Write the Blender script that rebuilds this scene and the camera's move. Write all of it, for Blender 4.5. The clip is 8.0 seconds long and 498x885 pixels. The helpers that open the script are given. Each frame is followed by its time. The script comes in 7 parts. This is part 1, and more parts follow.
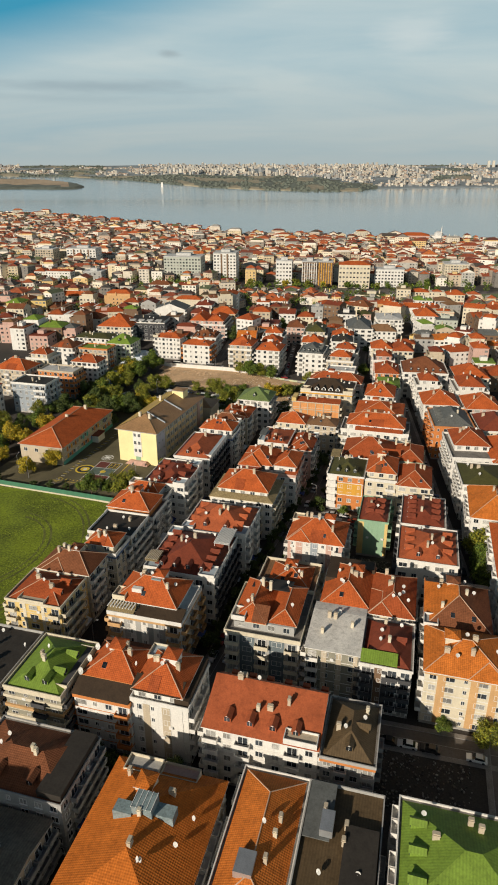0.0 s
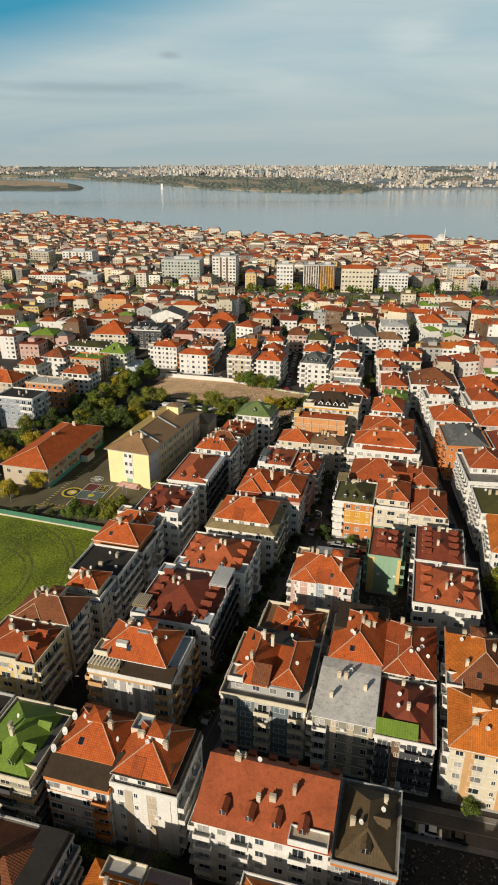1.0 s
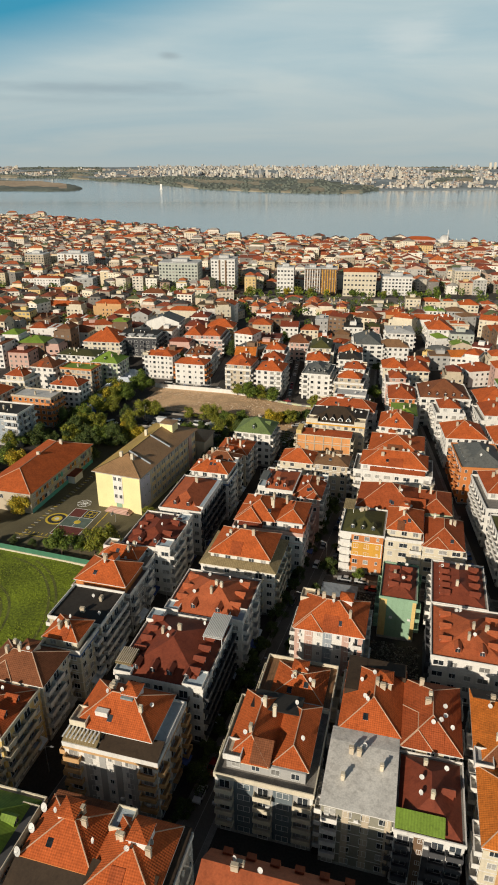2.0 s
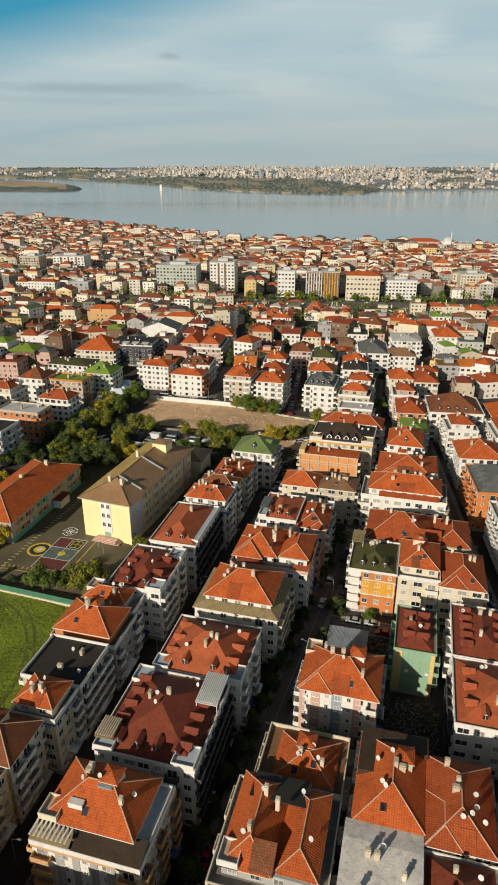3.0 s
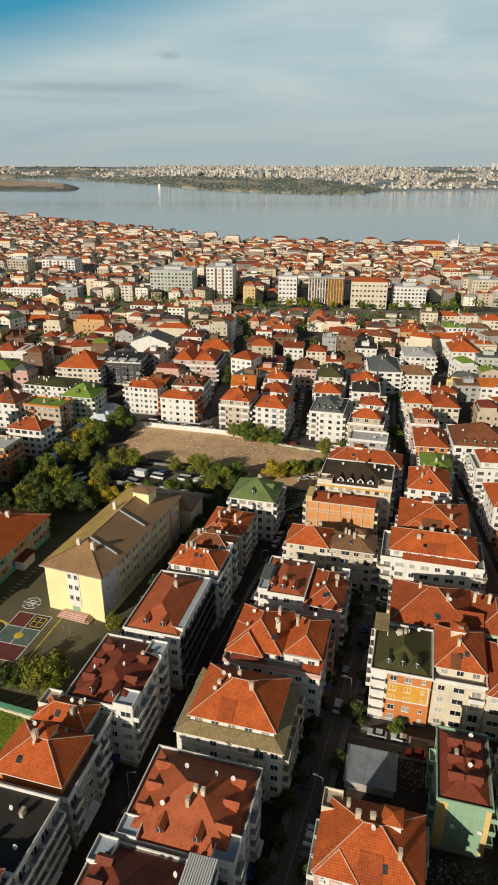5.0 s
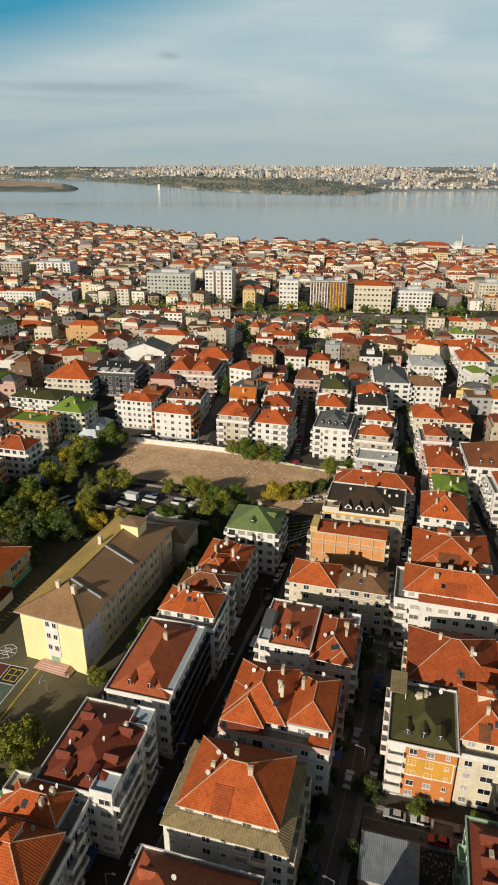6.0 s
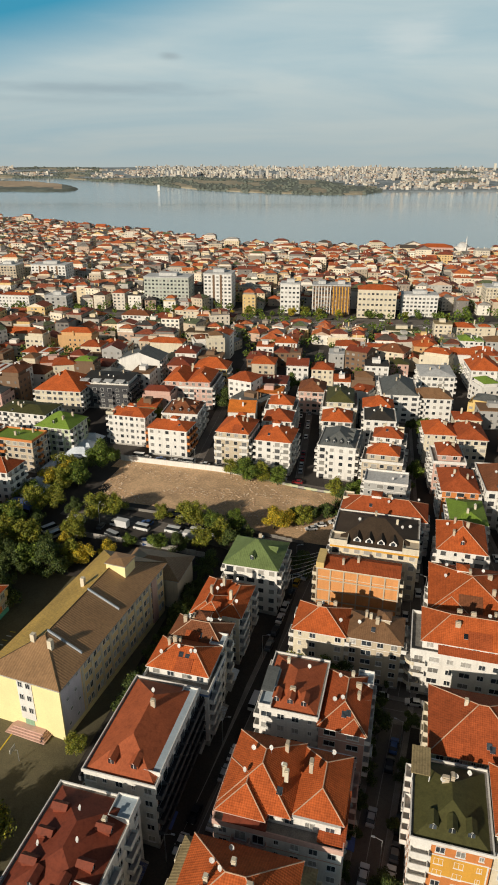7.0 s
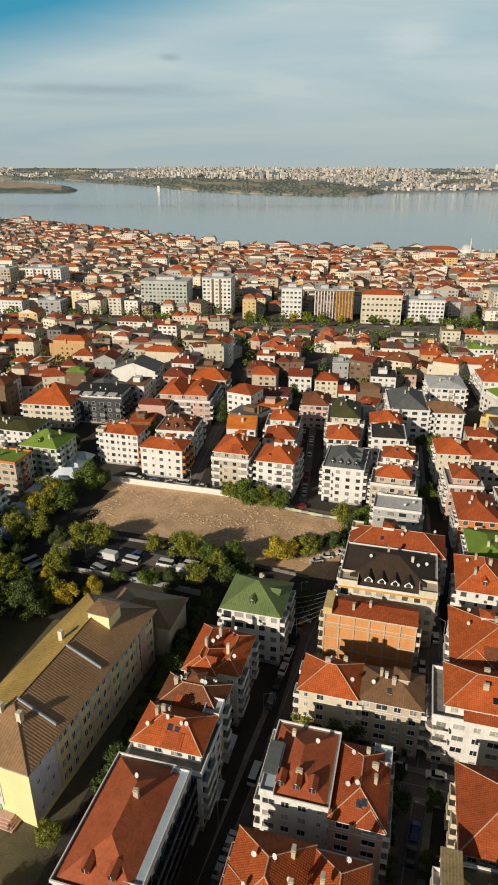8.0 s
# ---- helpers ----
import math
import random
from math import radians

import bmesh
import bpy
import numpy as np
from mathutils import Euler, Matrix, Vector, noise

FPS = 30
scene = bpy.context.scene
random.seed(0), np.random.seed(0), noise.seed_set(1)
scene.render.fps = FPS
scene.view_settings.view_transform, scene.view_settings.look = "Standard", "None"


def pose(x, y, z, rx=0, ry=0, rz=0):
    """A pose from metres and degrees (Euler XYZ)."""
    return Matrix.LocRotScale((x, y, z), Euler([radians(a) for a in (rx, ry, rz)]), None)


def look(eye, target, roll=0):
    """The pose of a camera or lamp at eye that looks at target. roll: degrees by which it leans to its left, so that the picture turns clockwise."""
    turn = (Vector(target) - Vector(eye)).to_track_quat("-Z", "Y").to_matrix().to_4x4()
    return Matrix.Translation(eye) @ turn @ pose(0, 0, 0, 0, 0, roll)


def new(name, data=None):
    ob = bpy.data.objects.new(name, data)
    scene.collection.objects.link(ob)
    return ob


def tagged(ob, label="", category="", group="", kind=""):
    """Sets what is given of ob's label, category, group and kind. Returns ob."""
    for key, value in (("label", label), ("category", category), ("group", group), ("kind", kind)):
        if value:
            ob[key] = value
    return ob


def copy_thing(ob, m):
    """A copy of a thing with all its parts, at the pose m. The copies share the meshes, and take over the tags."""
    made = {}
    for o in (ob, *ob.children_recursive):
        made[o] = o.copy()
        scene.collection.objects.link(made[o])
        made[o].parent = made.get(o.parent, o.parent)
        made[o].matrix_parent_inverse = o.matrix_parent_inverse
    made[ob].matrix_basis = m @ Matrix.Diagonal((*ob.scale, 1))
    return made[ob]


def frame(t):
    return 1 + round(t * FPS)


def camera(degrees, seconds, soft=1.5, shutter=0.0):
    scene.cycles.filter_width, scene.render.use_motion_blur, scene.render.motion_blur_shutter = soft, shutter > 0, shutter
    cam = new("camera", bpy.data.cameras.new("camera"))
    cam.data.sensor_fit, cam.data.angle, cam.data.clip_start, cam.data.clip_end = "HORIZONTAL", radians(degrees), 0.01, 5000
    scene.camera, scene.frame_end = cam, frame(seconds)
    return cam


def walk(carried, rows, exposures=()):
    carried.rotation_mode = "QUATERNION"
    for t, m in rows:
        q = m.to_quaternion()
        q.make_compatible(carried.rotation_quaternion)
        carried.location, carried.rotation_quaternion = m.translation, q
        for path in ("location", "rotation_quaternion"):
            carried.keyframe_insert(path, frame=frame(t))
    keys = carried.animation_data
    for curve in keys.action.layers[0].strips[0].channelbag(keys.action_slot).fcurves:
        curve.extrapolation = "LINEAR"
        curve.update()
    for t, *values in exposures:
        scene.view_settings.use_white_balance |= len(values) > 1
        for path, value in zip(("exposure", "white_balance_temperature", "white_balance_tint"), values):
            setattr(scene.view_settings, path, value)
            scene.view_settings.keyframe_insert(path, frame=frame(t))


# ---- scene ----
cam = camera(42.5, 8.0, soft=1.8)
METRES, EYE, TILT, LEAN, TURN = 157.0, 117.0, -23.6, 0.0, 15.0
ROWS = [
    (0.0, 0.0, 0.0, 0.0, 0.0, 0.3, 0.13),
    (0.5, 0.0005, 0.0586, 0.0245, -0.01, 0.37, 0.12),
    (1.0, 0.0015, 0.1164, 0.0494, 0.01, 0.4, 0.1),
    (1.5, 0.0023, 0.1743, 0.0742, -0.01, 0.41, 0.1),
    (3.0, 0.0045, 0.3447, 0.1491, -0.01, 0.47, 0.06),
    (3.5, 0.0053, 0.4022, 0.1743, -0.02, 0.46, 0.03),
    (4.0, 0.006, 0.4597, 0.1992, -0.05, 0.43, 0.03),
    (4.5, 0.0065, 0.5175, 0.2238, -0.07, 0.43, 0.02),
    (6.0, 0.0086, 0.6899, 0.2981, -0.07, 0.44, 0.0),
    (6.5, 0.0095, 0.7467, 0.3228, -0.04, 0.48, 0.01),
    (7.0, 0.0098, 0.8034, 0.3473, -0.05, 0.47, -0.02),
    (7.5, 0.0103, 0.861, 0.3717, -0.05, 0.49, -0.01),
    (8.0, 0.0113, 0.918, 0.3963, -0.01, 0.55, -0.01),
]
walk(cam, [(t, pose(0, 0, EYE, TILT, LEAN, TURN) @ pose(METRES * x, METRES * y, METRES * z, 90 + pitch, roll, yaw)) for t, x, y, z, yaw, pitch, roll in ROWS])

# ---- light ----
SUN_EL, SUN_DIR = 21.8, (-0.42, -0.907)
world = bpy.data.worlds.new("world")
scene.world = world
world.use_nodes = True
wt = world.node_tree
for n in list(wt.nodes):
    wt.nodes.remove(n)
w_out = wt.nodes.new("ShaderNodeOutputWorld")
w_bg = wt.nodes.new("ShaderNodeBackground")
w_sky = wt.nodes.new("ShaderNodeTexSky")
w_sky.sky_type = "NISHITA"
w_sky.sun_disc = False
w_sky.sun_elevation = radians(SUN_EL)
w_sky.sun_rotation = math.atan2(SUN_DIR[0], SUN_DIR[1])
w_sky.air_density, w_sky.dust_density, w_sky.ozone_density = 1.0, 5.0, 2.5
w_bg.inputs["Strength"].default_value = 0.027
# thin high cloud, stretched along the horizon
w_co = wt.nodes.new("ShaderNodeTexCoord")
w_map = wt.nodes.new("ShaderNodeMapping")
w_map.inputs["Rotation"].default_value = (0, 0, radians(-15))
w_map.inputs["Scale"].default_value = (1.3, 0.7, 8.5)
w_noise = wt.nodes.new("ShaderNodeTexNoise")
w_noise.inputs["Scale"].default_value = 1.7
w_noise.inputs["Detail"].default_value = 6.0
w_noise.inputs["Roughness"].default_value = 0.55
w_noise.inputs["Distortion"].default_value = 0.5
w_ramp = wt.nodes.new("ShaderNodeValToRGB")
w_ramp.color_ramp.elements[0].position, w_ramp.color_ramp.elements[0].color = 0.36, (0.70, 0.70, 0.70, 1)
w_ramp.color_ramp.elements[1].position, w_ramp.color_ramp.elements[1].color = 0.66, (1.0, 1.0, 1.0, 1)
w_mix = wt.nodes.new("ShaderNodeMixRGB")
# the sheet is greyer in the haze low over the water
w_haze = wt.nodes.new("ShaderNodeMapRange")
w_haze.inputs["From Min"].default_value, w_haze.inputs["From Max"].default_value = 0.0, 0.13
w_tone = wt.nodes.new("ShaderNodeMixRGB")
w_tone.inputs["Color1"].default_value = (15.7, 17.9, 17.7, 1)
w_tone.inputs["Color2"].default_value = (19.4, 23.0, 23.3, 1)
wt.links.new(w_haze.outputs["Result"], w_tone.inputs["Fac"])
wt.links.new(w_tone.outputs["Color"], w_mix.inputs["Color2"])
# the cloud sheet thins out upwards
w_thin = wt.nodes.new("ShaderNodeMapRange")
w_thin.inputs["From Min"].default_value, w_thin.inputs["From Max"].default_value = 0.195, 0.265
w_thin.inputs["To Min"].default_value, w_thin.inputs["To Max"].default_value = 1.0, 0.0
w_fac = wt.nodes.new("ShaderNodeMath")
w_fac.operation = "MULTIPLY"
w_dot = wt.nodes.new("ShaderNodeVectorMath")
w_dot.operation = "DOT_PRODUCT"
w_dot.inputs[1].default_value = (-0.24, -0.05, 1.0)
wt.links.new(w_co.outputs["Generated"], w_dot.inputs[0])
wt.links.new(w_dot.outputs["Value"], w_thin.inputs["Value"])
wt.links.new(w_thin.outputs["Result"], w_fac.inputs[1])
wt.links.new(w_co.outputs["Generated"], w_map.inputs["Vector"])
wt.links.new(w_map.outputs["Vector"], w_noise.inputs["Vector"])
wt.links.new(w_noise.outputs["Fac"], w_ramp.inputs["Fac"])
wt.links.new(w_ramp.outputs["Color"], w_fac.inputs[0])
w_inv = wt.nodes.new("ShaderNodeMath")
w_inv.operation = "SUBTRACT"
w_inv.inputs[0].default_value = 1.0
wt.links.new(w_haze.outputs["Result"], w_inv.inputs[1])
w_max = wt.nodes.new("ShaderNodeMath")
w_max.operation = "MAXIMUM"
wt.links.new(w_fac.outputs[0], w_max.inputs[0])
wt.links.new(w_inv.outputs[0], w_max.inputs[1])
wt.links.new(w_max.outputs[0], w_mix.inputs["Fac"])
# clear turquoise band low in the sky
w_sep = wt.nodes.new("ShaderNodeSeparateXYZ")
w_low = wt.nodes.new("ShaderNodeMapRange")
w_low.inputs["From Min"].default_value, w_low.inputs["From Max"].default_value = 0.24, 0.5
w_low.inputs["To Min"].default_value, w_low.inputs["To Max"].default_value = 0.9, 0.0
w_clear = wt.nodes.new("ShaderNodeMixRGB")
w_clear.inputs["Color2"].default_value = (2.0, 12.4, 18.8, 1)
wt.links.new(w_co.outputs["Generated"], w_sep.inputs[0])
wt.links.new(w_sep.outputs["Z"], w_low.inputs["Value"])
wt.links.new(w_sep.outputs["Z"], w_haze.inputs["Value"])
wt.links.new(w_low.outputs["Result"], w_clear.inputs["Fac"])
wt.links.new(w_sky.outputs["Color"], w_clear.inputs["Color1"])
wt.links.new(w_clear.outputs["Color"], w_mix.inputs["Color1"])
# single clouds: a long dark streak, a small dark puff, a pale wisp; centre, size, colour, strength
w_turn = wt.nodes.new("ShaderNodeVectorRotate")
w_turn.rotation_type = "Z_AXIS"
w_turn.inputs["Angle"].default_value = radians(-15)
wt.links.new(w_co.outputs["Generated"], w_turn.inputs["Vector"])
w_curl = wt.nodes.new("ShaderNodeTexNoise")
w_curl.inputs["Scale"].default_value, w_curl.inputs["Detail"].default_value = 14.0, 5.0
wt.links.new(w_map.outputs["Vector"], w_curl.inputs["Vector"])
w_last = w_mix.outputs["Color"]
for centre, size, tone, most in (((-0.20, 0.978, 0.099), (0.20, 0.5, 0.011), (12.2, 15.6, 17.0), 0.8), ((-0.24, 0.96, 0.084), (0.16, 0.5, 0.008), (13.0, 16.6, 17.8), 0.5),
                                 ((-0.1055, 0.985, 0.1386), (0.02, 0.5, 0.0065), (13.2, 16.2, 17.2), 0.85), ((0.21, 0.963, 0.157), (0.06, 0.5, 0.03), (24.0, 26.2, 25.8), 0.55),
                                 ((0.02, 0.98, 0.175), (0.25, 0.5, 0.016), (18.4, 22.4, 23.4), 0.35)):
    n_sub = wt.nodes.new("ShaderNodeVectorMath"); n_sub.operation = "SUBTRACT"; n_sub.inputs[1].default_value = centre
    n_mul = wt.nodes.new("ShaderNodeVectorMath"); n_mul.operation = "DIVIDE"; n_mul.inputs[1].default_value = size
    n_len = wt.nodes.new("ShaderNodeVectorMath"); n_len.operation = "LENGTH"
    n_add = wt.nodes.new("ShaderNodeMath"); n_add.operation = "ADD"
    n_rng = wt.nodes.new("ShaderNodeMapRange")
    n_rng.interpolation_type = "SMOOTHSTEP"
    n_rng.inputs["From Min"].default_value, n_rng.inputs["From Max"].default_value = 1.6, 0.5
    n_rng.inputs["To Max"].default_value = most
    n_mix = wt.nodes.new("ShaderNodeMixRGB")
    n_mix.inputs["Color2"].default_value = (*tone, 1)
    wt.links.new(w_turn.outputs["Vector"], n_sub.inputs[0])
    wt.links.new(n_sub.outputs["Vector"], n_mul.inputs[0])
    wt.links.new(n_mul.outputs["Vector"], n_len.inputs[0])
    wt.links.new(n_len.outputs["Value"], n_add.inputs[0])
    wt.links.new(w_curl.outputs["Fac"], n_add.inputs[1])
    wt.links.new(n_add.outputs[0], n_rng.inputs["Value"])
    wt.links.new(n_rng.outputs["Result"], n_mix.inputs["Fac"])
    wt.links.new(w_last, n_mix.inputs["Color1"])
    w_last = n_mix.outputs["Color"]
wt.links.new(w_last, w_bg.inputs["Color"])
wt.links.new(w_bg.outputs["Background"], w_out.inputs["Surface"])

sun = new("sun", bpy.data.lights.new("sun", "SUN"))
sun.data.energy, sun.data.angle, sun.data.color = 4.65, radians(0.6), (1.0, 0.89, 0.73)
sun.matrix_world = look((0, 0, 0), (-SUN_DIR[0], -SUN_DIR[1], -math.tan(radians(SUN_EL))))
scene.view_settings.exposure = 0.0


# ---- materials ----
def material(name, colour, rough=0.8, metal=0.0, vary=0.25, scale=0.6, fine=6.0, bump=0.15, ribs=0.0, rows=0.0, by_object=0.0, dirt=0.0, spec=0.5):
    """Procedural surface: colour broken up at two scales, streaks of dirt, optional ribs (metres) across and rows up the slope."""
    m = bpy.data.materials.new(name)
    m.use_nodes = True
    t = m.node_tree
    b = t.nodes["Principled BSDF"]
    b.inputs["Roughness"].default_value, b.inputs["Metallic"].default_value = rough, metal
    b.inputs["Specular IOR Level"].default_value = spec
    N, L = t.nodes.new, t.links.new
    co = N("ShaderNodeTexCoord")
    geo = N("ShaderNodeNewGeometry")
    big, small = N("ShaderNodeTexNoise"), N("ShaderNodeTexNoise")
    for n, s, d in ((big, scale, 5.0), (small, fine, 3.0)):
        n.inputs["Scale"].default_value, n.inputs["Detail"].default_value = s, d
        L(geo.outputs["Position"], n.inputs["Vector"])
    add = N("ShaderNodeMath"); add.operation = "ADD"
    L(big.outputs["Fac"], add.inputs[0]); L(small.outputs["Fac"], add.inputs[1])
    val = N("ShaderNodeMapRange")
    val.inputs["From Min"].default_value, val.inputs["From Max"].default_value = 0.7, 1.3
    val.inputs["To Min"].default_value, val.inputs["To Max"].default_value = 1 - vary, 1 + vary
    L(add.outputs[0], val.inputs["Value"])
    shade = val.outputs["Result"]
    if by_object:
        info = N("ShaderNodeObjectInfo")
        o = N("ShaderNodeMapRange")
        o.inputs["To Min"].default_value, o.inputs["To Max"].default_value = 1 - by_object, 1 + by_object
        L(info.outputs["Random"], o.inputs["Value"])
        k = N("ShaderNodeMath"); k.operation = "MULTIPLY"
        L(shade, k.inputs[0]); L(o.outputs["Result"], k.inputs[1])
        shade = k.outputs[0]
    height = small.outputs["Fac"]
    if ribs or rows:
        uv = N("ShaderNodeSeparateXYZ")
        L(co.outputs["UV"], uv.inputs[0])
        for axis, step, depth in (("X", ribs, 0.09), ("Y", rows, 0.045)):
            if not step:
                continue
            f = N("ShaderNodeMath"); f.operation = "MULTIPLY"; f.inputs[1].default_value = 2 * math.pi / step
            s = N("ShaderNodeMath"); s.operation = "SINE"
            r = N("ShaderNodeMapRange")
            r.inputs["From Min"].default_value = -1
            r.inputs["To Min"].default_value, r.inputs["To Max"].default_value = 1 - depth, 1 + depth
            L(uv.outputs[axis], f.inputs[0]); L(f.outputs[0], s.inputs[0]); L(s.outputs[0], r.inputs["Value"])
            k = N("ShaderNodeMath"); k.operation = "MULTIPLY"
            L(shade, k.inputs[0]); L(r.outputs["Result"], k.inputs[1])
            shade = k.outputs[0]
            h = N("ShaderNodeMath"); h.operation = "ADD"
            L(height, h.inputs[0]); L(s.outputs[0], h.inputs[1])
            height = h.outputs[0]
    base = N("ShaderNodeVectorMath"); base.operation = "SCALE"
    base.inputs[0].default_value = colour
    L(shade, base.inputs["Scale"])
    out = base.outputs["Vector"]
    if dirt:
        mp = N("ShaderNodeMapping"); mp.inputs["Scale"].default_value = (0.9, 0.9, 0.13)
        dn = N("ShaderNodeTexNoise"); dn.inputs["Scale"].default_value = 1.3; dn.inputs["Detail"].default_value = 6
        L(geo.outputs["Position"], mp.inputs["Vector"]); L(mp.outputs["Vector"], dn.inputs["Vector"])
        dr = N("ShaderNodeMapRange")
        dr.inputs["From Min"].default_value, dr.inputs["From Max"].default_value = 0.5, 0.72
        dr.inputs["To Max"].default_value = dirt
        L(dn.outputs["Fac"], dr.inputs["Value"])
        mx = N("ShaderNodeMixRGB")
        mx.inputs["Color2"].default_value = (colour[0] * 0.42, colour[1] * 0.4, colour[2] * 0.38, 1)
        L(dr.outputs["Result"], mx.inputs["Fac"]); L(out, mx.inputs["Color1"])
        out = mx.outputs["Color"]
    L(out, b.inputs["Base Color"])
    if bump:
        bp = N("ShaderNodeBump")
        bp.inputs["Strength"].default_value, bp.inputs["Distance"].default_value = bump, 0.05
        L(height, bp.inputs["Height"]); L(bp.outputs["Normal"], b.inputs["Normal"])
    return m


def mixed(name, stops, rough=0.8, vary=0.12, fine=0.5):
    """One colour per loose piece of a joined mesh, out of a short palette."""
    m = bpy.data.materials.new(name)
    m.use_nodes = True
    t = m.node_tree
    b = t.nodes["Principled BSDF"]
    b.inputs["Roughness"].default_value = rough
    N, L = t.nodes.new, t.links.new
    geo = N("ShaderNodeNewGeometry")
    ramp = N("ShaderNodeValToRGB")
    ramp.color_ramp.interpolation = "CONSTANT"
    while len(ramp.color_ramp.elements) < len(stops):
        ramp.color_ramp.elements.new(0.5)
    for i, (e, c) in enumerate(zip(ramp.color_ramp.elements, stops)):
        e.position, e.color = i / len(stops), (*c, 1)
    L(geo.outputs["Random Per Island"], ramp.inputs["Fac"])
    n = N("ShaderNodeTexNoise")
    n.inputs["Scale"].default_value, n.inputs["Detail"].default_value = fine, 6
    L(geo.outputs["Position"], n.inputs["Vector"])
    r = N("ShaderNodeMapRange")
    r.inputs["From Min"].default_value, r.inputs["From Max"].default_value = 0.3, 0.7
    r.inputs["To Min"].default_value, r.inputs["To Max"].default_value = 1 - vary, 1 + vary
    L(n.outputs["Fac"], r.inputs["Value"])
    s = N("ShaderNodeVectorMath"); s.operation = "SCALE"
    L(ramp.outputs["Color"], s.inputs[0]); L(r.outputs["Result"], s.inputs["Scale"])
    L(s.outputs["Vector"], b.inputs["Base Color"])
    return m


WALL = {k: material("wall_" + k, c, 0.85, vary=0.1, scale=0.25, fine=3, bump=0.05, dirt=0.22) for k, c in {
    "white": (0.69, 0.665, 0.62), "cream": (0.616, 0.546, 0.414), "beige": (0.484, 0.405, 0.299), "grey": (0.37, 0.361, 0.343),
    "yellow": (0.634, 0.458, 0.176), "paleyellow": (0.704, 0.598, 0.299), "pink": (0.546, 0.352, 0.29), "orange": (0.546, 0.194, 0.0528), "dark": (0.0616, 0.0616, 0.066),
    "blue": (0.106, 0.167, 0.317), "brown": (0.176, 0.106, 0.0616), "green": (0.25, 0.39, 0.26), "lightgreen": (0.484, 0.528, 0.352), "greyblue": (0.299, 0.334, 0.37), "lilac": (0.581, 0.546, 0.598), "amber": (0.616, 0.317, 0.044), "terrace_blue": (0.37, 0.44, 0.493), "bouncebeige": (0.76, 0.57, 0.29), "brick": (0.62, 0.28, 0.10), "turquoise": (0.10, 0.40, 0.36), "tanwall": (0.55, 0.33, 0.15), "sage": (0.44, 0.458, 0.396), "olive": (0.26, 0.245, 0.19), "steel": (0.13, 0.16, 0.175)}.items()}
ROOF = {k: material("roof_" + k, c, r, vary=0.24, scale=0.3, fine=2.5, bump=0.3, ribs=ri, rows=ro, dirt=0.42, spec=0.2) for k, (c, r, ri, ro) in {
    "orange": ((0.46, 0.102, 0.026), 0.85, 0.42, 0.4), "red": ((0.342, 0.0765, 0.0234), 0.85, 0.42, 0.4), "brown": ((0.198, 0.072, 0.0324), 0.85, 0.42, 0.4),
    "ochre": ((0.50, 0.14, 0.02), 0.88, 0.42, 0.4), "bright": ((0.558, 0.162, 0.027), 0.8, 0.42, 0.4), "tan": ((0.27, 0.207, 0.108), 0.9, 0.5, 0.0), "asbestos": ((0.19, 0.165, 0.125), 0.9, 0.5, 0.0)}.items()}
WALL["school"] = material("wall_school", (0.80, 0.69, 0.36), 0.85, vary=0.08, scale=0.2, fine=3, bump=0.04, dirt=0.04)
ROOF.update({k: material("roof_" + k, c, 0.7, vary=0.2, scale=0.3, fine=3, bump=0.08, ribs=0.5 if k in ("green", "moss", "copper", "umber") else 0.0, dirt=0.45, spec=0.3) for k, c in {
    "maroon": (0.20, 0.046, 0.022), "rust": (0.39, 0.098, 0.036), "green": (0.17, 0.26, 0.035), "moss": (0.14, 0.19, 0.065), "darkgreen": (0.074, 0.071, 0.022), "grey": (0.50, 0.495, 0.48), "sheet": (0.66, 0.63, 0.58),
    "darkbrown": (0.055, 0.036, 0.022), "dark": (0.0378, 0.0324, 0.027), "umber": (0.108, 0.072, 0.036), "slate": (0.117, 0.122, 0.117), "copper": (0.216, 0.117, 0.0585)}.items()})
TOWN_PANE = mixed("town_panes", [(0.03, 0.035, 0.04), (0.10, 0.10, 0.10), (0.24, 0.23, 0.21), (0.05, 0.05, 0.055), (0.34, 0.32, 0.29), (0.15, 0.15, 0.15)], 0.25)
GREENHOUSE = material("skylight_glass", (0.22, 0.28, 0.29), 0.15, vary=0.3, scale=0.8, fine=3, bump=0)
FRAME = material("window_plastic", (0.72, 0.71, 0.68), 0.5, vary=0.05, bump=0)
GLASS = material("window_glass", (0.035, 0.042, 0.05), 0.12, vary=0.5, scale=0.5, fine=1.5, bump=0, by_object=0.6)
CURTAIN = material("curtained_glass", (0.30, 0.29, 0.27), 0.3, vary=0.35, scale=1.1, fine=5, bump=0, by_object=0.5)
CAP = material("ridge_tile", (0.50, 0.33, 0.22), 0.85, vary=0.3, fine=8)
CONCRETE = material("concrete", (0.36, 0.34, 0.31), 0.9, vary=0.3, scale=0.4, fine=5, dirt=0.4)
SCREED = material("roof_screed", (0.20, 0.185, 0.165), 0.9, vary=0.35, scale=0.4, fine=5, dirt=0.5)
METAL = material("galvanised", (0.55, 0.56, 0.57), 0.4, metal=0.7, vary=0.15)
DISH = material("dish_paint", (0.56, 0.55, 0.52), 0.5, vary=0.1, bump=0, by_object=0.15)
ASPHALT = material("asphalt", (0.14, 0.121, 0.105), 0.9, vary=0.3, scale=0.15, fine=8, dirt=0.3)
PAVING = material("paving", (0.22, 0.20, 0.18), 0.9, vary=0.3, scale=0.3, fine=5, dirt=0.3)
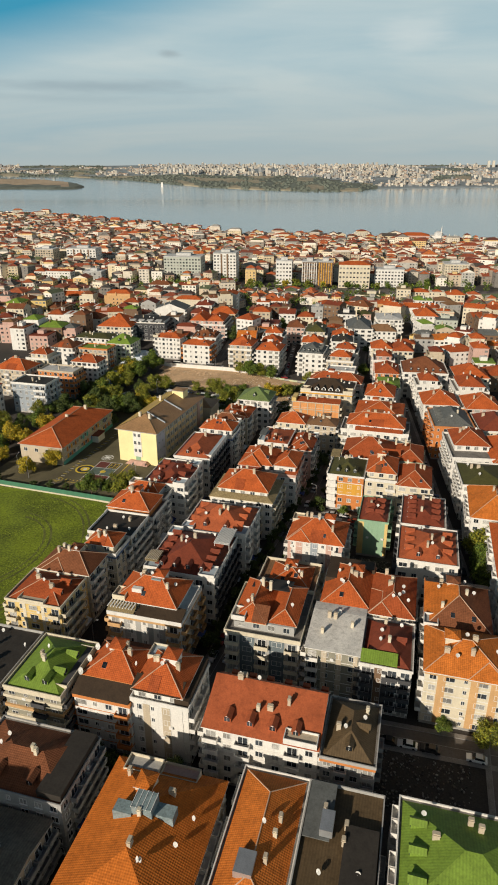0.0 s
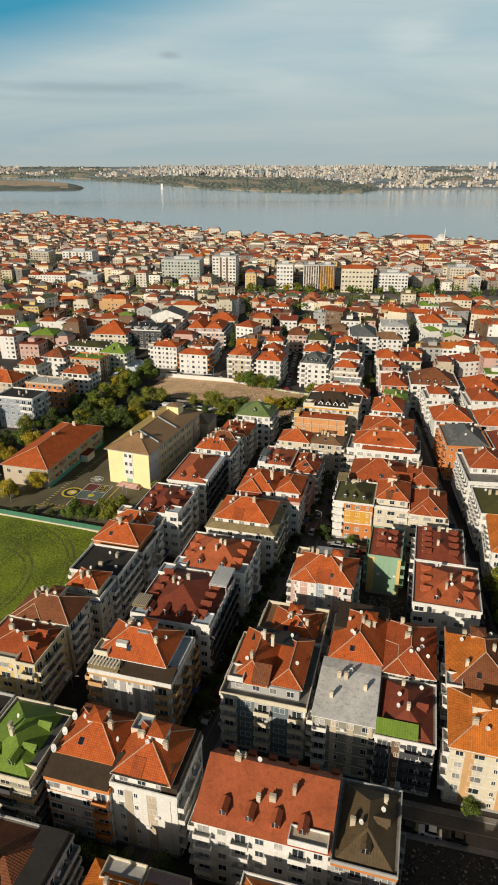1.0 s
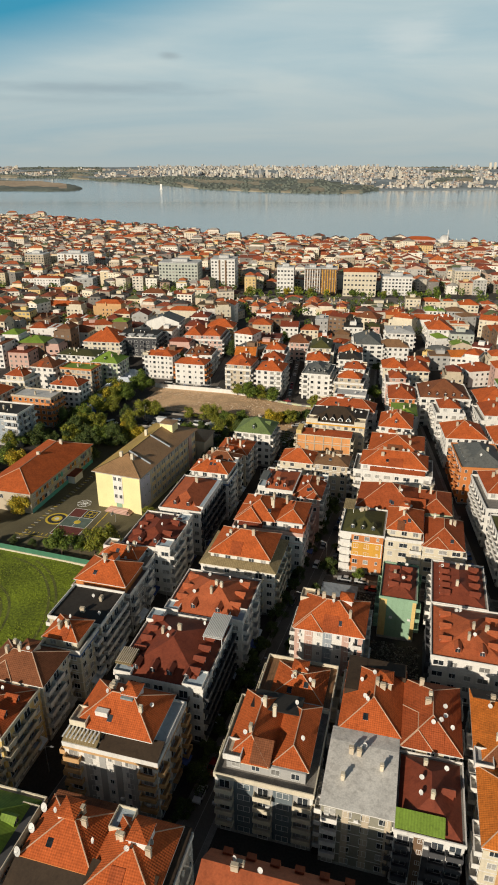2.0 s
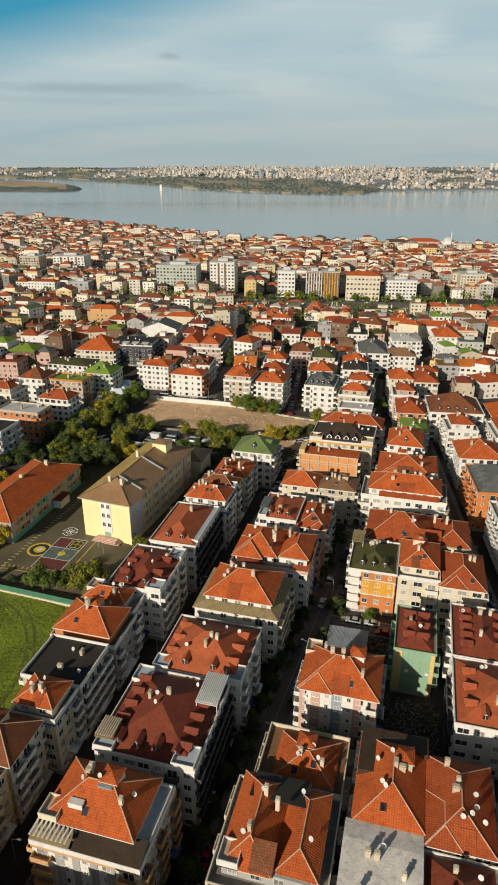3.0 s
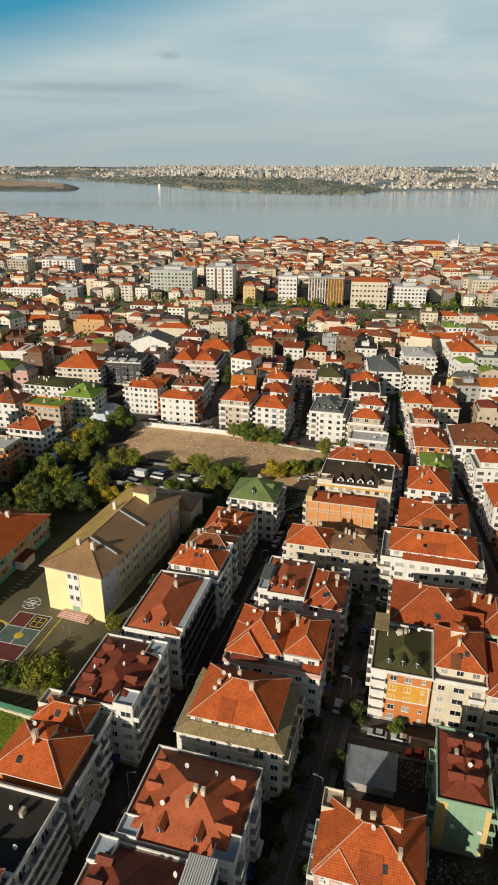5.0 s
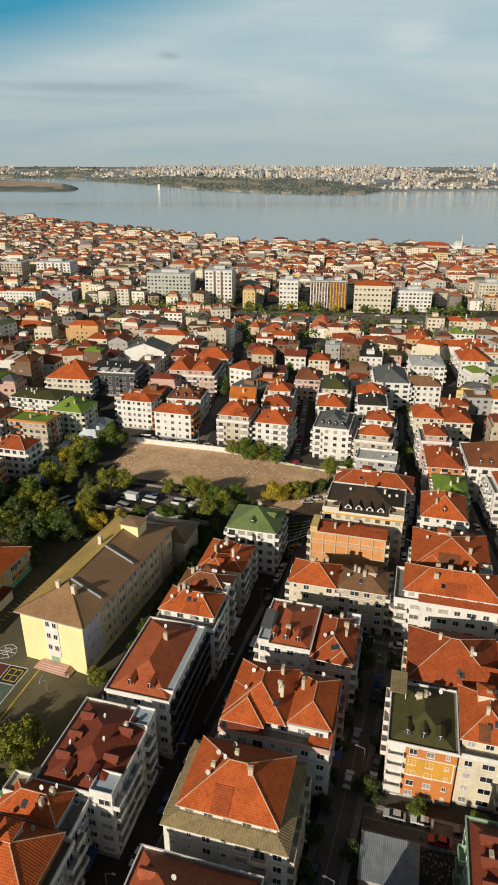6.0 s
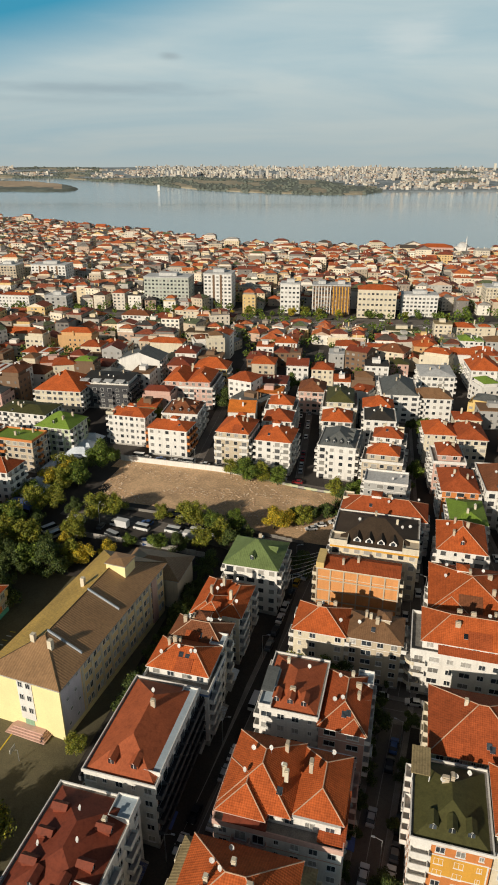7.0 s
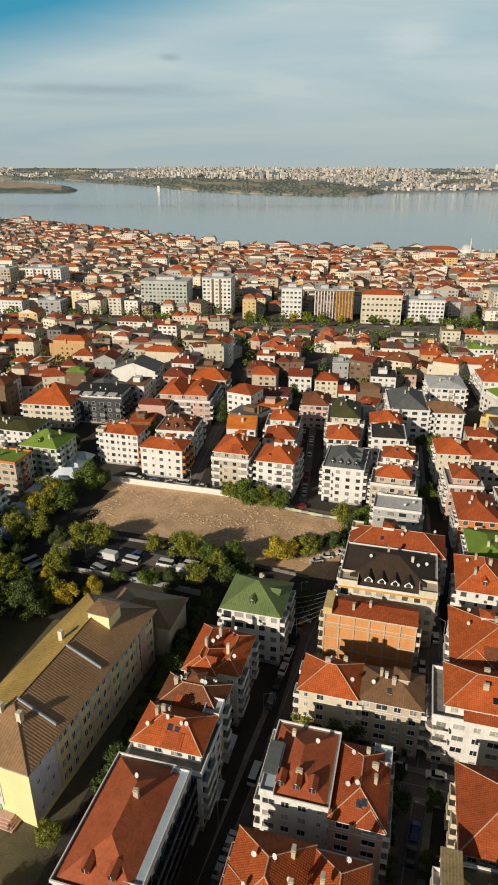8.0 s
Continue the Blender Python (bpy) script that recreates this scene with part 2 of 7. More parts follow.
KERB = material("kerb_stone", (0.27, 0.255, 0.24), 0.9, vary=0.25)
# ground albedo lowered so that it carries the shade between the houses
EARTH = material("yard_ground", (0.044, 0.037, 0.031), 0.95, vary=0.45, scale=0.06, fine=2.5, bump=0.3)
DIRT = material("lot_earth", (0.56, 0.37, 0.21), 0.95, vary=0.35, scale=0.12, fine=1.6, bump=0.5)
GRASS = material("meadow", (0.15, 0.195, 0.008), 0.95, dirt=0.5, vary=0.7, scale=0.07, fine=1.5, bump=0.6)
BLADE = material("grass_blade", (0.19, 0.24, 0.012), 0.9, vary=0.5, scale=0.1, fine=2, bump=0)
YARD = material("yard_asphalt", (0.125, 0.108, 0.06), 0.9, vary=0.35, scale=0.08, fine=5, dirt=0.3)
PAINT_Y = material("yellow_paint", (0.62, 0.46, 0.05), 0.8, vary=0.3)
PAINT_W = material("white_paint", (0.62, 0.62, 0.60), 0.8, vary=0.3)
PAINT_R = material("court_red", (0.13, 0.032, 0.025), 0.9, vary=0.3)
PAINT_G = material("court_green", (0.10, 0.14, 0.12), 0.9, vary=0.3)
PAINT_K = material("court_black", (0.03, 0.03, 0.032), 0.9, vary=0.3)
BARK = material("bark", (0.09, 0.065, 0.045), 0.95, vary=0.4, fine=9, bump=0.6)
# "dark" is a green leaf with shade put into its colour
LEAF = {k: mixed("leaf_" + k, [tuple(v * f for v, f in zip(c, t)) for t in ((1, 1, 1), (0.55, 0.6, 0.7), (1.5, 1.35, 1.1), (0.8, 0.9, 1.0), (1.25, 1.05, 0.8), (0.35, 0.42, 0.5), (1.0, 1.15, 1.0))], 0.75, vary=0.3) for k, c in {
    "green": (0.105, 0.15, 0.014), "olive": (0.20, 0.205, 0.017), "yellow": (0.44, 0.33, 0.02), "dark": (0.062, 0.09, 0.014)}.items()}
CANVAS = material("tent_canvas", (0.62, 0.68, 0.74), 0.8, vary=0.15, scale=0.3, fine=2)
CANVAS2 = material("blue_canvas", (0.05, 0.09, 0.28), 0.8, vary=0.2, scale=0.3, fine=2)
TYRE = material("tyre", (0.015, 0.015, 0.015), 0.9, vary=0.2)
CARGLASS = material("car_glass", (0.015, 0.018, 0.02), 0.08, vary=0.1, bump=0)
LAMP = material("headlight", (0.7, 0.7, 0.68), 0.2, vary=0.05, bump=0)
CAR = {k: material("car_" + k, c, 0.3, metal=0.2, vary=0.05, bump=0) for k, c in {
    "white": (0.72, 0.72, 0.71), "silver": (0.42, 0.43, 0.44), "black": (0.02, 0.02, 0.022), "grey": (0.12, 0.125, 0.13), "red": (0.30, 0.02, 0.02), "blue": (0.04, 0.09, 0.25), "yellow": (0.5, 0.3, 0.02)}.items()}


# ---- mesh building ----
class Shape:
    """Collects faces; each face gets a material slot, and texture metres along and up the face."""

    def __init__(self):
        self.v, self.f, self.s = [], [], []

    def poly(self, pts, slot=0):
        n = len(self.v)
        self.v += [tuple(p) for p in pts]
        self.f.append(tuple(range(n, n + len(pts))))
        self.s.append(slot)
        return self

    def box(self, x0, x1, y0, y1, z0, z1, slot=0, top=None, under=True):
        n = len(self.v)
        self.v += [(x0, y0, z0), (x1, y0, z0), (x1, y1, z0), (x0, y1, z0), (x0, y0, z1), (x1, y0, z1), (x1, y1, z1), (x0, y1, z1)]
        fs = [(4, 5, 6, 7), (0, 1, 5, 4), (1, 2, 6, 5), (2, 3, 7, 6), (3, 0, 4, 7)] + ([(3, 2, 1, 0)] if under else [])
        self.f += [tuple(n + i for i in q) for q in fs]
        self.s += [slot if top is None else top] + [slot] * (len(fs) - 1)
        return self

    def prism(self, ring, z0, z1, slot=0, top=None):
        """ring: xy corners, counterclockwise."""
        n, k = len(self.v), len(ring)
        self.v += [(x, y, z0) for x, y in ring] + [(x, y, z1) for x, y in ring]
        self.f += [(n + i, n + (i + 1) % k, n + k + (i + 1) % k, n + k + i) for i in range(k)]
        self.f += [tuple(n + k + i for i in range(k)), tuple(n + i for i in reversed(range(k)))]
        self.s += [slot] * k + [slot if top is None else top, slot]
        return self

    def tube(self, a, b, r0, r1, sides=6, slot=0):
        a, b = Vector(a), Vector(b)
        q = (b - a).to_track_quat("Z", "Y")
        n = len(self.v)
        for c, r in ((a, r0), (b, r1)):
            self.v += [tuple(c + q @ Vector((r * math.cos(i * math.tau / sides), r * math.sin(i * math.tau / sides), 0))) for i in range(sides)]
        self.f += [(n + i, n + (i + 1) % sides, n + sides + (i + 1) % sides, n + sides + i) for i in range(sides)]
        self.f += [tuple(n + sides + i for i in range(sides)), tuple(n + i for i in reversed(range(sides)))]
        self.s += [slot] * (sides + 2)
        return self

    def data(self, name, mats):
        me = bpy.data.meshes.new(name)
        me.from_pydata(self.v, [], self.f)
        for m in (mats if isinstance(mats, (list, tuple)) else [mats]):
            me.materials.append(m)
        me.polygons.foreach_set("material_index", self.s)
        uv = me.uv_layers.new(name="metres")
        out = []
        V = self.v
        for f in self.f:
            p0, p1, p2 = (Vector(V[i]) for i in f[:3])
            nr = (p1 - p0).cross(p2 - p0)
            if nr.length < 1e-9:
                nr = Vector((0, 0, 1))
            nr.normalize()
            u = Vector((-nr.y, nr.x, 0))
            u = u.normalized() if u.length > 0.02 else Vector((1, 0, 0))
            w = nr.cross(u)
            for i in f:
                p = Vector(V[i])
                out += (p.dot(u), p.dot(w))
        uv.data.foreach_set("uv", out)
        me.update()
        return me


def part(name, shape, mats, parent, label="", at=None):
    ob = new(name, shape if isinstance(shape, bpy.types.Mesh) else shape.data(name, mats))
    ob.parent = parent
    if at is not None:
        ob.matrix_basis = at
    if label:
        ob["label"] = label
    return ob


def thing(name, x, y, z, label, category, group="", turn=0.0):
    e = new(name)
    e.empty_display_size = 0.5
    e.matrix_basis = pose(x, y, z, 0, 0, turn)
    return tagged(e, label, category, group)


def smooth(a, b, x):
    k = min(1.0, max(0.0, (x - a) / (b - a)))
    return k * k * (3 - 2 * k)


def shore(x):
    """Where the town meets the lake."""
    return 1165.0 if x > -330 else 1165.0 + (-330 - x) * 0.6


def ground_z(x, y):
    return 4.0 * smooth(-60, -110, x) * (1 - smooth(480, 700, y)) - 12.0 * smooth(0, 50, y - shore(x))


def hip(s, x0, x1, y0, y1, z, slope, cut=None, over=0.5, slot=0, fascia=1, thick=0.22, west=None):
    """A hipped roof over a rectangle, with its eaves board; cut: a flat top at that height."""
    a0, a1, b0, b1 = x0 - over, x1 + over, y0 - over, y1 + over
    w, d = a1 - a0, b1 - b0
    r = min(w, d) / 2
    if cut:
        r = min(r, cut / slope)
    h = slope * r
    E = [(a0, b0, z), (a1, b0, z), (a1, b1, z), (a0, b1, z)]
    T = [(a0 + r, b0 + r, z + h), (a1 - r, b0 + r, z + h), (a1 - r, b1 - r, z + h), (a0 + r, b1 - r, z + h)]
    for i in range(4):
        j = (i + 1) % 4
        p = [E[i], E[j], T[j], T[i]]
        if (Vector(T[i]) - Vector(T[j])).length < 0.02:
            p = [E[i], E[j], T[i]]
        s.poly(p, west if i == 3 and west is not None else slot)
    if w - 2 * r > 0.02 and d - 2 * r > 0.02:
        s.poly(T, slot)
    L = [(x, y, z - thick) for x, y, _ in E]
    for i in range(4):
        j = (i + 1) % 4
        s.poly([L[i], L[j], E[j], E[i]], fascia)
    s.poly(L[::-1], fascia)
    return h, [(E[i], T[i]) for i in range(4)] + ([(T[0], T[1])] if w > d else [(T[1], T[2])])


def roof_height(x, y, x0, x1, y0, y1, z, slope, cut=None, over=0.5):
    h = slope * max(0.0, min(x - x0 + over, x1 + over - x, y - y0 + over, y1 + over - y))
    return z + (min(h, cut) if cut else h)


# ---- shared house parts ----
MESHES = {}


def plate(s, xs, zs, hole, y0, y1, slot=0):
    """A flat framework of cells in one connected piece, facing -y."""
    ids = {}

    def vert(i, j, y):
        if (i, j, y) not in ids:
            ids[i, j, y] = len(s.v)
            s.v.append((xs[i], y, zs[j]))
        return ids[i, j, y]

    nx, nz = len(xs) - 1, len(zs) - 1
    solid = lambda i, j: 0 <= i < nx and 0 <= j < nz and not hole(i, j)
    for i in range(nx):
        for j in range(nz):
            if not solid(i, j):
                continue
            s.f.append((vert(i, j, y0), vert(i + 1, j, y0), vert(i + 1, j + 1, y0), vert(i, j + 1, y0)))
            s.s.append(slot)
            for di, dj, p, q in ((0, -1, (i, j), (i + 1, j)), (0, 1, (i + 1, j + 1), (i, j + 1)), (-1, 0, (i, j + 1), (i, j)), (1, 0, (i + 1, j), (i + 1, j + 1))):
                if not solid(i + di, j + dj):
                    s.f.append((vert(*p, y0), vert(*p, y1), vert(*q, y1), vert(*q, y0)))
                    s.s.append(slot)


def stack(s, rings, slot=0):
    """Rectangles (half width, half depth, height) joined from below to the top into one piece."""
    n = len(s.v)
    for a, b, z in rings:
        s.v += [(-a, -b, z), (a, -b, z), (a, b, z), (-a, b, z)]
    for k in range(len(rings) - 1):
        for i in range(4):
            j = (i + 1) % 4
            s.f.append((n + 4 * k + i, n + 4 * k + j, n + 4 * k + 4 + j, n + 4 * k + 4 + i))
            s.s.append(slot)
    m = n + 4 * (len(rings) - 1)
    s.f.append((m, m + 1, m + 2, m + 3))
    s.s.append(slot)


def window_mesh(w, h, curtain=False, whole=False):
    """Frame and pane meshes; whole: both in one mesh."""
    key = ("window", round(w, 1), round(h, 1), curtain, whole)
    if key not in MESHES:
        a, b, t = w / 2, h / 2, 0.07
        s = Shape()
        plate(s, [-a, -a + t, -t / 2, t / 2, a - t, a], [-b, -b + t, b - t, b], lambda i, j: j == 1 and i in (1, 3), -0.1, 0.0)
        p = s if whole else Shape()
        p.poly([(-a + t, -0.02, -b + t), (a - t, -0.02, -b + t), (a - t, -0.02, b - t), (-a + t, -0.02, b - t)], 1 if whole else 0)
        if whole:
            s.poly([(-a - 0.1, -0.2, -b - 0.05), (a + 0.1, -0.2, -b - 0.05), (a + 0.1, 0, -b), (-a - 0.1, 0, -b)], 0)
        else:
            MESHES[key + ("pane",)] = p.data("pane", [CURTAIN if curtain else GLASS])
        MESHES[key] = s.data("window", [FRAME, CURTAIN if curtain else GLASS])
    return (MESHES[key], None) if whole else (MESHES[key], MESHES[key + ("pane",)])


def tray(s, a, d, h, t, slot=0):
    """A balcony: floor slab and parapet in one piece, open above, against a wall at y = 0."""
    n = len(s.v)
    s.v += [(-a, 0, -0.14), (-a, -d, -0.14), (a, -d, -0.14), (a, 0, -0.14), (-a, 0, h), (-a, -d, h), (a, -d, h), (a, 0, h),
            (-a + t, 0, h), (-a + t, -d + t, h), (a - t, -d + t, h), (a - t, 0, h), (-a + t, 0, 0), (-a + t, -d + t, 0), (a - t, -d + t, 0), (a - t, 0, 0)]
    fs = [(0, 1, 5, 4), (1, 2, 6, 5), (2, 3, 7, 6), (0, 3, 2, 1), (4, 5, 9, 8), (5, 6, 10, 9), (6, 7, 11, 10), (8, 9, 13, 12), (9, 10, 14, 13), (10, 11, 15, 14), (12, 13, 14, 15)]
    s.f += [tuple(n + i for i in f) for f in fs]
    s.s += [slot] * len(fs)


def balcony_mesh(w, mat):
    key = ("balcony", round(w, 1), mat.name)
    if key not in MESHES:
        s = Shape()
        tray(s, w / 2, 1.25, 0.95, 0.12)
        MESHES[key] = s.data("balcony", [mat])
    return MESHES[key]


def dormer_mesh(roof_mat, w=1.5, gable=True):
    key = ("dormer", roof_mat.name, w, gable)
    if key not in MESHES:
        s = Shape()
        a, h, d = w / 2, 1.15, 2.6
        s.box(-a, a, 0, d, -0.6, h, 0)
        s.box(-a + 0.18, a - 0.18, -0.05, 0.0, 0.1, h - 0.08, 1)
        s.box(-0.03, 0.03, -0.08, -0.05, 0.1, h - 0.08, 2)
        o = 0.16
        if gable:
            top = h + 0.55
            s.poly([(-a - o, -0.3, h - 0.08), (0, -0.3, top), (0, d, top), (-a - o, d, h - 0.08)][::-1], 3)
            s.poly([(a + o, -0.3, h - 0.08), (0, -0.3, top), (0, d, top), (a + o, d, h - 0.08)], 3)
            s.poly([(-a, 0, h), (a, 0, h), (0, 0, top - 0.06)], 2)
        else:
            s.poly([(-a - o, -0.35, h + 0.02), (a + o, -0.35, h + 0.02), (a + o, d, h + 0.55), (-a - o, d, h + 0.55)], 3)
            s.poly([(-a - o, -0.35, h - 0.1), (a + o, -0.35, h - 0.1), (a + o, -0.35, h + 0.02), (-a - o, -0.35, h + 0.02)], 3)
            for k in (-1, 1):
                s.poly([(k * (a + o), -0.35, h - 0.1), (k * (a + o), d, h - 0.1), (k * (a + o), d, h + 0.55), (k * (a + o), -0.35, h + 0.02)], 3)
        MESHES[key] = s.data("dormer", [roof_mat, GLASS, FRAME, roof_mat])
    return MESHES[key]


def chimney_mesh(kind):
    key = ("chimney", kind)
    if key not in MESHES:
        s = Shape()
        a, b, h = ((0.34, 0.34, 1.1), (0.58, 0.32, 0.95), (0.30, 0.44, 1.35))[kind]
        stack(s, [(a, b, -1.2), (a, b, h), (a + 0.08, b + 0.08, h), (a + 0.08, b + 0.08, h + 0.12), (a - 0.1, b - 0.1, h + 0.12), (a - 0.1, b - 0.1, h + 0.36), (a, b, h + 0.36), (a, b, h + 0.44)])
        MESHES[key] = s.data("chimney", [WALL[("cream", "beige", "beige")[kind]]])
    return MESHES[key]


def dish_mesh():
    if "dish" not in MESHES:
        s = Shape()
        s.tube((0, 0, -0.5), (0, 0, 0.75), 0.035, 0.035, 6, 1)
        c, ax = Vector((0, -0.12, 0.95)), Vector((-0.35, -0.8, 0.45)).normalized()
        q = ax.to_track_quat("Z", "Y")
        rings = []
        for r, dz in ((0.02, -0.14), (0.26, -0.09), (0.46, 0.0)):
            rings.append([c + q @ Vector((r * math.cos(i * math.tau / 12), r * math.sin(i * math.tau / 12), dz)) for i in range(12)])
        for lo, hi in zip(rings, rings[1:]):
            for i in range(12):
                j = (i + 1) % 12
                s.poly([lo[i], lo[j], hi[j], hi[i]], 0)
        s.tube(c - ax * 0.1 + Vector((0, 0, -0.35)), c + ax * 0.42, 0.02, 0.02, 5, 1)
        MESHES["dish"] = s.data("satellite_dish", [DISH, METAL])
    return MESHES["dish"]


def cooler_mesh():
    if "cooler" not in MESHES:
        s = Shape()
        stack(s, [(0.42, 0.18, 0.0), (0.42, 0.18, 0.55), (0.36, 0.12, 0.58)])
        s.v = [(x, y - 0.25, z) for x, y, z in s.v]
        MESHES["cooler"] = s.data("air_conditioner", [FRAME])
    return MESHES["cooler"]


SIDES = {"f": 0, "r": 90, "b": 180, "l": 270}


def facades(e, rng, w, d, z0, z1, storeys, plan, bal_mat, cx, cy):
    """Windows and balconies, column by column, on the four sides. plan: side -> string of columns. Far and rear sides are joined."""
    fh = (z1 - z0) / storeys
    rear = Shape()
    if cy < 200:
        single = "f" + ("r" if cx < -14 else "") + ("l" if cx > -6 else "")
    else:
        single = "f" if cy < 272 else ""
    for side, cols in plan.items():
        if not cols:
            continue
        L, off = (w, d / 2) if side in "fb" else (d, w / 2)
        R = pose(0, 0, 0, 0, 0, SIDES[side])
        step = L / len(cols)
        for i, c in enumerate(cols):
            x = -L / 2 + (i + 0.5) * step
            if c == ".":
                continue
            for k in range(storeys):
                z = z0 + k * fh
                ww = {"w": min(1.5, step * 0.6), "n": 0.8, "W": min(2.4, step * 0.75), "b": min(2.0, step * 0.7), "g": min(2.0, step * 0.7)}[c]
                hh, zc = (1.45, z + fh * 0.52) if c in "wW" else ((1.1, z + fh * 0.55) if c == "n" else (2.1, z + 1.15))
                bw = min(3.4, step * 0.94)
                curt = rng.random() < 0.45
                if side in single:
                    split = side == "f" and 84 < cy < 128
                    fr, pa = window_mesh(ww, hh, curt, not split)
                    o = part("window", fr, None, e, at=R @ pose(x, -off, zc))
                    if split:
                        part("pane", pa, None, o)
                    if c in "bg" and k > 0:
                        part("balcony", balcony_mesh(bw, bal_mat), None, e, at=R @ pose(x, -off - 0.01, z + 0.05))
                else:
                    n0 = len(rear.v)
                    rear.poly([(x - ww / 2, -off - 0.05, zc - hh / 2), (x + ww / 2, -off - 0.05, zc - hh / 2), (x + ww / 2, -off - 0.05, zc + hh / 2), (x - ww / 2, -off - 0.05, zc + hh / 2)], 0)
                    plate(rear, [x - ww / 2 - 0.07, x - ww / 2, x + ww / 2, x + ww / 2 + 0.07], [zc - hh / 2 - 0.07, zc - hh / 2, zc + hh / 2, zc + hh / 2 + 0.07], lambda i, j: i == 1 and j == 1, -off - 0.1, -off, 1)
                    if c in "bg" and k > 0:
                        n1 = len(rear.v)
                        tray(rear, bw / 2, 1.25, 0.95, 0.12, 2)
                        rear.v[n1:] = [(px + x, py - off, pz + z + 0.05) for px, py, pz in rear.v[n1:]]
                    rear.v[n0:] = [tuple(R @ Vector(p)) for p in rear.v[n0:]]
    if rear.v:
        part("far_side_glazing", rear, [TOWN_PANE, FRAME, bal_mat], e)["kind"] = "stuff"


def auto_plan(rng, L, kind):
    n = max(2, round(L / 3.1))
    if kind == "street":
        base = [rng.choice("wbwgb") for _ in range(n)]
    else:
        base = [rng.choice("wwwnWb") for _ in range(n)]
    return "".join(base)


HOUSES = []


def nf_free(dormers):
    return sum(dormers) == 0


def house(x0, x1, y0, y1, z, roof="hip", wall="white", tile="orange", trim="white", front=None, left=None, right=None, back=None, label="",
          slope=0.5, inset=(1.8, 1.8, 2.2, 1.2), dormers=(0, 0, 0), chimneys=2, dishes=2, bal=None, seed=0, category="apartment building",
          storeys=None, strips=None, base=None, second=None, band=None, turn=0.0, group="apartment houses of the district", cap=True, split=None, apron=None, ridge_at=0.7, west=None, attic=2.5, deck=None, wing=None):
    """One block of flats. roof: hip, set (set-back top storey), mans (dormered roof behind a parapet), flat, gable. dormers: front, right, left."""
    rng = random.Random(seed * 7919 + int(x0 * 10) * 31 + int(y0 * 10))
    w, d, cx, cy = x1 - x0 - 0.14, y1 - y0 - 0.14, (x0 + x1) / 2, (y0 + y1) / 2
    g = ground_z(cx, cy)
    HOUSES.append((x0, x1, y0, y1))
    e = thing("apartment_house", cx, cy, g, label, category, group, turn)
    H = z - g
    n = storeys or max(2, round(H / 2.95))
    a, b = w / 2, d / 2
    if roof in ("hip", "set", "mans") and slope > 0.25:
        slope *= 1.18
    wm, tm, rm = WALL[wall], WALL[trim], ROOF[tile]
    s = Shape().box(-a, a, -b, b, -1.5, H, 0)
    part("wall", s, [wm], e)
    # string courses at the floors and a plinth
    fh = H / n
    for k in range(1, n):
        zz = k * fh
        if cy < 190 or k == n - 1:
            part("string_course", Shape().box(-a - 0.06, a + 0.06, -b - 0.06, b + 0.06, zz - 0.11, zz + 0.05, 0), [tm], e)
    part("plinth", Shape().box(-a - 0.05, a + 0.05, -b - 0.05, b + 0.05, -1.5, 0.7, 0), [WALL[base] if base else CONCRETE], e)
    if strips:
        # painted render panels between the windows of the front
        cols, mat = strips
        for i, (f0, f1, *own) in enumerate(cols):
            m, lo, hi = (*own, 0.75, H - 0.3)[:3] if own else (mat, 0.75, H - 0.3)
            part("facade_panel", Shape().box(-a + f0 * w, -a + f1 * w, -b - 0.07 - 0.008 * i, -b, lo, hi, 0), [WALL[m]], e)
    if band:
        part("eaves_band", Shape().box(-a - 0.16, a + 0.16, -b - 0.16, b + 0.16, H - 0.95, H - 0.12, 0), [WALL[band]], e)
    plan = {"f": front if front is not None else auto_plan(rng, w, "front"), "r": right if right is not None else auto_plan(rng, d, "street"),
            "l": left if left is not None else auto_plan(rng, d, "street"), "b": back if back is not None else auto_plan(rng, w, "front")}
    facades(e, rng, w, d, 0.0, H, n, plan, WALL[bal] if bal else tm, cx, cy)
    top = H
    rect = (-a, a, -b, b)
    cut = None
    ov = 0.55
    if roof in ("set", "mans", "flat") and not apron:
        ph = {"set": 0.85, "mans": 0.45, "flat": 0.75}[roof]
        s = Shape()
        t, o = 0.22, 0.25
        s.box(-a - o, a + o, -b - o, b + o, H - 0.25, H + 0.02, 0, 1)
        for q in ((-a - o, a + o, -b - o, -b - o + t), (-a - o, a + o, b + o - t, b + o), (-a - o, -a - o + t, -b - o + t, b + o - t), (a + o - t, a + o, -b - o + t, b + o - t)):
            s.box(*q, H + 0.02, H + ph, 0)
        part("parapet", s, [tm, ROOF[deck] if deck else SCREED], e)
        top = H + 0.02
    if apron:
        s = Shape()
        hip(s, -a, a, -b, b, H + 0.05, 0.42, cut=1.0, over=0.45)
        part("apron_roof", s, [ROOF[apron], tm], e)
    if roof == "set":
        l, r, f, bk = inset
        rect = (-a + l, a - r, -b + f, b - bk)
        part("attic_wall", Shape().box(*rect, H - 0.2, H + attic, 0), [WALL["white"] if wall in ("dark", "orange", "brown") else wm], e)
        for i in range(max(1, int((rect[1] - rect[0]) / 3.2)) if attic > 2 else 0):
            k = max(1, int((rect[1] - rect[0]) / 3.2))
            x = rect[0] + (i + 0.5) * (rect[1] - rect[0]) / k
            fr, pa = window_mesh(1.6, 1.5, i % 2 == 0)
            o = part("window", fr, None, e, at=pose(x, rect[2], H + 1.35))
            part("pane", pa, None, o)
        top = H + attic
    elif roof == "mans":
        rect = (-a + 0.35, a - 0.35, -b + 0.35, b - 0.35)
        ov = 0.0
    ridges = []
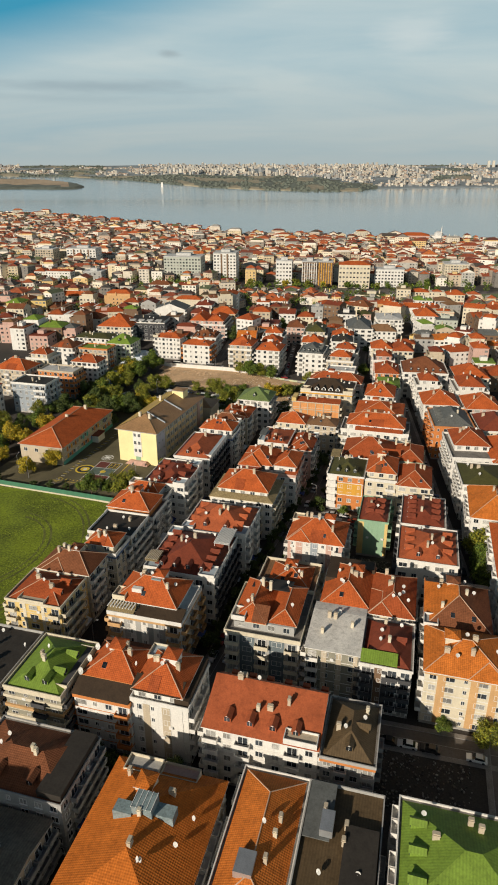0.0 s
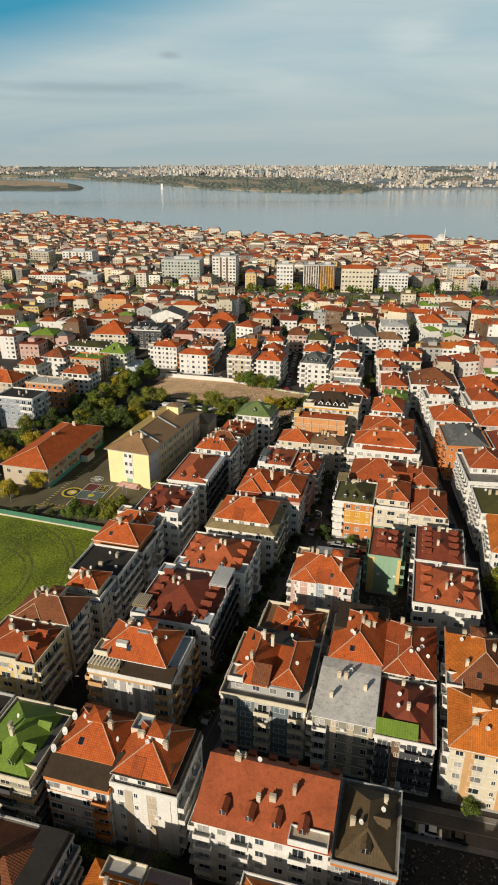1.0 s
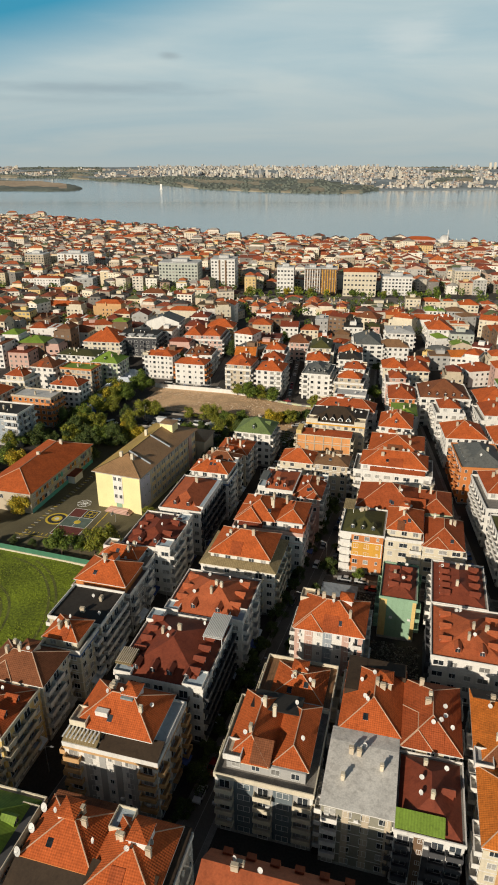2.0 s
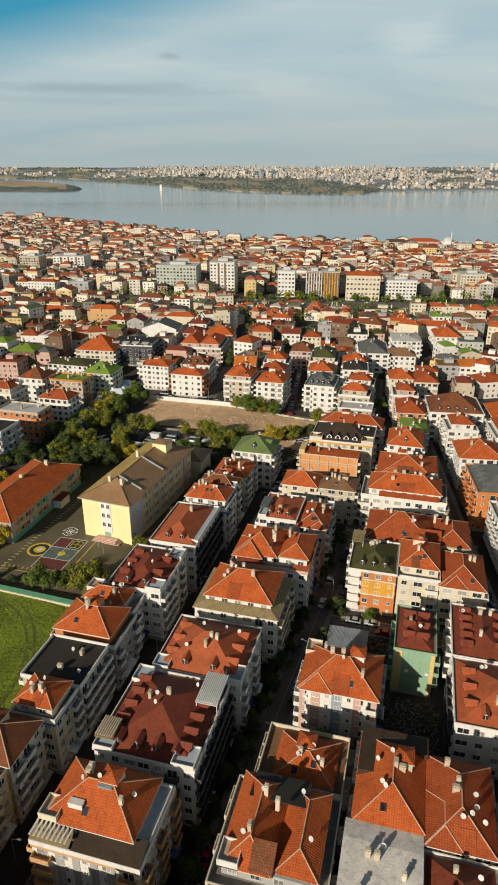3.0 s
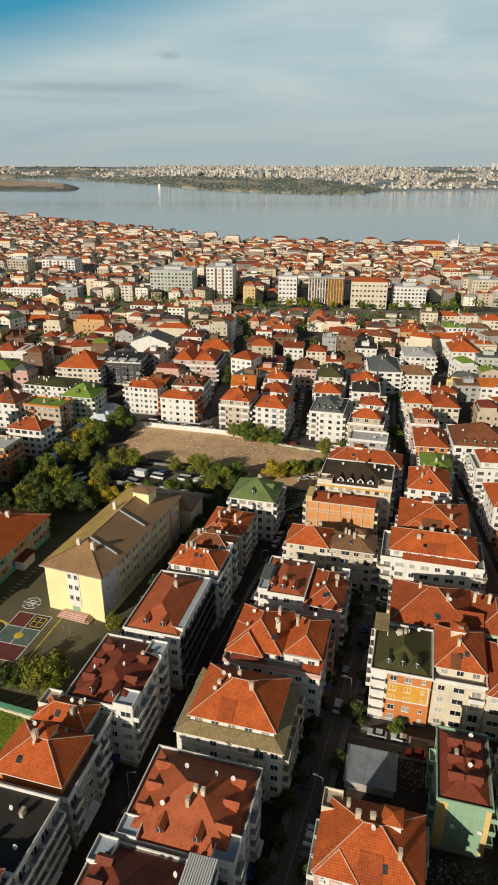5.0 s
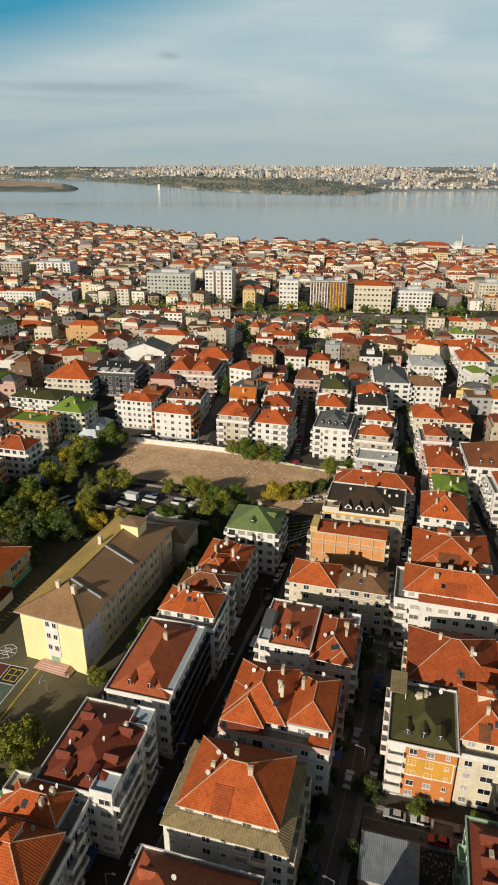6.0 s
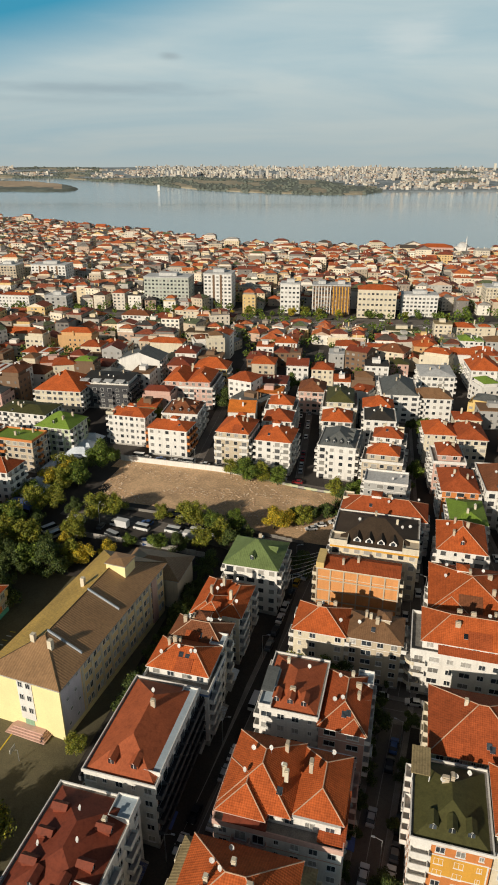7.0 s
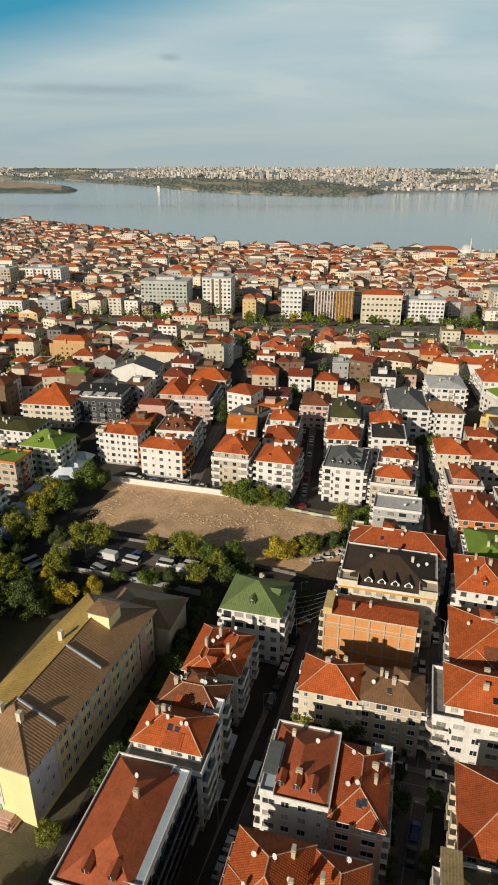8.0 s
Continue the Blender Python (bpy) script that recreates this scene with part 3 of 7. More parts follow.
    if roof in ("hip", "set", "mans"):
        rects = [(rect, top, slope)]
        if split:
            # the roof falls into two hipped halves
            k = rect[0] + split * (rect[1] - rect[0])
            rects = [((rect[0], k - ov, rect[2], rect[3]), top, slope), ((k + ov, rect[1], rect[2] + 1.0, rect[3] - 0.8), top + 0.01, slope * 0.9)]
        if wing:
            # a lower cross wing towards one side: from and to along the front, and how far it comes forward
            f0, f1, fy = wing
            w0, w1 = rect[0] + f0 * (rect[1] - rect[0]), rect[0] + f1 * (rect[1] - rect[0])
            rects.append(((w0, w1, rect[2] - fy, rect[2] + 0.55 * (rect[3] - rect[2])), top + 0.02, slope * 0.95))
        for q, zt, sl in rects:
            s = Shape()
            _, rd = hip(s, *q, zt, sl, over=ov, thick=0.2 if ov else 0.1, west=2 if west else None)
            part("roof", s, [rm, tm] + ([ROOF[west]] if west else []), e)
            ridges += rd
    elif roof == "gable":
        s = Shape()
        h = slope * (a + 0.4)
        for k in (-1, 1):
            p = [(k * (a + 0.4), -b - 0.3, H), (k * (a + 0.4), b + 0.3, H), (0, b + 0.3, H + h), (0, -b - 0.3, H + h)]
            s.poly(p if k > 0 else p[::-1], 0)
            lo = [(x, y, zz - 0.2) for x, y, zz in p]
            s.poly(lo if k < 0 else lo[::-1], 1)
            s.poly([p[0], p[3], lo[3], lo[0]], 1).poly([p[1], p[2], lo[2], lo[1]], 1).poly([p[0], p[1], lo[1], lo[0]], 1)
        for y in (-b, b):
            s.poly([(-a, y, H), (a, y, H), (0, y, H + slope * a)] if y < 0 else [(a, y, H), (-a, y, H), (0, y, H + slope * a)], 2)
        part("roof", s, [rm, tm, wm], e)
    elif roof == "ridge":
        # ridge across the house, long slope to the front
        s = Shape()
        o, yr = 0.35, -b + ridge_at * d
        zr = H + slope * (yr + b)
        A = [(-a - o, -b - o, H - slope * o), (a + o, -b - o, H - slope * o), (a + o, yr, zr), (-a - o, yr, zr)]
        B = [(-a - o, yr, zr), (a + o, yr, zr), (a + o, b + o, H), (-a - o, b + o, H)]
        for p in (A, B):
            q = [(x, y, zz - 0.2) for x, y, zz in p]
            s.poly(p, 0).poly(q[::-1], 1)
            for i in range(4):
                s.poly([q[i], q[(i + 1) % 4], p[(i + 1) % 4], p[i]], 1)
        for x, sg in ((-a, -1), (a, 1)):
            tri = [(x, -b, H), (x, b, H), (x, yr, zr - 0.1)]
            s.poly(tri if sg > 0 else tri[::-1], 2)
        part("roof", s, [rm, tm, wm], e)
    elif roof == "flat" and tile:
        part("roof", Shape().box(-a + 0.02, a - 0.02, -b + 0.02, b - 0.02, H + 0.02, H + 0.1, 0), [rm], e)
    if ridges and cap and cy < 330 and tile in ("orange", "red", "brown", "bright"):
        for p, q in ridges:
            if (Vector(p) - Vector(q)).length > 0.5:
                part("ridge_cap", Shape().tube(p, q, 0.11, 0.11, 6), [CAP], e)

    def on_roof(fx, fy, lift=0.0):
        x, y = rect[0] + fx * (rect[1] - rect[0]), rect[2] + fy * (rect[3] - rect[2])
        if roof == "flat":
            return x, y, H + 0.1 + lift
        if roof == "ridge":
            yr = -b + ridge_at * d
            zr = H + slope * (yr + b)
            return x, y, (H + slope * (y + b) if y < yr else zr - (zr - H) * (y - yr) / (b - yr)) + lift
        if roof == "gable":
            return x, y, H + slope * (a + 0.4 - abs(x)) + lift
        return x, y, roof_height(x, y, *rect, top, slope, None, ov) + lift

    if roof in ("hip", "set") and turn == 0.0 and cy < 400 and nf_free(dormers):
        # stair heads, roof windows, felt patches and sunk terraces, as the owners have added them
        wr, dr = rect[1] - rect[0], rect[3] - rect[2]
        if rng.random() < 0.55 and min(wr, dr) > 8 and cap:
            x, y, zz = on_roof(rng.uniform(0.3, 0.7), rng.uniform(0.55, 0.8))
            part("stair_head", Shape().box(x - 1.5, x + 1.5, y - 1.6, y + 1.6, zz - 1.5, zz + 1.2), [wm], e)
            s = Shape()
            hip(s, x - 1.5, x + 1.5, y - 1.6, y + 1.6, zz + 1.2, 0.4, over=0.3, thick=0.12)
            part("roof", s, [rm, tm], e)
        for i in range(rng.choice((0, 0, 1, 1, 2))):
            x = rect[0] + rng.uniform(0.2, 0.8) * wr
            y = rect[2] + rng.uniform(1.2, 3.0)
            part("roof_window", Shape().box(-0.5, 0.5, -0.65, 0.65, -0.1, 0.1, 0, 1), [FRAME, GLASS], e, at=pose(x, y, roof_height(x, y, *rect, top, slope, None, ov), math.degrees(math.atan(slope)), 0, 0))
        if rng.random() < 0.45 and wr > 9:
            x0t = rect[0] - ov if rng.random() < 0.5 else rect[1] + ov - 3.4
            y0t = rect[2] - ov if rng.random() < 0.5 else rect[3] + ov - 4.0
            terrace(e, cx + x0t, cx + x0t + 3.4, cy + y0t, cy + y0t + 4.0, g + top + 0.1, 1.25, "white" if wall != "white" else "cream", rng.choice(("grey", "terrace_blue", "beige")))
        if rng.random() < 0.4 and tile in ("orange", "red", "bright", "brown"):
            # newer or older sheets over one part of the front slope
            fx = rng.uniform(0.25, 0.5)
            x0t, x1t = rect[0] + fx * wr, rect[0] + (fx + rng.uniform(0.18, 0.3)) * wr
            ya, yb = rect[2] - ov + 0.2, rect[2] + min(wr, dr) * 0.24
            lean_to(e, cx + x0t, cx + x1t, cy + ya, cy + yb, g + top + slope * 0.2 + 0.12, g + top + slope * (yb - rect[2] + ov) + 0.12, rng.choice(("red", "brown", "red")), "roof_patch")
    nf, nr, nl = dormers
    dm = dormer_mesh(rm, gable=seed % 2 == 0) if nf + nr + nl else None
    up = 1.5
    for i in range(nf):
        x = rect[0] + (i + 1) * (rect[1] - rect[0]) / (nf + 1)
        part("dormer", dm, None, e, at=pose(x, rect[2] + up, top + slope * (up + ov)))
    for cnt, side in ((nr, 1), (nl, -1)):
        for i in range(cnt):
            y = rect[2] + (i + 1) * (rect[3] - rect[2]) / (cnt + 1)
            x = rect[1] - up if side > 0 else rect[0] + up
            part("dormer", dm, None, e, at=pose(x, y, top + slope * (up + ov), 0, 0, 90 * side))
    for i in range(chimneys):
        part("chimney", chimney_mesh(rng.randrange(3)), None, e, at=pose(*on_roof(rng.uniform(0.2, 0.8), rng.uniform(0.25, 0.85)), 0, 0, rng.choice((0, 90))))
    for i in range(dishes):
        part("satellite_dish", dish_mesh(), None, e, at=pose(*on_roof(rng.uniform(0.15, 0.9), rng.uniform(0.2, 0.9)), 0, 0, rng.uniform(-25, 25)))
    if cy < 215 and cx < -14:
        # dishes and cooling units hung on the street side
        for i in range(4):
            y, zz = rng.uniform(-b + 1, b - 1), rng.uniform(3, H - 1.5)
            if i < 2:
                part("satellite_dish", dish_mesh(), None, e, at=pose(a + 0.25, y, zz))
            else:
                part("air_conditioner", cooler_mesh(), None, e, at=pose(a, y, zz, 0, 0, 90))
    if cy < 250 and cx < -14:
        # canvas awnings over the shops of the street side
        for i in range(rng.choice((1, 2, 2))):
            y, q = rng.uniform(-b + 2, b - 2), rng.uniform(1.2, 2.1)
            m = rng.choice((CANVAS, CANVAS, CANVAS2, CONCRETE))
            p = [(a + 0.02, y - q, 3.1), (a + 1.7, y - q, 2.6), (a + 1.7, y + q, 2.6), (a + 0.02, y + q, 3.1)]
            low = [(px, py, pz - 0.08) for px, py, pz in p]
            s = Shape().poly(p).poly(low[::-1])
            for j in range(4):
                s.poly([low[j], low[(j + 1) % 4], p[(j + 1) % 4], p[j]])
            part("shop_awning", s, [m], e)
    if cy < 200:
        for i in range(2):
            part("air_conditioner", cooler_mesh(), None, e, at=pose(rng.uniform(-a + 1, a - 1), -b, rng.randrange(1, n) * fh + 0.35))
    return e


def lean_to(e, x0, x1, y0, y1, z0, z1, tile, name="lean_to_roof"):
    """A sloping sheet on a house, in plan metres; z0 at its front, z1 at its back, over the sea of roofs."""
    ox, oy, oz = e.location
    p = [(x0 - ox, y0 - oy, z0 - oz), (x1 - ox, y0 - oy, z0 - oz), (x1 - ox, y1 - oy, z1 - oz), (x0 - ox, y1 - oy, z1 - oz)]
    q = [(x, y, z - 0.18) for x, y, z in p]
    s = Shape().poly(p).poly(q[::-1])
    for i in range(4):
        j = (i + 1) % 4
        s.poly([q[i], q[j], p[j], p[i]])
    return part(name, s, [ROOF[tile]], e)


def block(e, x0, x1, y0, y1, z0, z1, mat, name):
    ox, oy, oz = e.location
    return part(name, Shape().box(x0 - ox, x1 - ox, y0 - oy, y1 - oy, z0 - oz, z1 - oz), [mat], e)


def terrace(e, x0, x1, y0, y1, z, h=1.1, wall="white", floor="terrace_blue"):
    """A walled roof terrace sunk into the corner of a roof."""
    ox, oy, oz = e.location
    x0, x1, y0, y1, z = x0 - ox, x1 - ox, y0 - oy, y1 - oy, z - oz
    s = Shape()
    s.box(x0, x1, y0, y1, z - 0.3, z + h * 0.55, 0, 1)
    t = 0.16
    for q in ((x0, x1, y0, y0 + t), (x0, x1, y1 - t, y1), (x0, x0 + t, y0 + t, y1 - t), (x1 - t, x1, y0 + t, y1 - t)):
        s.box(*q, z + h * 0.55, z + h, 0)
    return part("terrace", s, [WALL[wall], WALL[floor]], e)


# ---- ground, water, roads ----
def sheet(name, xs, ys, lift, mat, inside=None, zf=None):
    s = Shape()
    idx = {}
    for j, y in enumerate(ys):
        for i, x in enumerate(xs):
            idx[i, j] = len(s.v)
            s.v.append((x, y, (zf or ground_z)(x, y) + lift))
    for j in range(len(ys) - 1):
        for i in range(len(xs) - 1):
            if inside and not inside((xs[i] + xs[i + 1]) / 2, (ys[j] + ys[j + 1]) / 2):
                continue
            s.f.append((idx[i, j], idx[i + 1, j], idx[i + 1, j + 1], idx[i, j + 1]))
            s.s.append(0)
    return new(name, s.data(name, [mat]))


def steps(*spans):
    out = []
    for a, b, k in spans:
        n = max(1, round((b - a) / k))
        out += [a + (b - a) * i / n for i in range(n)]
    return out + [spans[-1][1]]


WATER = bpy.data.materials.new("lake_water")
WATER.use_nodes = True
_t = WATER.node_tree
_b = _t.nodes["Principled BSDF"]
_b.inputs["Base Color"].default_value = (0.25, 0.30, 0.315, 1)
_b.inputs["Roughness"].default_value = 0.12
_n = _t.nodes.new("ShaderNodeTexNoise")
_n.inputs["Scale"].default_value, _n.inputs["Detail"].default_value = 0.12, 6
_g = _t.nodes.new("ShaderNodeNewGeometry")
_bp = _t.nodes.new("ShaderNodeBump")
_bp.inputs["Strength"].default_value, _bp.inputs["Distance"].default_value = 0.1, 0.4
_t.links.new(_g.outputs["Position"], _n.inputs["Vector"])
_t.links.new(_n.outputs["Fac"], _bp.inputs["Height"])
_t.links.new(_bp.outputs["Normal"], _b.inputs["Normal"])

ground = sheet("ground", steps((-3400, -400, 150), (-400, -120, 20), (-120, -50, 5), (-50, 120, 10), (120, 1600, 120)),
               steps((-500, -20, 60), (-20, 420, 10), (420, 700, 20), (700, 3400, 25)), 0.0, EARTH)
tagged(ground, "grey-brown ground of yards and streets, darkened to stand for shade", "ground", kind="structure")
lake = new("water", Shape().poly([(-7000, -200, -4), (7000, -200, -4), (7000, 7000, -4), (-7000, 7000, -4)]).data("water", [WATER]))
tagged(lake, "calm grey-blue lake with a soft sheen", "lake", kind="structure")


def road(pts, width, lift, walkway=1.3):
    """Carriageway with a raised pavement and kerb on either side, along a line of points."""
    fine = []
    for (x0, y0), (x1, y1) in zip(pts, pts[1:]):
        n = max(1, round(math.hypot(x1 - x0, y1 - y0) / 8))
        fine += [(x0 + (x1 - x0) * i / n, y0 + (y1 - y0) * i / n) for i in range(n)]
    fine.append(pts[-1])
    rows = []
    for i, (x, y) in enumerate(fine):
        a, b = fine[max(0, i - 1)], fine[min(len(fine) - 1, i + 1)]
        k = math.hypot(b[0] - a[0], b[1] - a[1])
        nx, ny = (b[1] - a[1]) / k, -(b[0] - a[0]) / k
        z = ground_z(x, y)
        rows.append((x, y, nx, ny, z))
    h = width / 2

    def strip(o0, o1, z0, z1, shape):
        for p, q in zip(rows, rows[1:]):
            shape.poly([(p[0] + p[2] * o0, p[1] + p[3] * o0, p[4] + z0), (p[0] + p[2] * o1, p[1] + p[3] * o1, p[4] + z1),
                        (q[0] + q[2] * o1, q[1] + q[3] * o1, q[4] + z1), (q[0] + q[2] * o0, q[1] + q[3] * o0, q[4] + z0)])

    s = Shape()
    strip(-h, h, lift, lift, s)
    r = tagged(new("road", s.data("road", [ASPHALT])), "narrow asphalt street between apartment houses", "road", kind="structure")
    s = Shape()
    strip(-0.06, 0.06, lift + 0.012, lift + 0.012, s)
    part("centre_line", s, [CONCRETE], r)
    if walkway:
        for k in (-1, 1):
            s, c = Shape(), Shape()
            lo, hi = (h + 0.15, h + walkway) if k > 0 else (-h - walkway, -h - 0.15)
            strip(lo, hi, lift + 0.12, lift + 0.12, s)
            e0, e1 = (h, h + 0.15) if k > 0 else (-h - 0.15, -h)
            strip(e0, e1, lift + 0.135, lift + 0.135, c)
            x = h if k > 0 else -h
            strip(x, x, lift + (0.135 if k > 0 else 0), lift + (0 if k > 0 else 0.135), c)
            p = tagged(new("pavement", s.data("pavement", [PAVING])), "grey paved footway along the street", "pavement", kind="structure")
            part("kerb", c, [KERB], p)
    return r


def street_a(y):
    return -63 + 0.075 * (y - 235)


def street_b(y):
    return -34.5 + 0.085 * (y - 200) if y < 285 else -27.3 - 0.06 * (y - 285)


def street_c(y):
    return 27 if y < 130 else 27 - 0.16 * (y - 130)


road([(street_a(y), y) for y in range(20, 320, 20)], 5.4, 0.03)
road([(street_b(y), y) for y in range(20, 480, 20)], 5.4, 0.034)
road([(street_c(y), y) for y in range(20, 460, 20)], 5.4, 0.038)
road([(-76, 364), (-85, 440), (-98, 560)], 6.0, 0.03, 0)
road([(-118, 360), (-128, 440), (-140, 560)], 6.0, 0.032, 0)
road([(-2, 110), (60, 111)], 5.6, 0.042)
road([(-30, 203.5), (24, 203)], 5.0, 0.046, 0.8)
road([(-62, 251.5), (12, 251)], 6.0, 0.05)
road([(-150, 311), (-100, 308), (-52, 303)], 6.5, 0.042, 0)
road([(-165, 358.5), (-100, 357.5), (-30, 358)], 5.0, 0.046, 0)
# wide avenue across the town
s = Shape()
for i in range(-40, 20):
    x0, x1 = i * 20, i * 20 + 20
    s.poly([(x0, 640 + 0.15 * x0, ground_z(x0, 640 + 0.15 * x0) + 0.1), (x1, 640 + 0.15 * x1, ground_z(x1, 640 + 0.15 * x1) + 0.1), (x1, 690 + 0.15 * x1, ground_z(x1, 690 + 0.15 * x1) + 0.1), (x0, 690 + 0.15 * x0, ground_z(x0, 690 + 0.15 * x0) + 0.1)])
avenue = tagged(new("road", s.data("road", [ASPHALT])), "wide dark asphalt avenue crossing the town", "road", kind="structure")
for off in (0.42, 0.5, 0.58):
    s = Shape()
    for i in range(-40, 20):
        x0, x1 = i * 20, i * 20 + 20
        y = 640 + 50 * off
        s.poly([(x0, y + 0.15 * x0, ground_z(x0, y + .15 * x0) + 0.25), (x1, y + 0.15 * x1, ground_z(x1, y + .15 * x1) + 0.25), (x1, y + 0.5 + 0.15 * x1, ground_z(x1, y + .15 * x1) + 0.25), (x0, y + 0.5 + 0.15 * x0, ground_z(x0, y + .15 * x0) + 0.25)])
    part("lane_line", s, [PAINT_W if off != 0.5 else CONCRETE], avenue)

meadow = sheet("meadow", steps((-230, -96, 4)), steps((60, 188, 4)), 0.05, GRASS, lambda x, y: x < -96 and y < 187.5 - 0.045 * (x + 100))
tagged(meadow, "open green meadow with uneven tufted grass", "meadow", kind="structure")
# worn wheel tracks curving through the grass
WORN = material("worn_grass", (0.105, 0.115, 0.022), 0.95, vary=0.5, scale=0.2, fine=2, bump=0.5)
for rr in (17.0, 19.0, 29.0, 30.8):
    s = Shape()
    for i in range(40):
        q0, q1 = -1.9 + i * 0.085, -1.9 + (i + 1) * 0.085
        ring = [(-128 + r0 * math.cos(q), 148 + 1.25 * r0 * math.sin(q)) for r0, q in ((rr, q0), (rr + 0.7, q0), (rr + 0.7, q1), (rr, q1))]
        if all(x < -97 and y < 186 for x, y in ring):
            s.poly([(x, y, ground_z(x, y) + 0.075) for x, y in ring])
    part("wheel_track", s, [WORN], meadow)
lot = sheet("lot", steps((-150, -56, 4)), steps((318, 356, 4)), 0.06, DIRT, lambda x, y: y > 320 - 0.02 * (x + 100) and x > -150 + (356 - y) * 0.25)
tagged(lot, "bare brown earth lot with rough tracks", "vacant lot", kind="structure")
yard = sheet("school_yard", steps((-160, -93, 4)), steps((188.6, 275, 4.1)), 0.05, YARD, lambda x, y: True)
tagged(yard, "dark asphalt school yard with painted games", "school yard", kind="structure")

# ---- the houses ----
house(-74, -54, 47.5, 66, 10.6, "ridge", "beige", "asbestos", trim="grey", slope=0.12, ridge_at=0.6, cap=False, chimneys=1, dishes=1, label="beige house with a grey corrugated sheet roof")
house(-93, -79.6, 87, 106, 14, "flat", "beige", "dark", trim="grey", chimneys=3, dishes=3, label="beige apartment house with black patched felt roof")
h_a1 = house(-74, -52.5, 67, 82, 13.5, "mans", "grey", "brown", trim="grey", dormers=(2, 0, 0), label="apartment house with dark red-brown tiled roof", slope=0.34, cap=False)
block(h_a1, -57.6, -52.7, 67.6, 81.6, 13.4, 15.1, ROOF["dark"], "felt_roof")
h_a2 = house(-47.2, -26, 50, 80, 12.2, "hip", "cream", "ochre", chimneys=5, dishes=6, slope=0.42, label="large apartment house with weathered orange hipped tile roof")
h_a3 = house(-23.2, -11, 57, 84, 12.6, "mans", "white", "bright", slope=0.4, chimneys=3, dishes=1, label="apartment house with bright orange tiles and white gutter")
h_a4 = house(-10.6, 2.5, 60, 83.5, 13, "flat", "grey", "umber", trim="grey", chimneys=3, dishes=3, label="flat-roofed house with dark patched roofing felt")
house(5.2, 28, 63, 83.3, 14.6, "mans", "white", "green", dormers=(3, 0, 3), chimneys=3, dishes=2, slope=0.36, label="apartment house with bright green dormered metal roof")
h_b1 = house(-78, -64.5, 88, 105, 15.2, "mans", "olive", "green", trim="cream", dormers=(2, 2, 0), chimneys=2, dishes=1, band="cream", slope=0.42, bal="dark", label="apartment house with green metal roof and striped eaves")
h_awning = house(-63, -50.1, 90.5, 106, 14, "set", "white", "orange", trim="orange", inset=(0.6, 0.3, 4.2, 1), front="Wnwg", label="white apartment house with orange tiled roof over a brown awning")
h_pilaster = house(-50, -37.4, 91.3, 105, 15.4, "set", "white", "orange", inset=(0.4, 1.6, 0.8, 0.8), front="wnwn", strips=(((0.0, 0.1, "white"), (0.2, 0.32, "beige"), (0.4, 0.54, "white"), (0.54, 0.68, "beige"), (0.76, 0.9, "white")), "white"), chimneys=3, dishes=3, label="narrow white apartment house with white pilasters and orange tiles")
h_b3 = house(-33.6, -10.4, 89, 104, 15.0, "ridge", "white", "rust", trim="white", front="bwbwwbw", dormers=(4, 0, 0), seed=2, slope=0.36, ridge_at=0.72, chimneys=5, dishes=2, cap=False, label="wide white apartment house with rust-red dormered roof")
house(-10, 0.5, 89, 104.5, 13.5, "mans", "grey", "umber", trim="grey", band="orange", dormers=(1, 1, 0), front="wbwb", dishes=2, label="grey apartment house with brown roof and orange band")
h_c1 = house(-94.6, -79, 113.2, 126.7, 16.3, "mans", "yellow", "red", trim="cream", front="bwWwb", dormers=(0, 2, 0), chimneys=2, dishes=3, slope=0.36, strips=(((0.3, 0.36), (0.64, 0.7)), "cream"), label="yellow apartment house with dark red tiled roof and terrace")
house(-93.5, -78.5, 127, 137.5, 17, "hip", "cream", "brown", chimneys=4, dishes=4, wing=(0.1, 0.5, 0.2), label="cream apartment house with brown tiles")
h_bal = house(-68, -48.5, 116.7, 132, 14.6, "set", "white", "orange", trim="white", front="bwnwb", inset=(0.8, 2.4, 3.0, 0.6), bal="tanwall", band="tanwall", strips=(((0.22, 0.3), (0.38, 0.45), (0.55, 0.62), (0.7, 0.78)), "grey"), chimneys=4, dishes=4, slope=0.55, label="white apartment house with tan balconies and steep hipped tiles")
h_mar = house(-66.3, -46, 135.6, 157.7, 15.5, "mans", "white", "maroon", trim="white", dormers=(4, 5, 5), dishes=3, chimneys=2, slope=0.34, cap=False, right="gbgbgbg", bal="dark", label="white apartment house with maroon dormered roof and terraces")
h_q2 = house(-64, -43.8, 159, 177.5, 15.0, "mans", "white", "rust", dormers=(2, 3, 3), dishes=4, chimneys=3, slope=0.46, label="white apartment house with red-brown roof and terraces")
house(-62.6, -41, 182.5, 200, 14.5, "set", "white", "orange", trim="cream", apron="tan", inset=(2.2, 2.2, 2.4, 1), chimneys=3, dishes=4, label="white apartment house with orange hip and mossy lean-to")
h_204 = house(-59.3, -37.3, 204, 222, 14.2, "set", "white", "orange", trim="pink", inset=(0.6, 0.6, 2.4, 0.6), split=0.6, chimneys=4, dishes=5, wing=(0.0, 0.38, 1.6), label="pale pink apartment house with several orange hipped roofs")
h_q5 = house(-57.7, -45.5, 229.5, 246, 15.3, "mans", "white", "rust", dormers=(3, 0, 0), dishes=1, chimneys=2, slope=0.3, cap=False, label="white apartment house with rust-red roof and white parapets")
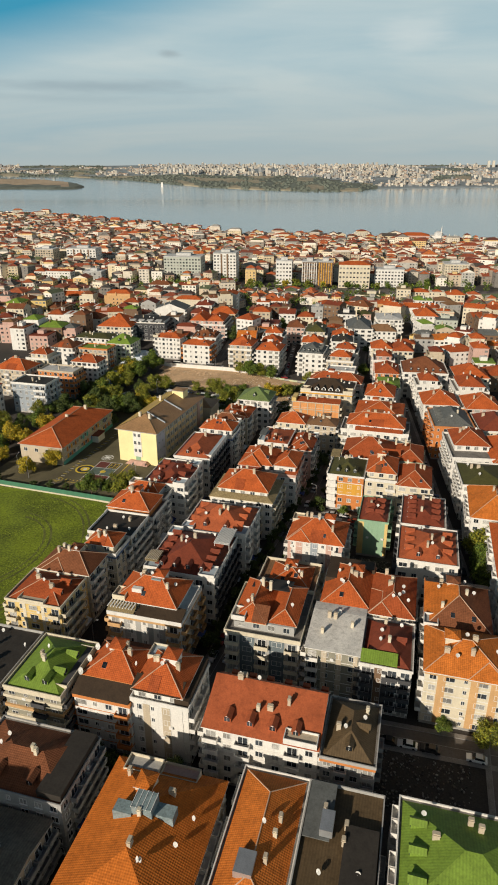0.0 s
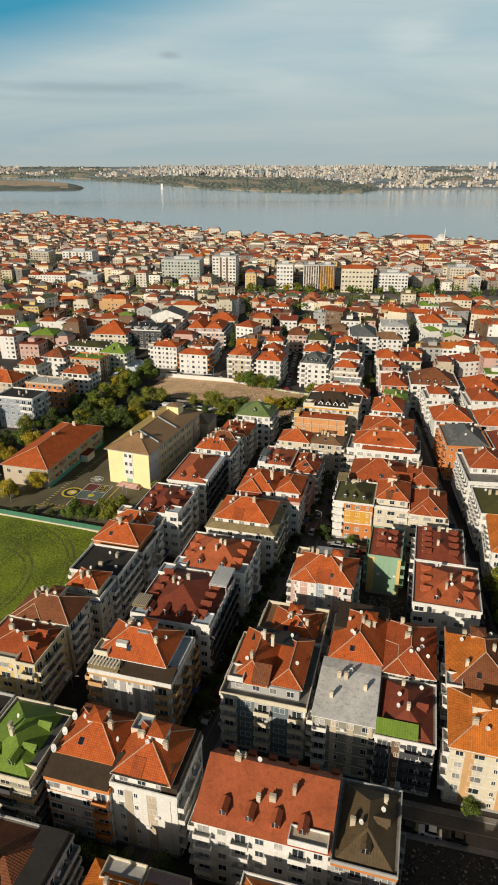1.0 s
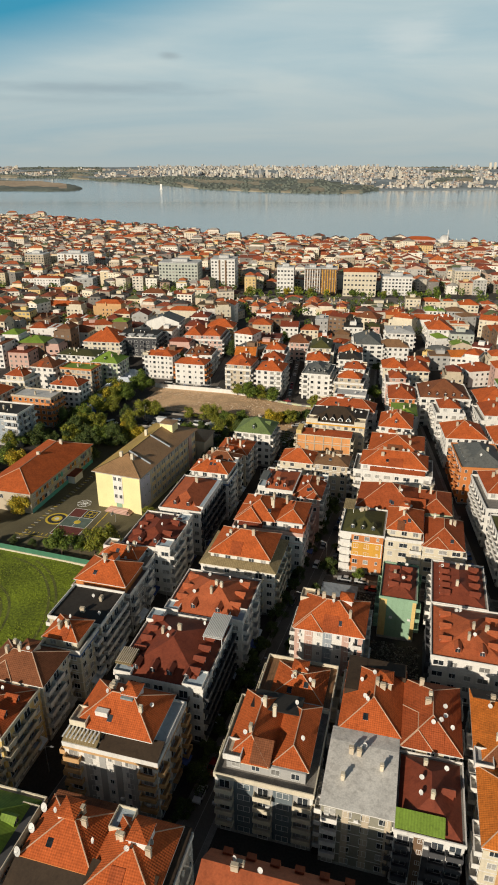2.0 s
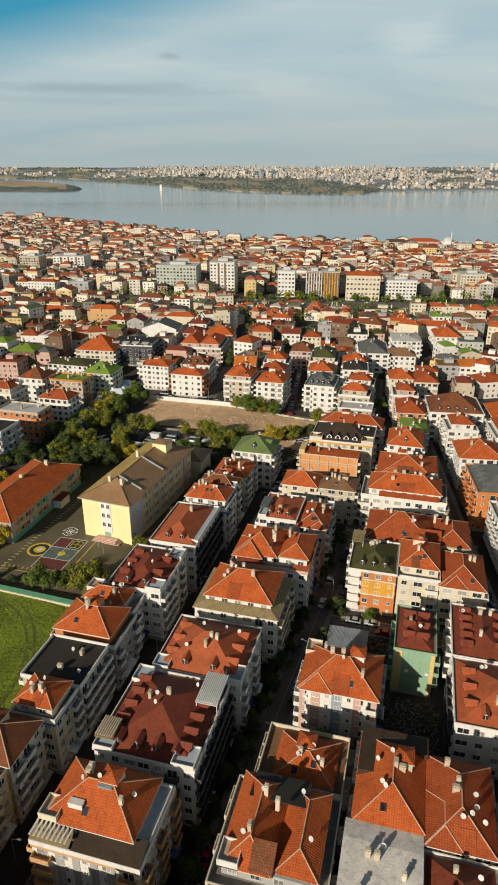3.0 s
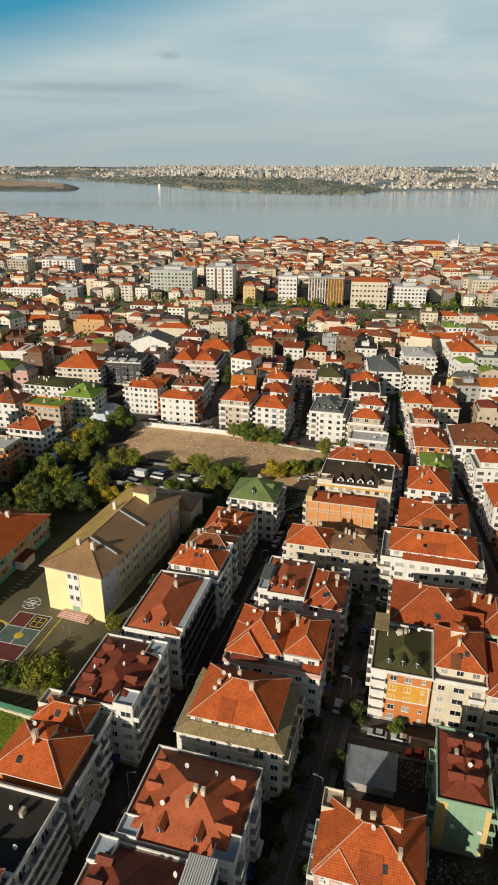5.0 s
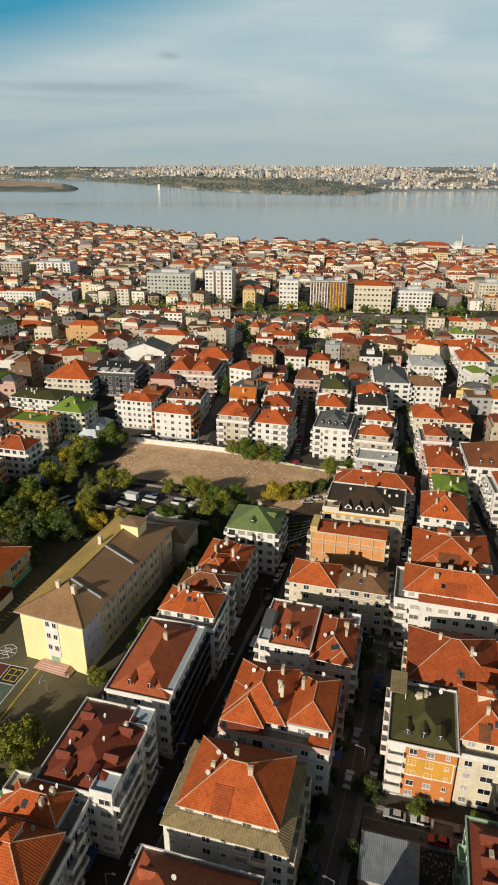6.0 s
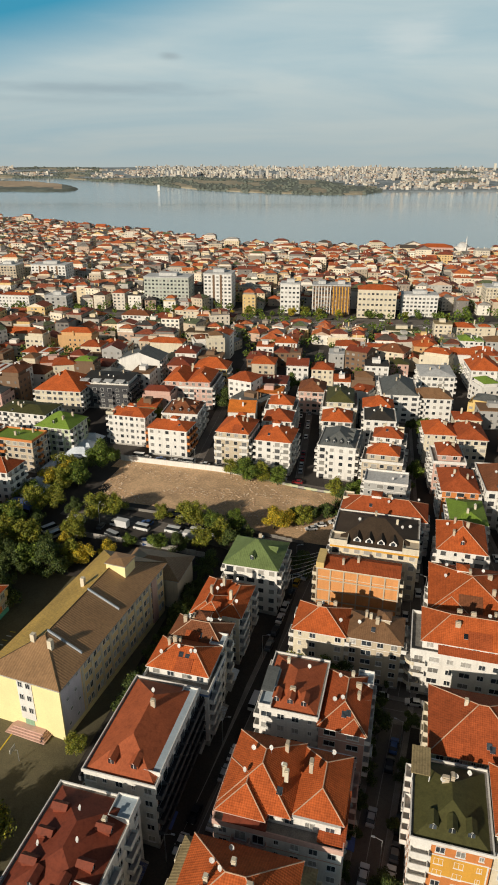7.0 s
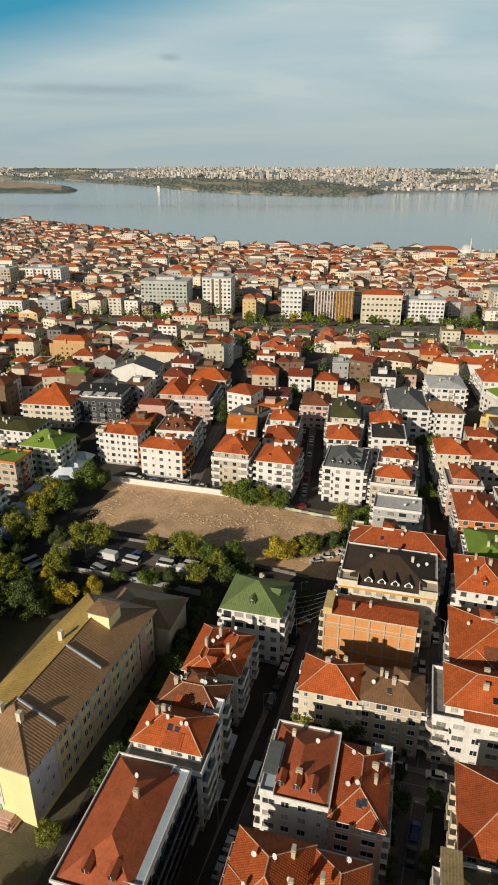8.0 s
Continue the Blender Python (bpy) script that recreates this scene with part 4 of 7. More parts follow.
house(-45.3, -36, 229, 245, 14.2, "hip", "pink", "red", trim="white", front="WW", dishes=3, chimneys=3, slope=0.5, wing=(0.5, 0.98, 0.3), label="pink apartment house with red hipped tiles")
house(-56, -43.5, 257.2, 268, 13.8, "hip", "cream", "orange", chimneys=2, dishes=2, front="nw.w", label="low cream house with orange hipped tiles")
house(-43.3, -30.2, 258, 268, 13.6, "hip", "beige", "copper", chimneys=3, dishes=2, front="wWww", slope=0.34, label="beige apartment house with brown metal roof")
h_brick = house(-54.6, -32, 283, 290, 15, "ridge", "brick", "red", trim="cream", front="", slope=0.16, ridge_at=0.7, chimneys=2, dishes=0, label="unfinished house with bare orange brick and concrete frame")
h_t2 = house(-52.5, -27.5, 294, 314.5, 16.2, "mans", "cream", "darkbrown", dormers=(0, 0, 0), band="amber", slope=0.4, chimneys=2, dishes=3, cap=False, label="apartment house with dark brown roof, gabled dormers and yellow balconies")
terrace(h_t2, -52.6, -47.6, 293.8, 298.5, 16.4, 1.5, "cream", "beige")
terrace(h_t2, -32.0, -27.4, 293.8, 299.0, 16.4, 1.5, "cream", "beige")
for k in range(4):
    # white gabled dormers over the eaves
    s = Shape().poly([(-1.1, 0, 0), (1.1, 0, 0), (1.1, 0, 0.7), (0, 0, 1.75), (-1.1, 0, 0.7)], 0)
    s.poly([(-0.6, -0.03, 0.05), (0.6, -0.03, 0.05), (0.6, -0.03, 0.8), (0, -0.03, 1.3), (-0.6, -0.03, 0.8)], 2)
    s.poly([(0, -0.25, 1.85), (0, 3.6, 1.85), (-1.4, 2.0, 0.5), (-1.4, -0.25, 0.5)], 1).poly([(0, -0.25, 1.85), (1.4, -0.25, 0.5), (1.4, 2.0, 0.5), (0, 3.6, 1.85)], 1)
    s.poly([(-1.1, 0, 0), (-1.1, 0, 0.7), (-1.1, 2.0, 0.7)], 0).poly([(1.1, 0, 0), (1.1, 2.0, 0.7), (1.1, 0, 0.7)], 0)
    part("dormer", s, [FRAME, ROOF["darkbrown"], GLASS], h_t2, at=pose(-4.9 + k * 3.4, -8.8, 17.1))
house(-52, -25.4, 315, 327, 15.3, "hip", "white", "red", chimneys=3, dishes=3, label="white apartment house with red hipped roof")
house(-86.6, -76.5, 139, 148, 15.6, "set", "cream", "orange", trim="white", inset=(0.8, 1, 1, 0.5), band="blue", dishes=3, chimneys=2, label="apartment house with blue-striped eaves and orange hip")
house(-90, -76, 148.4, 161.5, 16, "flat", "beige", "dark", chimneys=2, dishes=2, label="beige apartment house with black felt roof")
h_p2 = house(-92, -75.5, 163.3, 175.6, 14.0, "set", "grey", "orange", trim="white", inset=(0.8, 1.6, 0.8, 0.5), dishes=5, chimneys=2, label="grey apartment house with orange tiled attic and parapet")
house(-90.4, -76.6, 175.9, 182.7, 14.2, "set", "greyblue", "orange", inset=(0.3, 2.4, 0.3, 0.3), dishes=2, chimneys=2, label="narrow house with pale ridge tiles and blue terrace")
h_p3 = house(-87, -72, 183, 202.5, 16.5, "mans", "white", "maroon", dormers=(2, 2, 3), dishes=3, chimneys=1, slope=0.3, cap=False, label="white apartment house with glossy maroon metal roof")
h_p4 = house(-84.6, -70.5, 205.8, 229.7, 16.5, "mans", "white", "rust", dormers=(2, 0, 0), dishes=1, chimneys=1, slope=0.45, cap=False, right="gggggggg", bal="dark", label="apartment house with plain red roof and dark balconies")
house(-83.7, -68.8, 230.2, 242, 15.3, "set", "white", "orange", trim="white", inset=(0.6, 0.8, 2.2, 0.4), band="blue", dishes=4, chimneys=3, label="apartment house with terrace and orange hipped roof")
house(-82.5, -69.5, 242.3, 251, 17, "hip", "cream", "brown", dishes=4, chimneys=2, label="apartment house with dark red tile roof")
house(-81.7, -69.3, 255.7, 271, 14.5, "hip", "cream", "orange", split=0.5, dishes=4, chimneys=3, wing=(0.1, 0.6, 0.3), label="cream apartment house with orange hipped tiles")
house(-79.7, -64.6, 277.5, 292, 15.4, "hip", "white", "moss", dormers=(1, 1, 0), dishes=1, chimneys=1, slope=0.5, cap=False, label="white apartment house with muted green metal roof")
h_d = house(-37.8, -19.4, 118, 137.5, 14.2, "set", "grey", "orange", trim="cream", inset=(1.6, 1.8, 2.2, 0.5), split=0.55, front="bWbWb", strips=(((0.2, 0.4, "steel"), (0.6, 0.8, "steel"), (0.0, 0.03, "white"), (0.97, 1.0, "white")), "steel"), chimneys=3, dishes=4, label="grey apartment house with dark panels, terrace and orange hips")
house(-35, -19.5, 138.3, 151, 14, "set", "grey", "orange", trim="cream", slope=0.36, inset=(3.0, 1.9, 1.2, 1.6), attic=0.5, deck="copper", chimneys=2, dishes=4, label="apartment house with pale parapet and red tiles")
house(-17.9, -5.5, 116.8, 134, 15, "ridge", "olive", "sheet", front="bwww", strips=(((0.3, 0.4, "beige"), (0.58, 0.68, "beige"), (0.9, 0.98, "beige")), "beige"), slope=0.035, ridge_at=0.8, chimneys=4, dishes=1, cap=False, label="olive-grey apartment house with light grey sheet roof")
h_e2 = house(-5.2, 6.4, 116, 132.5, 13.6, "mans", "white", "maroon", dormers=(0, 1, 0), front="bnbb", bal="dark", strips=(((0.28, 0.42, "brown"), (0.04, 0.27, "dark", 2.6, 12.6), (0.43, 0.6, "dark", 2.6, 12.6)), "brown"), chimneys=2, dishes=3, label="white apartment house with dark balconies and maroon roof")
h_e4 = house(-16.9, -5, 134.3, 153, 14.8, "hip", "beige", "orange", chimneys=2, dishes=4, label="apartment house with sunlit orange tiles")
house(-4.7, 6, 133.2, 150.5, 15, "hip", "cream", "red", chimneys=3, dishes=5, wing=(0.0, 0.5, 0.2), label="apartment house with red tiles and many dishes")
house(9, 26.5, 115.8, 131.2, 15.3, "hip", "cream", "bright", trim="white", bal="white", band="tanwall", front="wWnWw", strips=(((0.16, 0.26), (0.56, 0.66), (0.8, 0.9)), "tanwall"), chimneys=4, dishes=3, slope=0.4, wing=(0.55, 0.98, 0.2), label="cream apartment house with bright orange hipped tiles")
h_f2 = house(8.8, 24, 131.5, 151, 15, "hip", "beige", "brown", west="bright", chimneys=3, dishes=3, label="apartment house with half brown, half orange roof")
house(-31.6, -15, 162.3, 176, 14.6, "hip", "white", "orange", trim="white", front="nwnwnwb", strips=(((0.0, 0.07, "pink"), (0.15, 0.27, "pink"), (0.42, 0.55, "greyblue"), (0.70, 0.8, "pink"), (0.93, 1.0, "pink")), "pink"), slope=0.5, chimneys=4, dishes=2, wing=(0.02, 0.4, 0.3), label="white apartment house with pink and blue stripes under orange tiles")
house(-12.5, -3, 181.5, 198, 13, "mans", "green", "maroon", trim="green", front="", dormers=(0, 3, 3), chimneys=1, dishes=2, slope=0.4, strips=(((0.0, 0.2, "yellow"), (0.9, 1.0, "yellow")), "yellow"), label="narrow house with blank pale green gable wall and maroon roof")
house(0.7, 17.8, 162, 181.8, 13, "mans", "white", "rust", dormers=(2, 3, 3), right="gbgbg", chimneys=3, dishes=3, slope=0.34, cap=False, bal="dark", label="white apartment house with rust-red dormered roof")
house(0.7, 14.5, 182.2, 202, 13.2, "mans", "white", "maroon", dormers=(0, 4, 5), chimneys=3, dishes=2, slope=0.34, cap=False, label="white apartment house with maroon dormered roof")
h_dg = house(-26.7, -13.5, 210, 226.5, 14, "mans", "orange", "darkgreen", trim="white", front="bwwn", dormers=(3, 0, 0), strips=(((0.0, 0.26, "white"), (0.26, 0.98, "white", 6.3, 11.4), (0.28, 0.96, "amber", 6.6, 11.15)), "amber"), chimneys=2, dishes=3, slope=0.4, label="orange and yellow apartment house with dark green roof")
house(-13.3, -2, 211, 227.5, 13, "set", "cream", "orange", inset=(0.5, 0.5, 2.2, 0.5), front="wWb", dishes=1, chimneys=2, label="cream house with orange roof and glazed balconies")
house(-1.9, 9.8, 210, 227.6, 13, "hip", "cream", "red", front="WWW", chimneys=3, dishes=2, wing=(0.1, 0.6, 0.2), label="cream house with red hipped tiles")
h_s1 = house(-23.6, 6.5, 229, 246.5, 13.6, "hip", "lightgreen", "red", trim="cream", split=0.66, chimneys=4, dishes=2, front="wWwWWwWw", label="long pale green apartment house with red tile roof")
h_s2 = house(-28, 0.5, 258, 272.5, 12.5, "set", "white", "orange", trim="white", inset=(2.4, 2, 1.6, 0.6), front="bWwWwWwb", chimneys=4, dishes=3, slope=0.5, label="white house with curved balconies and orange hips")
house(-24, -3, 274, 295.5, 13.4, "hip", "white", "orange", chimneys=3, dishes=3, slope=0.34, wing=(0.05, 0.45, 0.2), label="white apartment house with orange-red tiles")
house(-22, -8.2, 303, 320, 13.8, "hip", "white", "orange", slope=0.55, dormers=(1, 0, 0), chimneys=3, dishes=1, label="white house with orange hip and one dormer")
house(28, 46, 158, 188, 14.2, "hip", "white", "orange", chimneys=3, dishes=2, label="white apartment house with orange tiles")
house(28, 46, 118, 154, 13, "hip", "cream", "red", chimneys=3, dishes=2, label="cream apartment house with red tiles")
house(22.4, 38, 191, 213.5, 14, "hip", "white", "bright", chimneys=2, dishes=2, label="white apartment house with bright orange tiles")
house(19.6, 36, 214, 233.5, 14, "mans", "white", "darkgreen", chimneys=2, dishes=2, slope=0.3, turn=6, label="white apartment house with dark green roof")
house(15.8, 33, 236.5, 262, 14, "set", "white", "red", trim="white", chimneys=2, dishes=2, turn=8, inset=(2, 2, 8, 1), label="white apartment house with red roof and green terrace")
house(9.2, 26, 266, 289, 15, "mans", "orange", "slate", trim="orange", dormers=(0, 0, 5), chimneys=1, dishes=1, turn=8, label="orange apartment house with rounded dark roof")
house(4.8, 21, 297, 314, 14, "hip", "white", "orange", turn=8, label="white house with orange tiles")
house(1, 13.7, 325.5, 340, 13.5, "set", "white", "red", turn=8, label="white house with red attic roof")
house(-7, 17, 344.5, 368, 14.5, "mans", "white", "brown", dormers=(5, 0, 0), front="bbbbbb", bal="white", turn=6, label="white framed apartment house with dark balconies")
house(-18, -7, 322.6, 339, 12.5, "hip", "white", "green", slope=0.3, cap=False, turn=4, label="white house with green sheet roof")
house(-21, -8.6, 343, 361.5, 13.5, "hip", "orange", "red", front="wWw", turn=5, label="orange brick house with red tiles")
house(-24, -12, 366, 381, 13.5, "set", "pink", "red", turn=6, label="pink house with red roof and terrace")
house(-27.7, -15.2, 395, 410, 13.5, "hip", "cream", "orange", turn=7, label="cream apartment house with orange roof")
house(-14.6, -2.5, 394, 412, 13, "hip", "cream", "red", turn=7, label="cream apartment house with red roof")
house(-161.5, -144, 370.6, 381, 18, "hip", "white", "orange", front="wnwnwnw", slope=0.35, label="tall white apartment house with orange roof")
house(-140, -122.6, 364, 375, 16.4, "hip", "white", "orange", trim="white", front="wnwnw", left="bbb", right="bbb", slope=0.35, bal="orange", label="white apartment house with orange balconies")
house(-110, -95.5, 362.5, 381, 15.5, "set", "beige", "orange", trim="white", front="bwwb", inset=(0.5, 0.5, 1.4, 0.5), slope=0.5, label="beige apartment house with orange roof and arched dormer")
house(-93, -78.6, 364.2, 380, 16, "hip", "white", "orange", front="wwbb", slope=0.45, label="white apartment house with orange hip")
house(-68.3, -53, 368, 389, 14.5, "mans", "white", "slate", dormers=(4, 3, 0), front="bwww", chimneys=0, dishes=0, slope=0.5, label="white apartment house with grey dormered roof")
house(-47.5, -32, 346.5, 356.5, 11.5, "flat", "grey", "grey", front="nWWn", chimneys=0, label="grey flat-roofed house with white frames")
house(-50, -34.5, 362, 374.6, 12.6, "set", "beige", "orange", label="beige house with orange hip")
house(-49, -34, 379, 392, 13, "set", "white", "red", label="white house with red roof")
house(-192.8, -172, 287, 298, 18, "flat", "orange", "grey", trim="beige", bal="orange", label="orange and beige apartment house with flat roof")
house(-184.5, -169, 307.5, 318, 18, "hip", "white", "red", label="white apartment house with red roof")
house(-195, -176.5, 335, 346, 17.5, "flat", "beige", "green", trim="orange", label="beige apartment house with green roof")
house(-185, -169, 351, 366, 17.5, "hip", "lightgreen", "green", dormers=(1, 0, 0), cap=False, label="pale green apartment house with green roof")
house(-217, -192, 369, 384, 15, "hip", "white", "darkgreen", slope=0.2, cap=False, label="white apartment house with flat dark green roof")
house(-217, -193, 400, 424, 15.5, "hip", "cream", "orange", turn=6, label="cream apartment house with wide orange roof")
h_black = house(-200, -172, 411, 431, 15.5, "set", "dark", "dark", trim="dark", front="bwbwbwb", bal="dark", cap=False, slope=0.06, inset=(1.5, 1.5, 4, 1), turn=6, label="black apartment house with flat roof and glazed attic")
for k in range(4):
    lean_to(h_black, -198 + k * 6.2, -193.6 + k * 6.2, 411.6, 415.4, 18.1, 18.5, "grey", "canopy")
house(-197, -173, 455, 472, 17.5, "gable", "white", "slate", front="", slope=0.36, chimneys=2, dishes=0, turn=6, label="house with a large blank white gable wall")
house(-159, -132, 422, 449, 15, "set", "pink", "orange", trim="white", turn=6, split=0.5, label="pale pink apartment house with orange roofs")
house(-151, -132.5, 452, 466, 17, "hip", "yellow", "orange", turn=6, label="bright yellow apartment house with orange roof")
house(-142, -125.6, 383, 401, 16, "mans", "white", "brown", dormers=(3, 2, 0), turn=6, label="white apartment house with brown roof")
house(-118, -99, 448, 463, 12.5, "hip", "white", "maroon", slope=0.15, cap=False, turn=6, label="white house with low maroon roof")
house(-100, -85.4, 405.5, 420, 13.5, "set", "white", "orange", turn=6, label="white house with orange roof")
house(-96.8, -84.5, 391.5, 404, 14, "hip", "white", "red", turn=6, label="white house with red roof")
house(-90, -77, 437, 454, 13.5, "hip", "pink", "brown", turn=6, label="pink house with brown roof")
house(-75, -59, 415.5, 440, 13.5, "set", "cream", "darkgreen", cap=False, turn=6, label="cream house with dark green roof")
house(-72, -59, 399, 413, 13.5, "hip", "white", "orange", turn=6, label="white house with orange roof")
house(-54, -40, 404, 421, 13.5, "mans", "white", "dark", turn=6, label="white house with black roof")
house(-56, -42, 422, 436, 13, "hip", "white", "orange", turn=6, label="white house with orange sheet roof")
house(-50, -32, 440, 470, 14, "mans", "white", "slate", front="WWWW", turn=8, label="white house with grey glazed front")
house(-34.7, -15, 445, 457, 12.5, "hip", "white", "copper", turn=8, label="white house with brown roof")
house(-31.7, -13.4, 482, 505, 13, "hip", "white", "grey", slope=0.2, cap=False, turn=8, label="white house with grey roof")
house(-4.4, 12, 500, 522, 13, "hip", "white", "orange", turn=8, label="white house with orange roof")

# four houses added out of view; the tall one shades the nearest roofs
house(-94, -66, 14, 46, 24, "hip", "beige", "red", label="unseen tall beige house added to shade the near roofs")
house(-58, -38, 16, 40, 13, "hip", "cream", "orange", label="unseen cream apartment house with orange tiled roof")
house(-22, 0, 22, 48, 13, "hip", "white", "red", label="unseen white apartment house with red tiled roof")
house(4, 28, 24, 52, 13, "hip", "cream", "orange", label="cream apartment house with orange roof")
house(-192, -173, 262, 275, 19, "flat", "greyblue", "dark", trim="white", label="blue-grey apartment house with white window bays")
house(-214, -196, 246, 260, 19, "hip", "white", "red", label="white apartment house with red roof among trees")
house(-216, -197, 282, 296, 19, "hip", "beige", "orange", label="beige apartment house with orange roof")
house(-212, -198, 306, 320, 18, "set", "cream", "red", label="cream apartment house with red attic roof")
house(-214, -200, 336, 350, 17, "hip", "white", "brown", label="white apartment house with brown roof")
house(34, 50, 192, 212, 14, "hip", "cream", "red", label="cream apartment house with red hipped tiles")
house(31, 48, 236, 262, 14, "hip", "white", "orange", turn=8, label="white apartment house with wide orange roof")
house(28, 44, 268, 290, 14, "mans", "cream", "maroon", turn=8, label="cream apartment house with maroon roof")
house(24, 40, 296, 314, 14, "hip", "pink", "orange", turn=8, label="pink apartment house with orange roof")
house(20, 36, 322, 342, 13, "set", "white", "red", turn=8, label="white apartment house with red attic")
house(21, 38, 348, 368, 13, "hip", "cream", "orange", turn=8, label="cream apartment house with orange hip")
lean_to(h_awning, -63.3, -50.2, 90.2, 95.0, 14.9, 16.6, "darkbrown", "awning")
lean_to(h_pilaster, -50.2, -39.2, 91.6, 95.6, 18.0, 18.7, "darkbrown", "awning")
lean_to(h_bal, -60.5, -48.4, 116.6, 120.6, 15.6, 16.6, "darkbrown", "awning")
lean_to(h_bal, -68.0, -60.8, 116.5, 119.6, 15.9, 16.9, "tan", "awning")
terrace(h_bal, -51.2, -48.5, 121, 131.5, 14.9, 1.1, "white", "terrace_blue")
block(h_pilaster, -40.6, -37.5, 92.0, 105.2, 15.4, 17.2, ROOF["darkbrown"], "felt_roof")
block(h_awning, -62.6, -50.4, 102.6, 106.2, 14.2, 16.9, ROOF["brown"], "rear_roof")
lean_to(h_e2, -5.2, 3.0, 115.9, 118.8, 14.6, 15.8, "green", "awning")
lean_to(h_mar, -50.5, -45.8, 149.0, 157.5, 18.2, 18.4, "grey", "pergola_roof")
for px in (-50.3, -46.0):
    for py in (149.2, 157.3):
        block(h_mar, px, px + 0.12, py - 0.12, py, 15.4, 18.1, FRAME, "pergola_post")
# concrete frame on the unfinished brick front
for k in range(5):
    block(h_brick, -54.7, -31.9, 282.85, 283.08, 0.4 + k * 3.5, 0.75 + k * 3.5, WALL["beige"], "concrete_beam")
for k in range(7):
    px = -54.6 + k * 3.72
    block(h_brick, px, px + 0.36, 282.82, 283.08, 0.0, 14.9, WALL["beige"], "concrete_column")
block(h_brick, -54.75, -52.6, 282.7, 290.0, 14.9, 16.6, WALL["yellow"], "parapet")

for zz in (12.6, 9.9, 7.2):
    block(h_b1, -78.3, -64.2, 87.7, 105.3, zz, zz + 0.7, WALL["tanwall" if zz == 9.9 else "cream"], "eaves_band")

# roof terraces and other roof pieces
terrace(h_mar, -50.6, -46.1, 135.5, 140.2, 15.6)
terrace(h_mar, -66.4, -62.4, 135.5, 141.5, 15.6)
terrace(h_mar, -66.4, -62.8, 153.4, 157.8, 15.6)
lean_to(h_mar, -66.3, -62.6, 136.4, 141.3, 17.9, 18.2, "tan", "pergola_roof")
terrace(h_q2, -64.1, -60.4, 158.9, 162.6, 15.1)
terrace(h_q2, -47.6, -43.7, 158.9, 163.6, 15.1)
terrace(h_p3, -76.2, -71.9, 182.9, 187.2, 16.6)
terrace(h_p3, -75.8, -71.9, 198.2, 202.6, 16.6)
terrace(h_p4, -73.6, -70.4, 208, 229, 16.6, 0.9)
terrace(h_c1, -91.0, -83.6, 113.1, 116.6, 16.4, 0.9, "cream", "beige")
terrace(h_q5, -57.8, -55.2, 229.4, 240, 15.4)
terrace(h_b1, -67.6, -64.3, 90.5, 103, 15.3, 0.9, "cream", "dark")
terrace(h_b3, -17.2, -10.6, 88.8, 91.6, 15.4, 1.0, "white", "beige")
terrace(h_a2, -46.0, -33.0, 50.0, 53.6, 12.4, 1.2)
terrace(h_a2, -45.0, -38.2, 76.8, 80.4, 12.6, 1.5, "cream", "grey")
terrace(h_a2, -38.0, -30.8, 77.4, 80.4, 12.4, 1.4, "beige", "pink")
block(h_a2, -38.4, -34.8, 66.6, 70.0, 15.6, 18.9, GREENHOUSE, "skylight")
block(h_a2, -41.8, -38.4, 66.2, 68.6, 15.0, 17.3, GREENHOUSE, "skylight")
block(h_a2, -34.8, -31.4, 67.4, 69.8, 15.0, 17.1, GREENHOUSE, "skylight")
for k in range(5):
    block(h_a2, -38.5 + k * 0.9, -38.4 + k * 0.9, 66.5, 70.1, 18.86, 18.98, FRAME, "glazing_bar")
for k in range(6):
    px = -31.6 + k * 3.9
    block(h_b3, px, px + 1.5, 103.2, 104.2, 14.2, 16.4, ROOF["rust"], "dormer")
for y in (94.5, 98.6, 102.4):
    part("satellite_dish", dish_mesh(), None, h_awning, "large white satellite dish", at=pose(-6.4, y - 98.25, 15.6) @ Matrix.Scale(1.7, 4))
for k in range(9):
    # slats of the pergola over the corner terrace
    block(h_bal, -67.8 + k * 0.8, -67.5 + k * 0.8, 116.4, 119.8, 16.95, 17.1, FRAME, "pergola_slat")
for k in range(12):
    block(h_mar, -50.4 + k * 0.39, -50.2 + k * 0.39, 149.1, 157.4, 18.44, 18.56, FRAME, "pergola_slat")
for k in range(8):
    block(h_mar, -66.2 + k * 0.46, -65.95 + k * 0.46, 136.5, 141.2, 18.28, 18.4, WALL["beige"], "pergola_slat")
block(h_bal, -59.2, -56.6, 124.6, 127.6, 19.4, 21.0, GREENHOUSE, "skylight")
block(h_bal, -63.2, -60.6, 121.4, 122.6, 17.4, 19.6, WALL["white"], "chimney_stack")
lean_to(h_dg, -27.2, -23.8, 220.5, 226.4, 16.8, 17.2, "tan", "pergola_roof")
for px in (-27.0, -24.0):
    for py in (220.8, 226.2):
        block(h_dg, px, px + 0.14, py - 0.14, py, 13.9, 16.8, FRAME, "pergola_post")
lean_to(h_204, -41.6, -37.0, 204.6, 214.0, 14.9, 16.6, "red", "lean_to_roof")
lean_to(h_204, -57.6, -50.0, 203.6, 206.4, 15.6, 16.6, "maroon", "awning")
lean_to(h_q5, -57.9, -55.3, 232.0, 239.0, 17.6, 17.9, "slate", "awning")
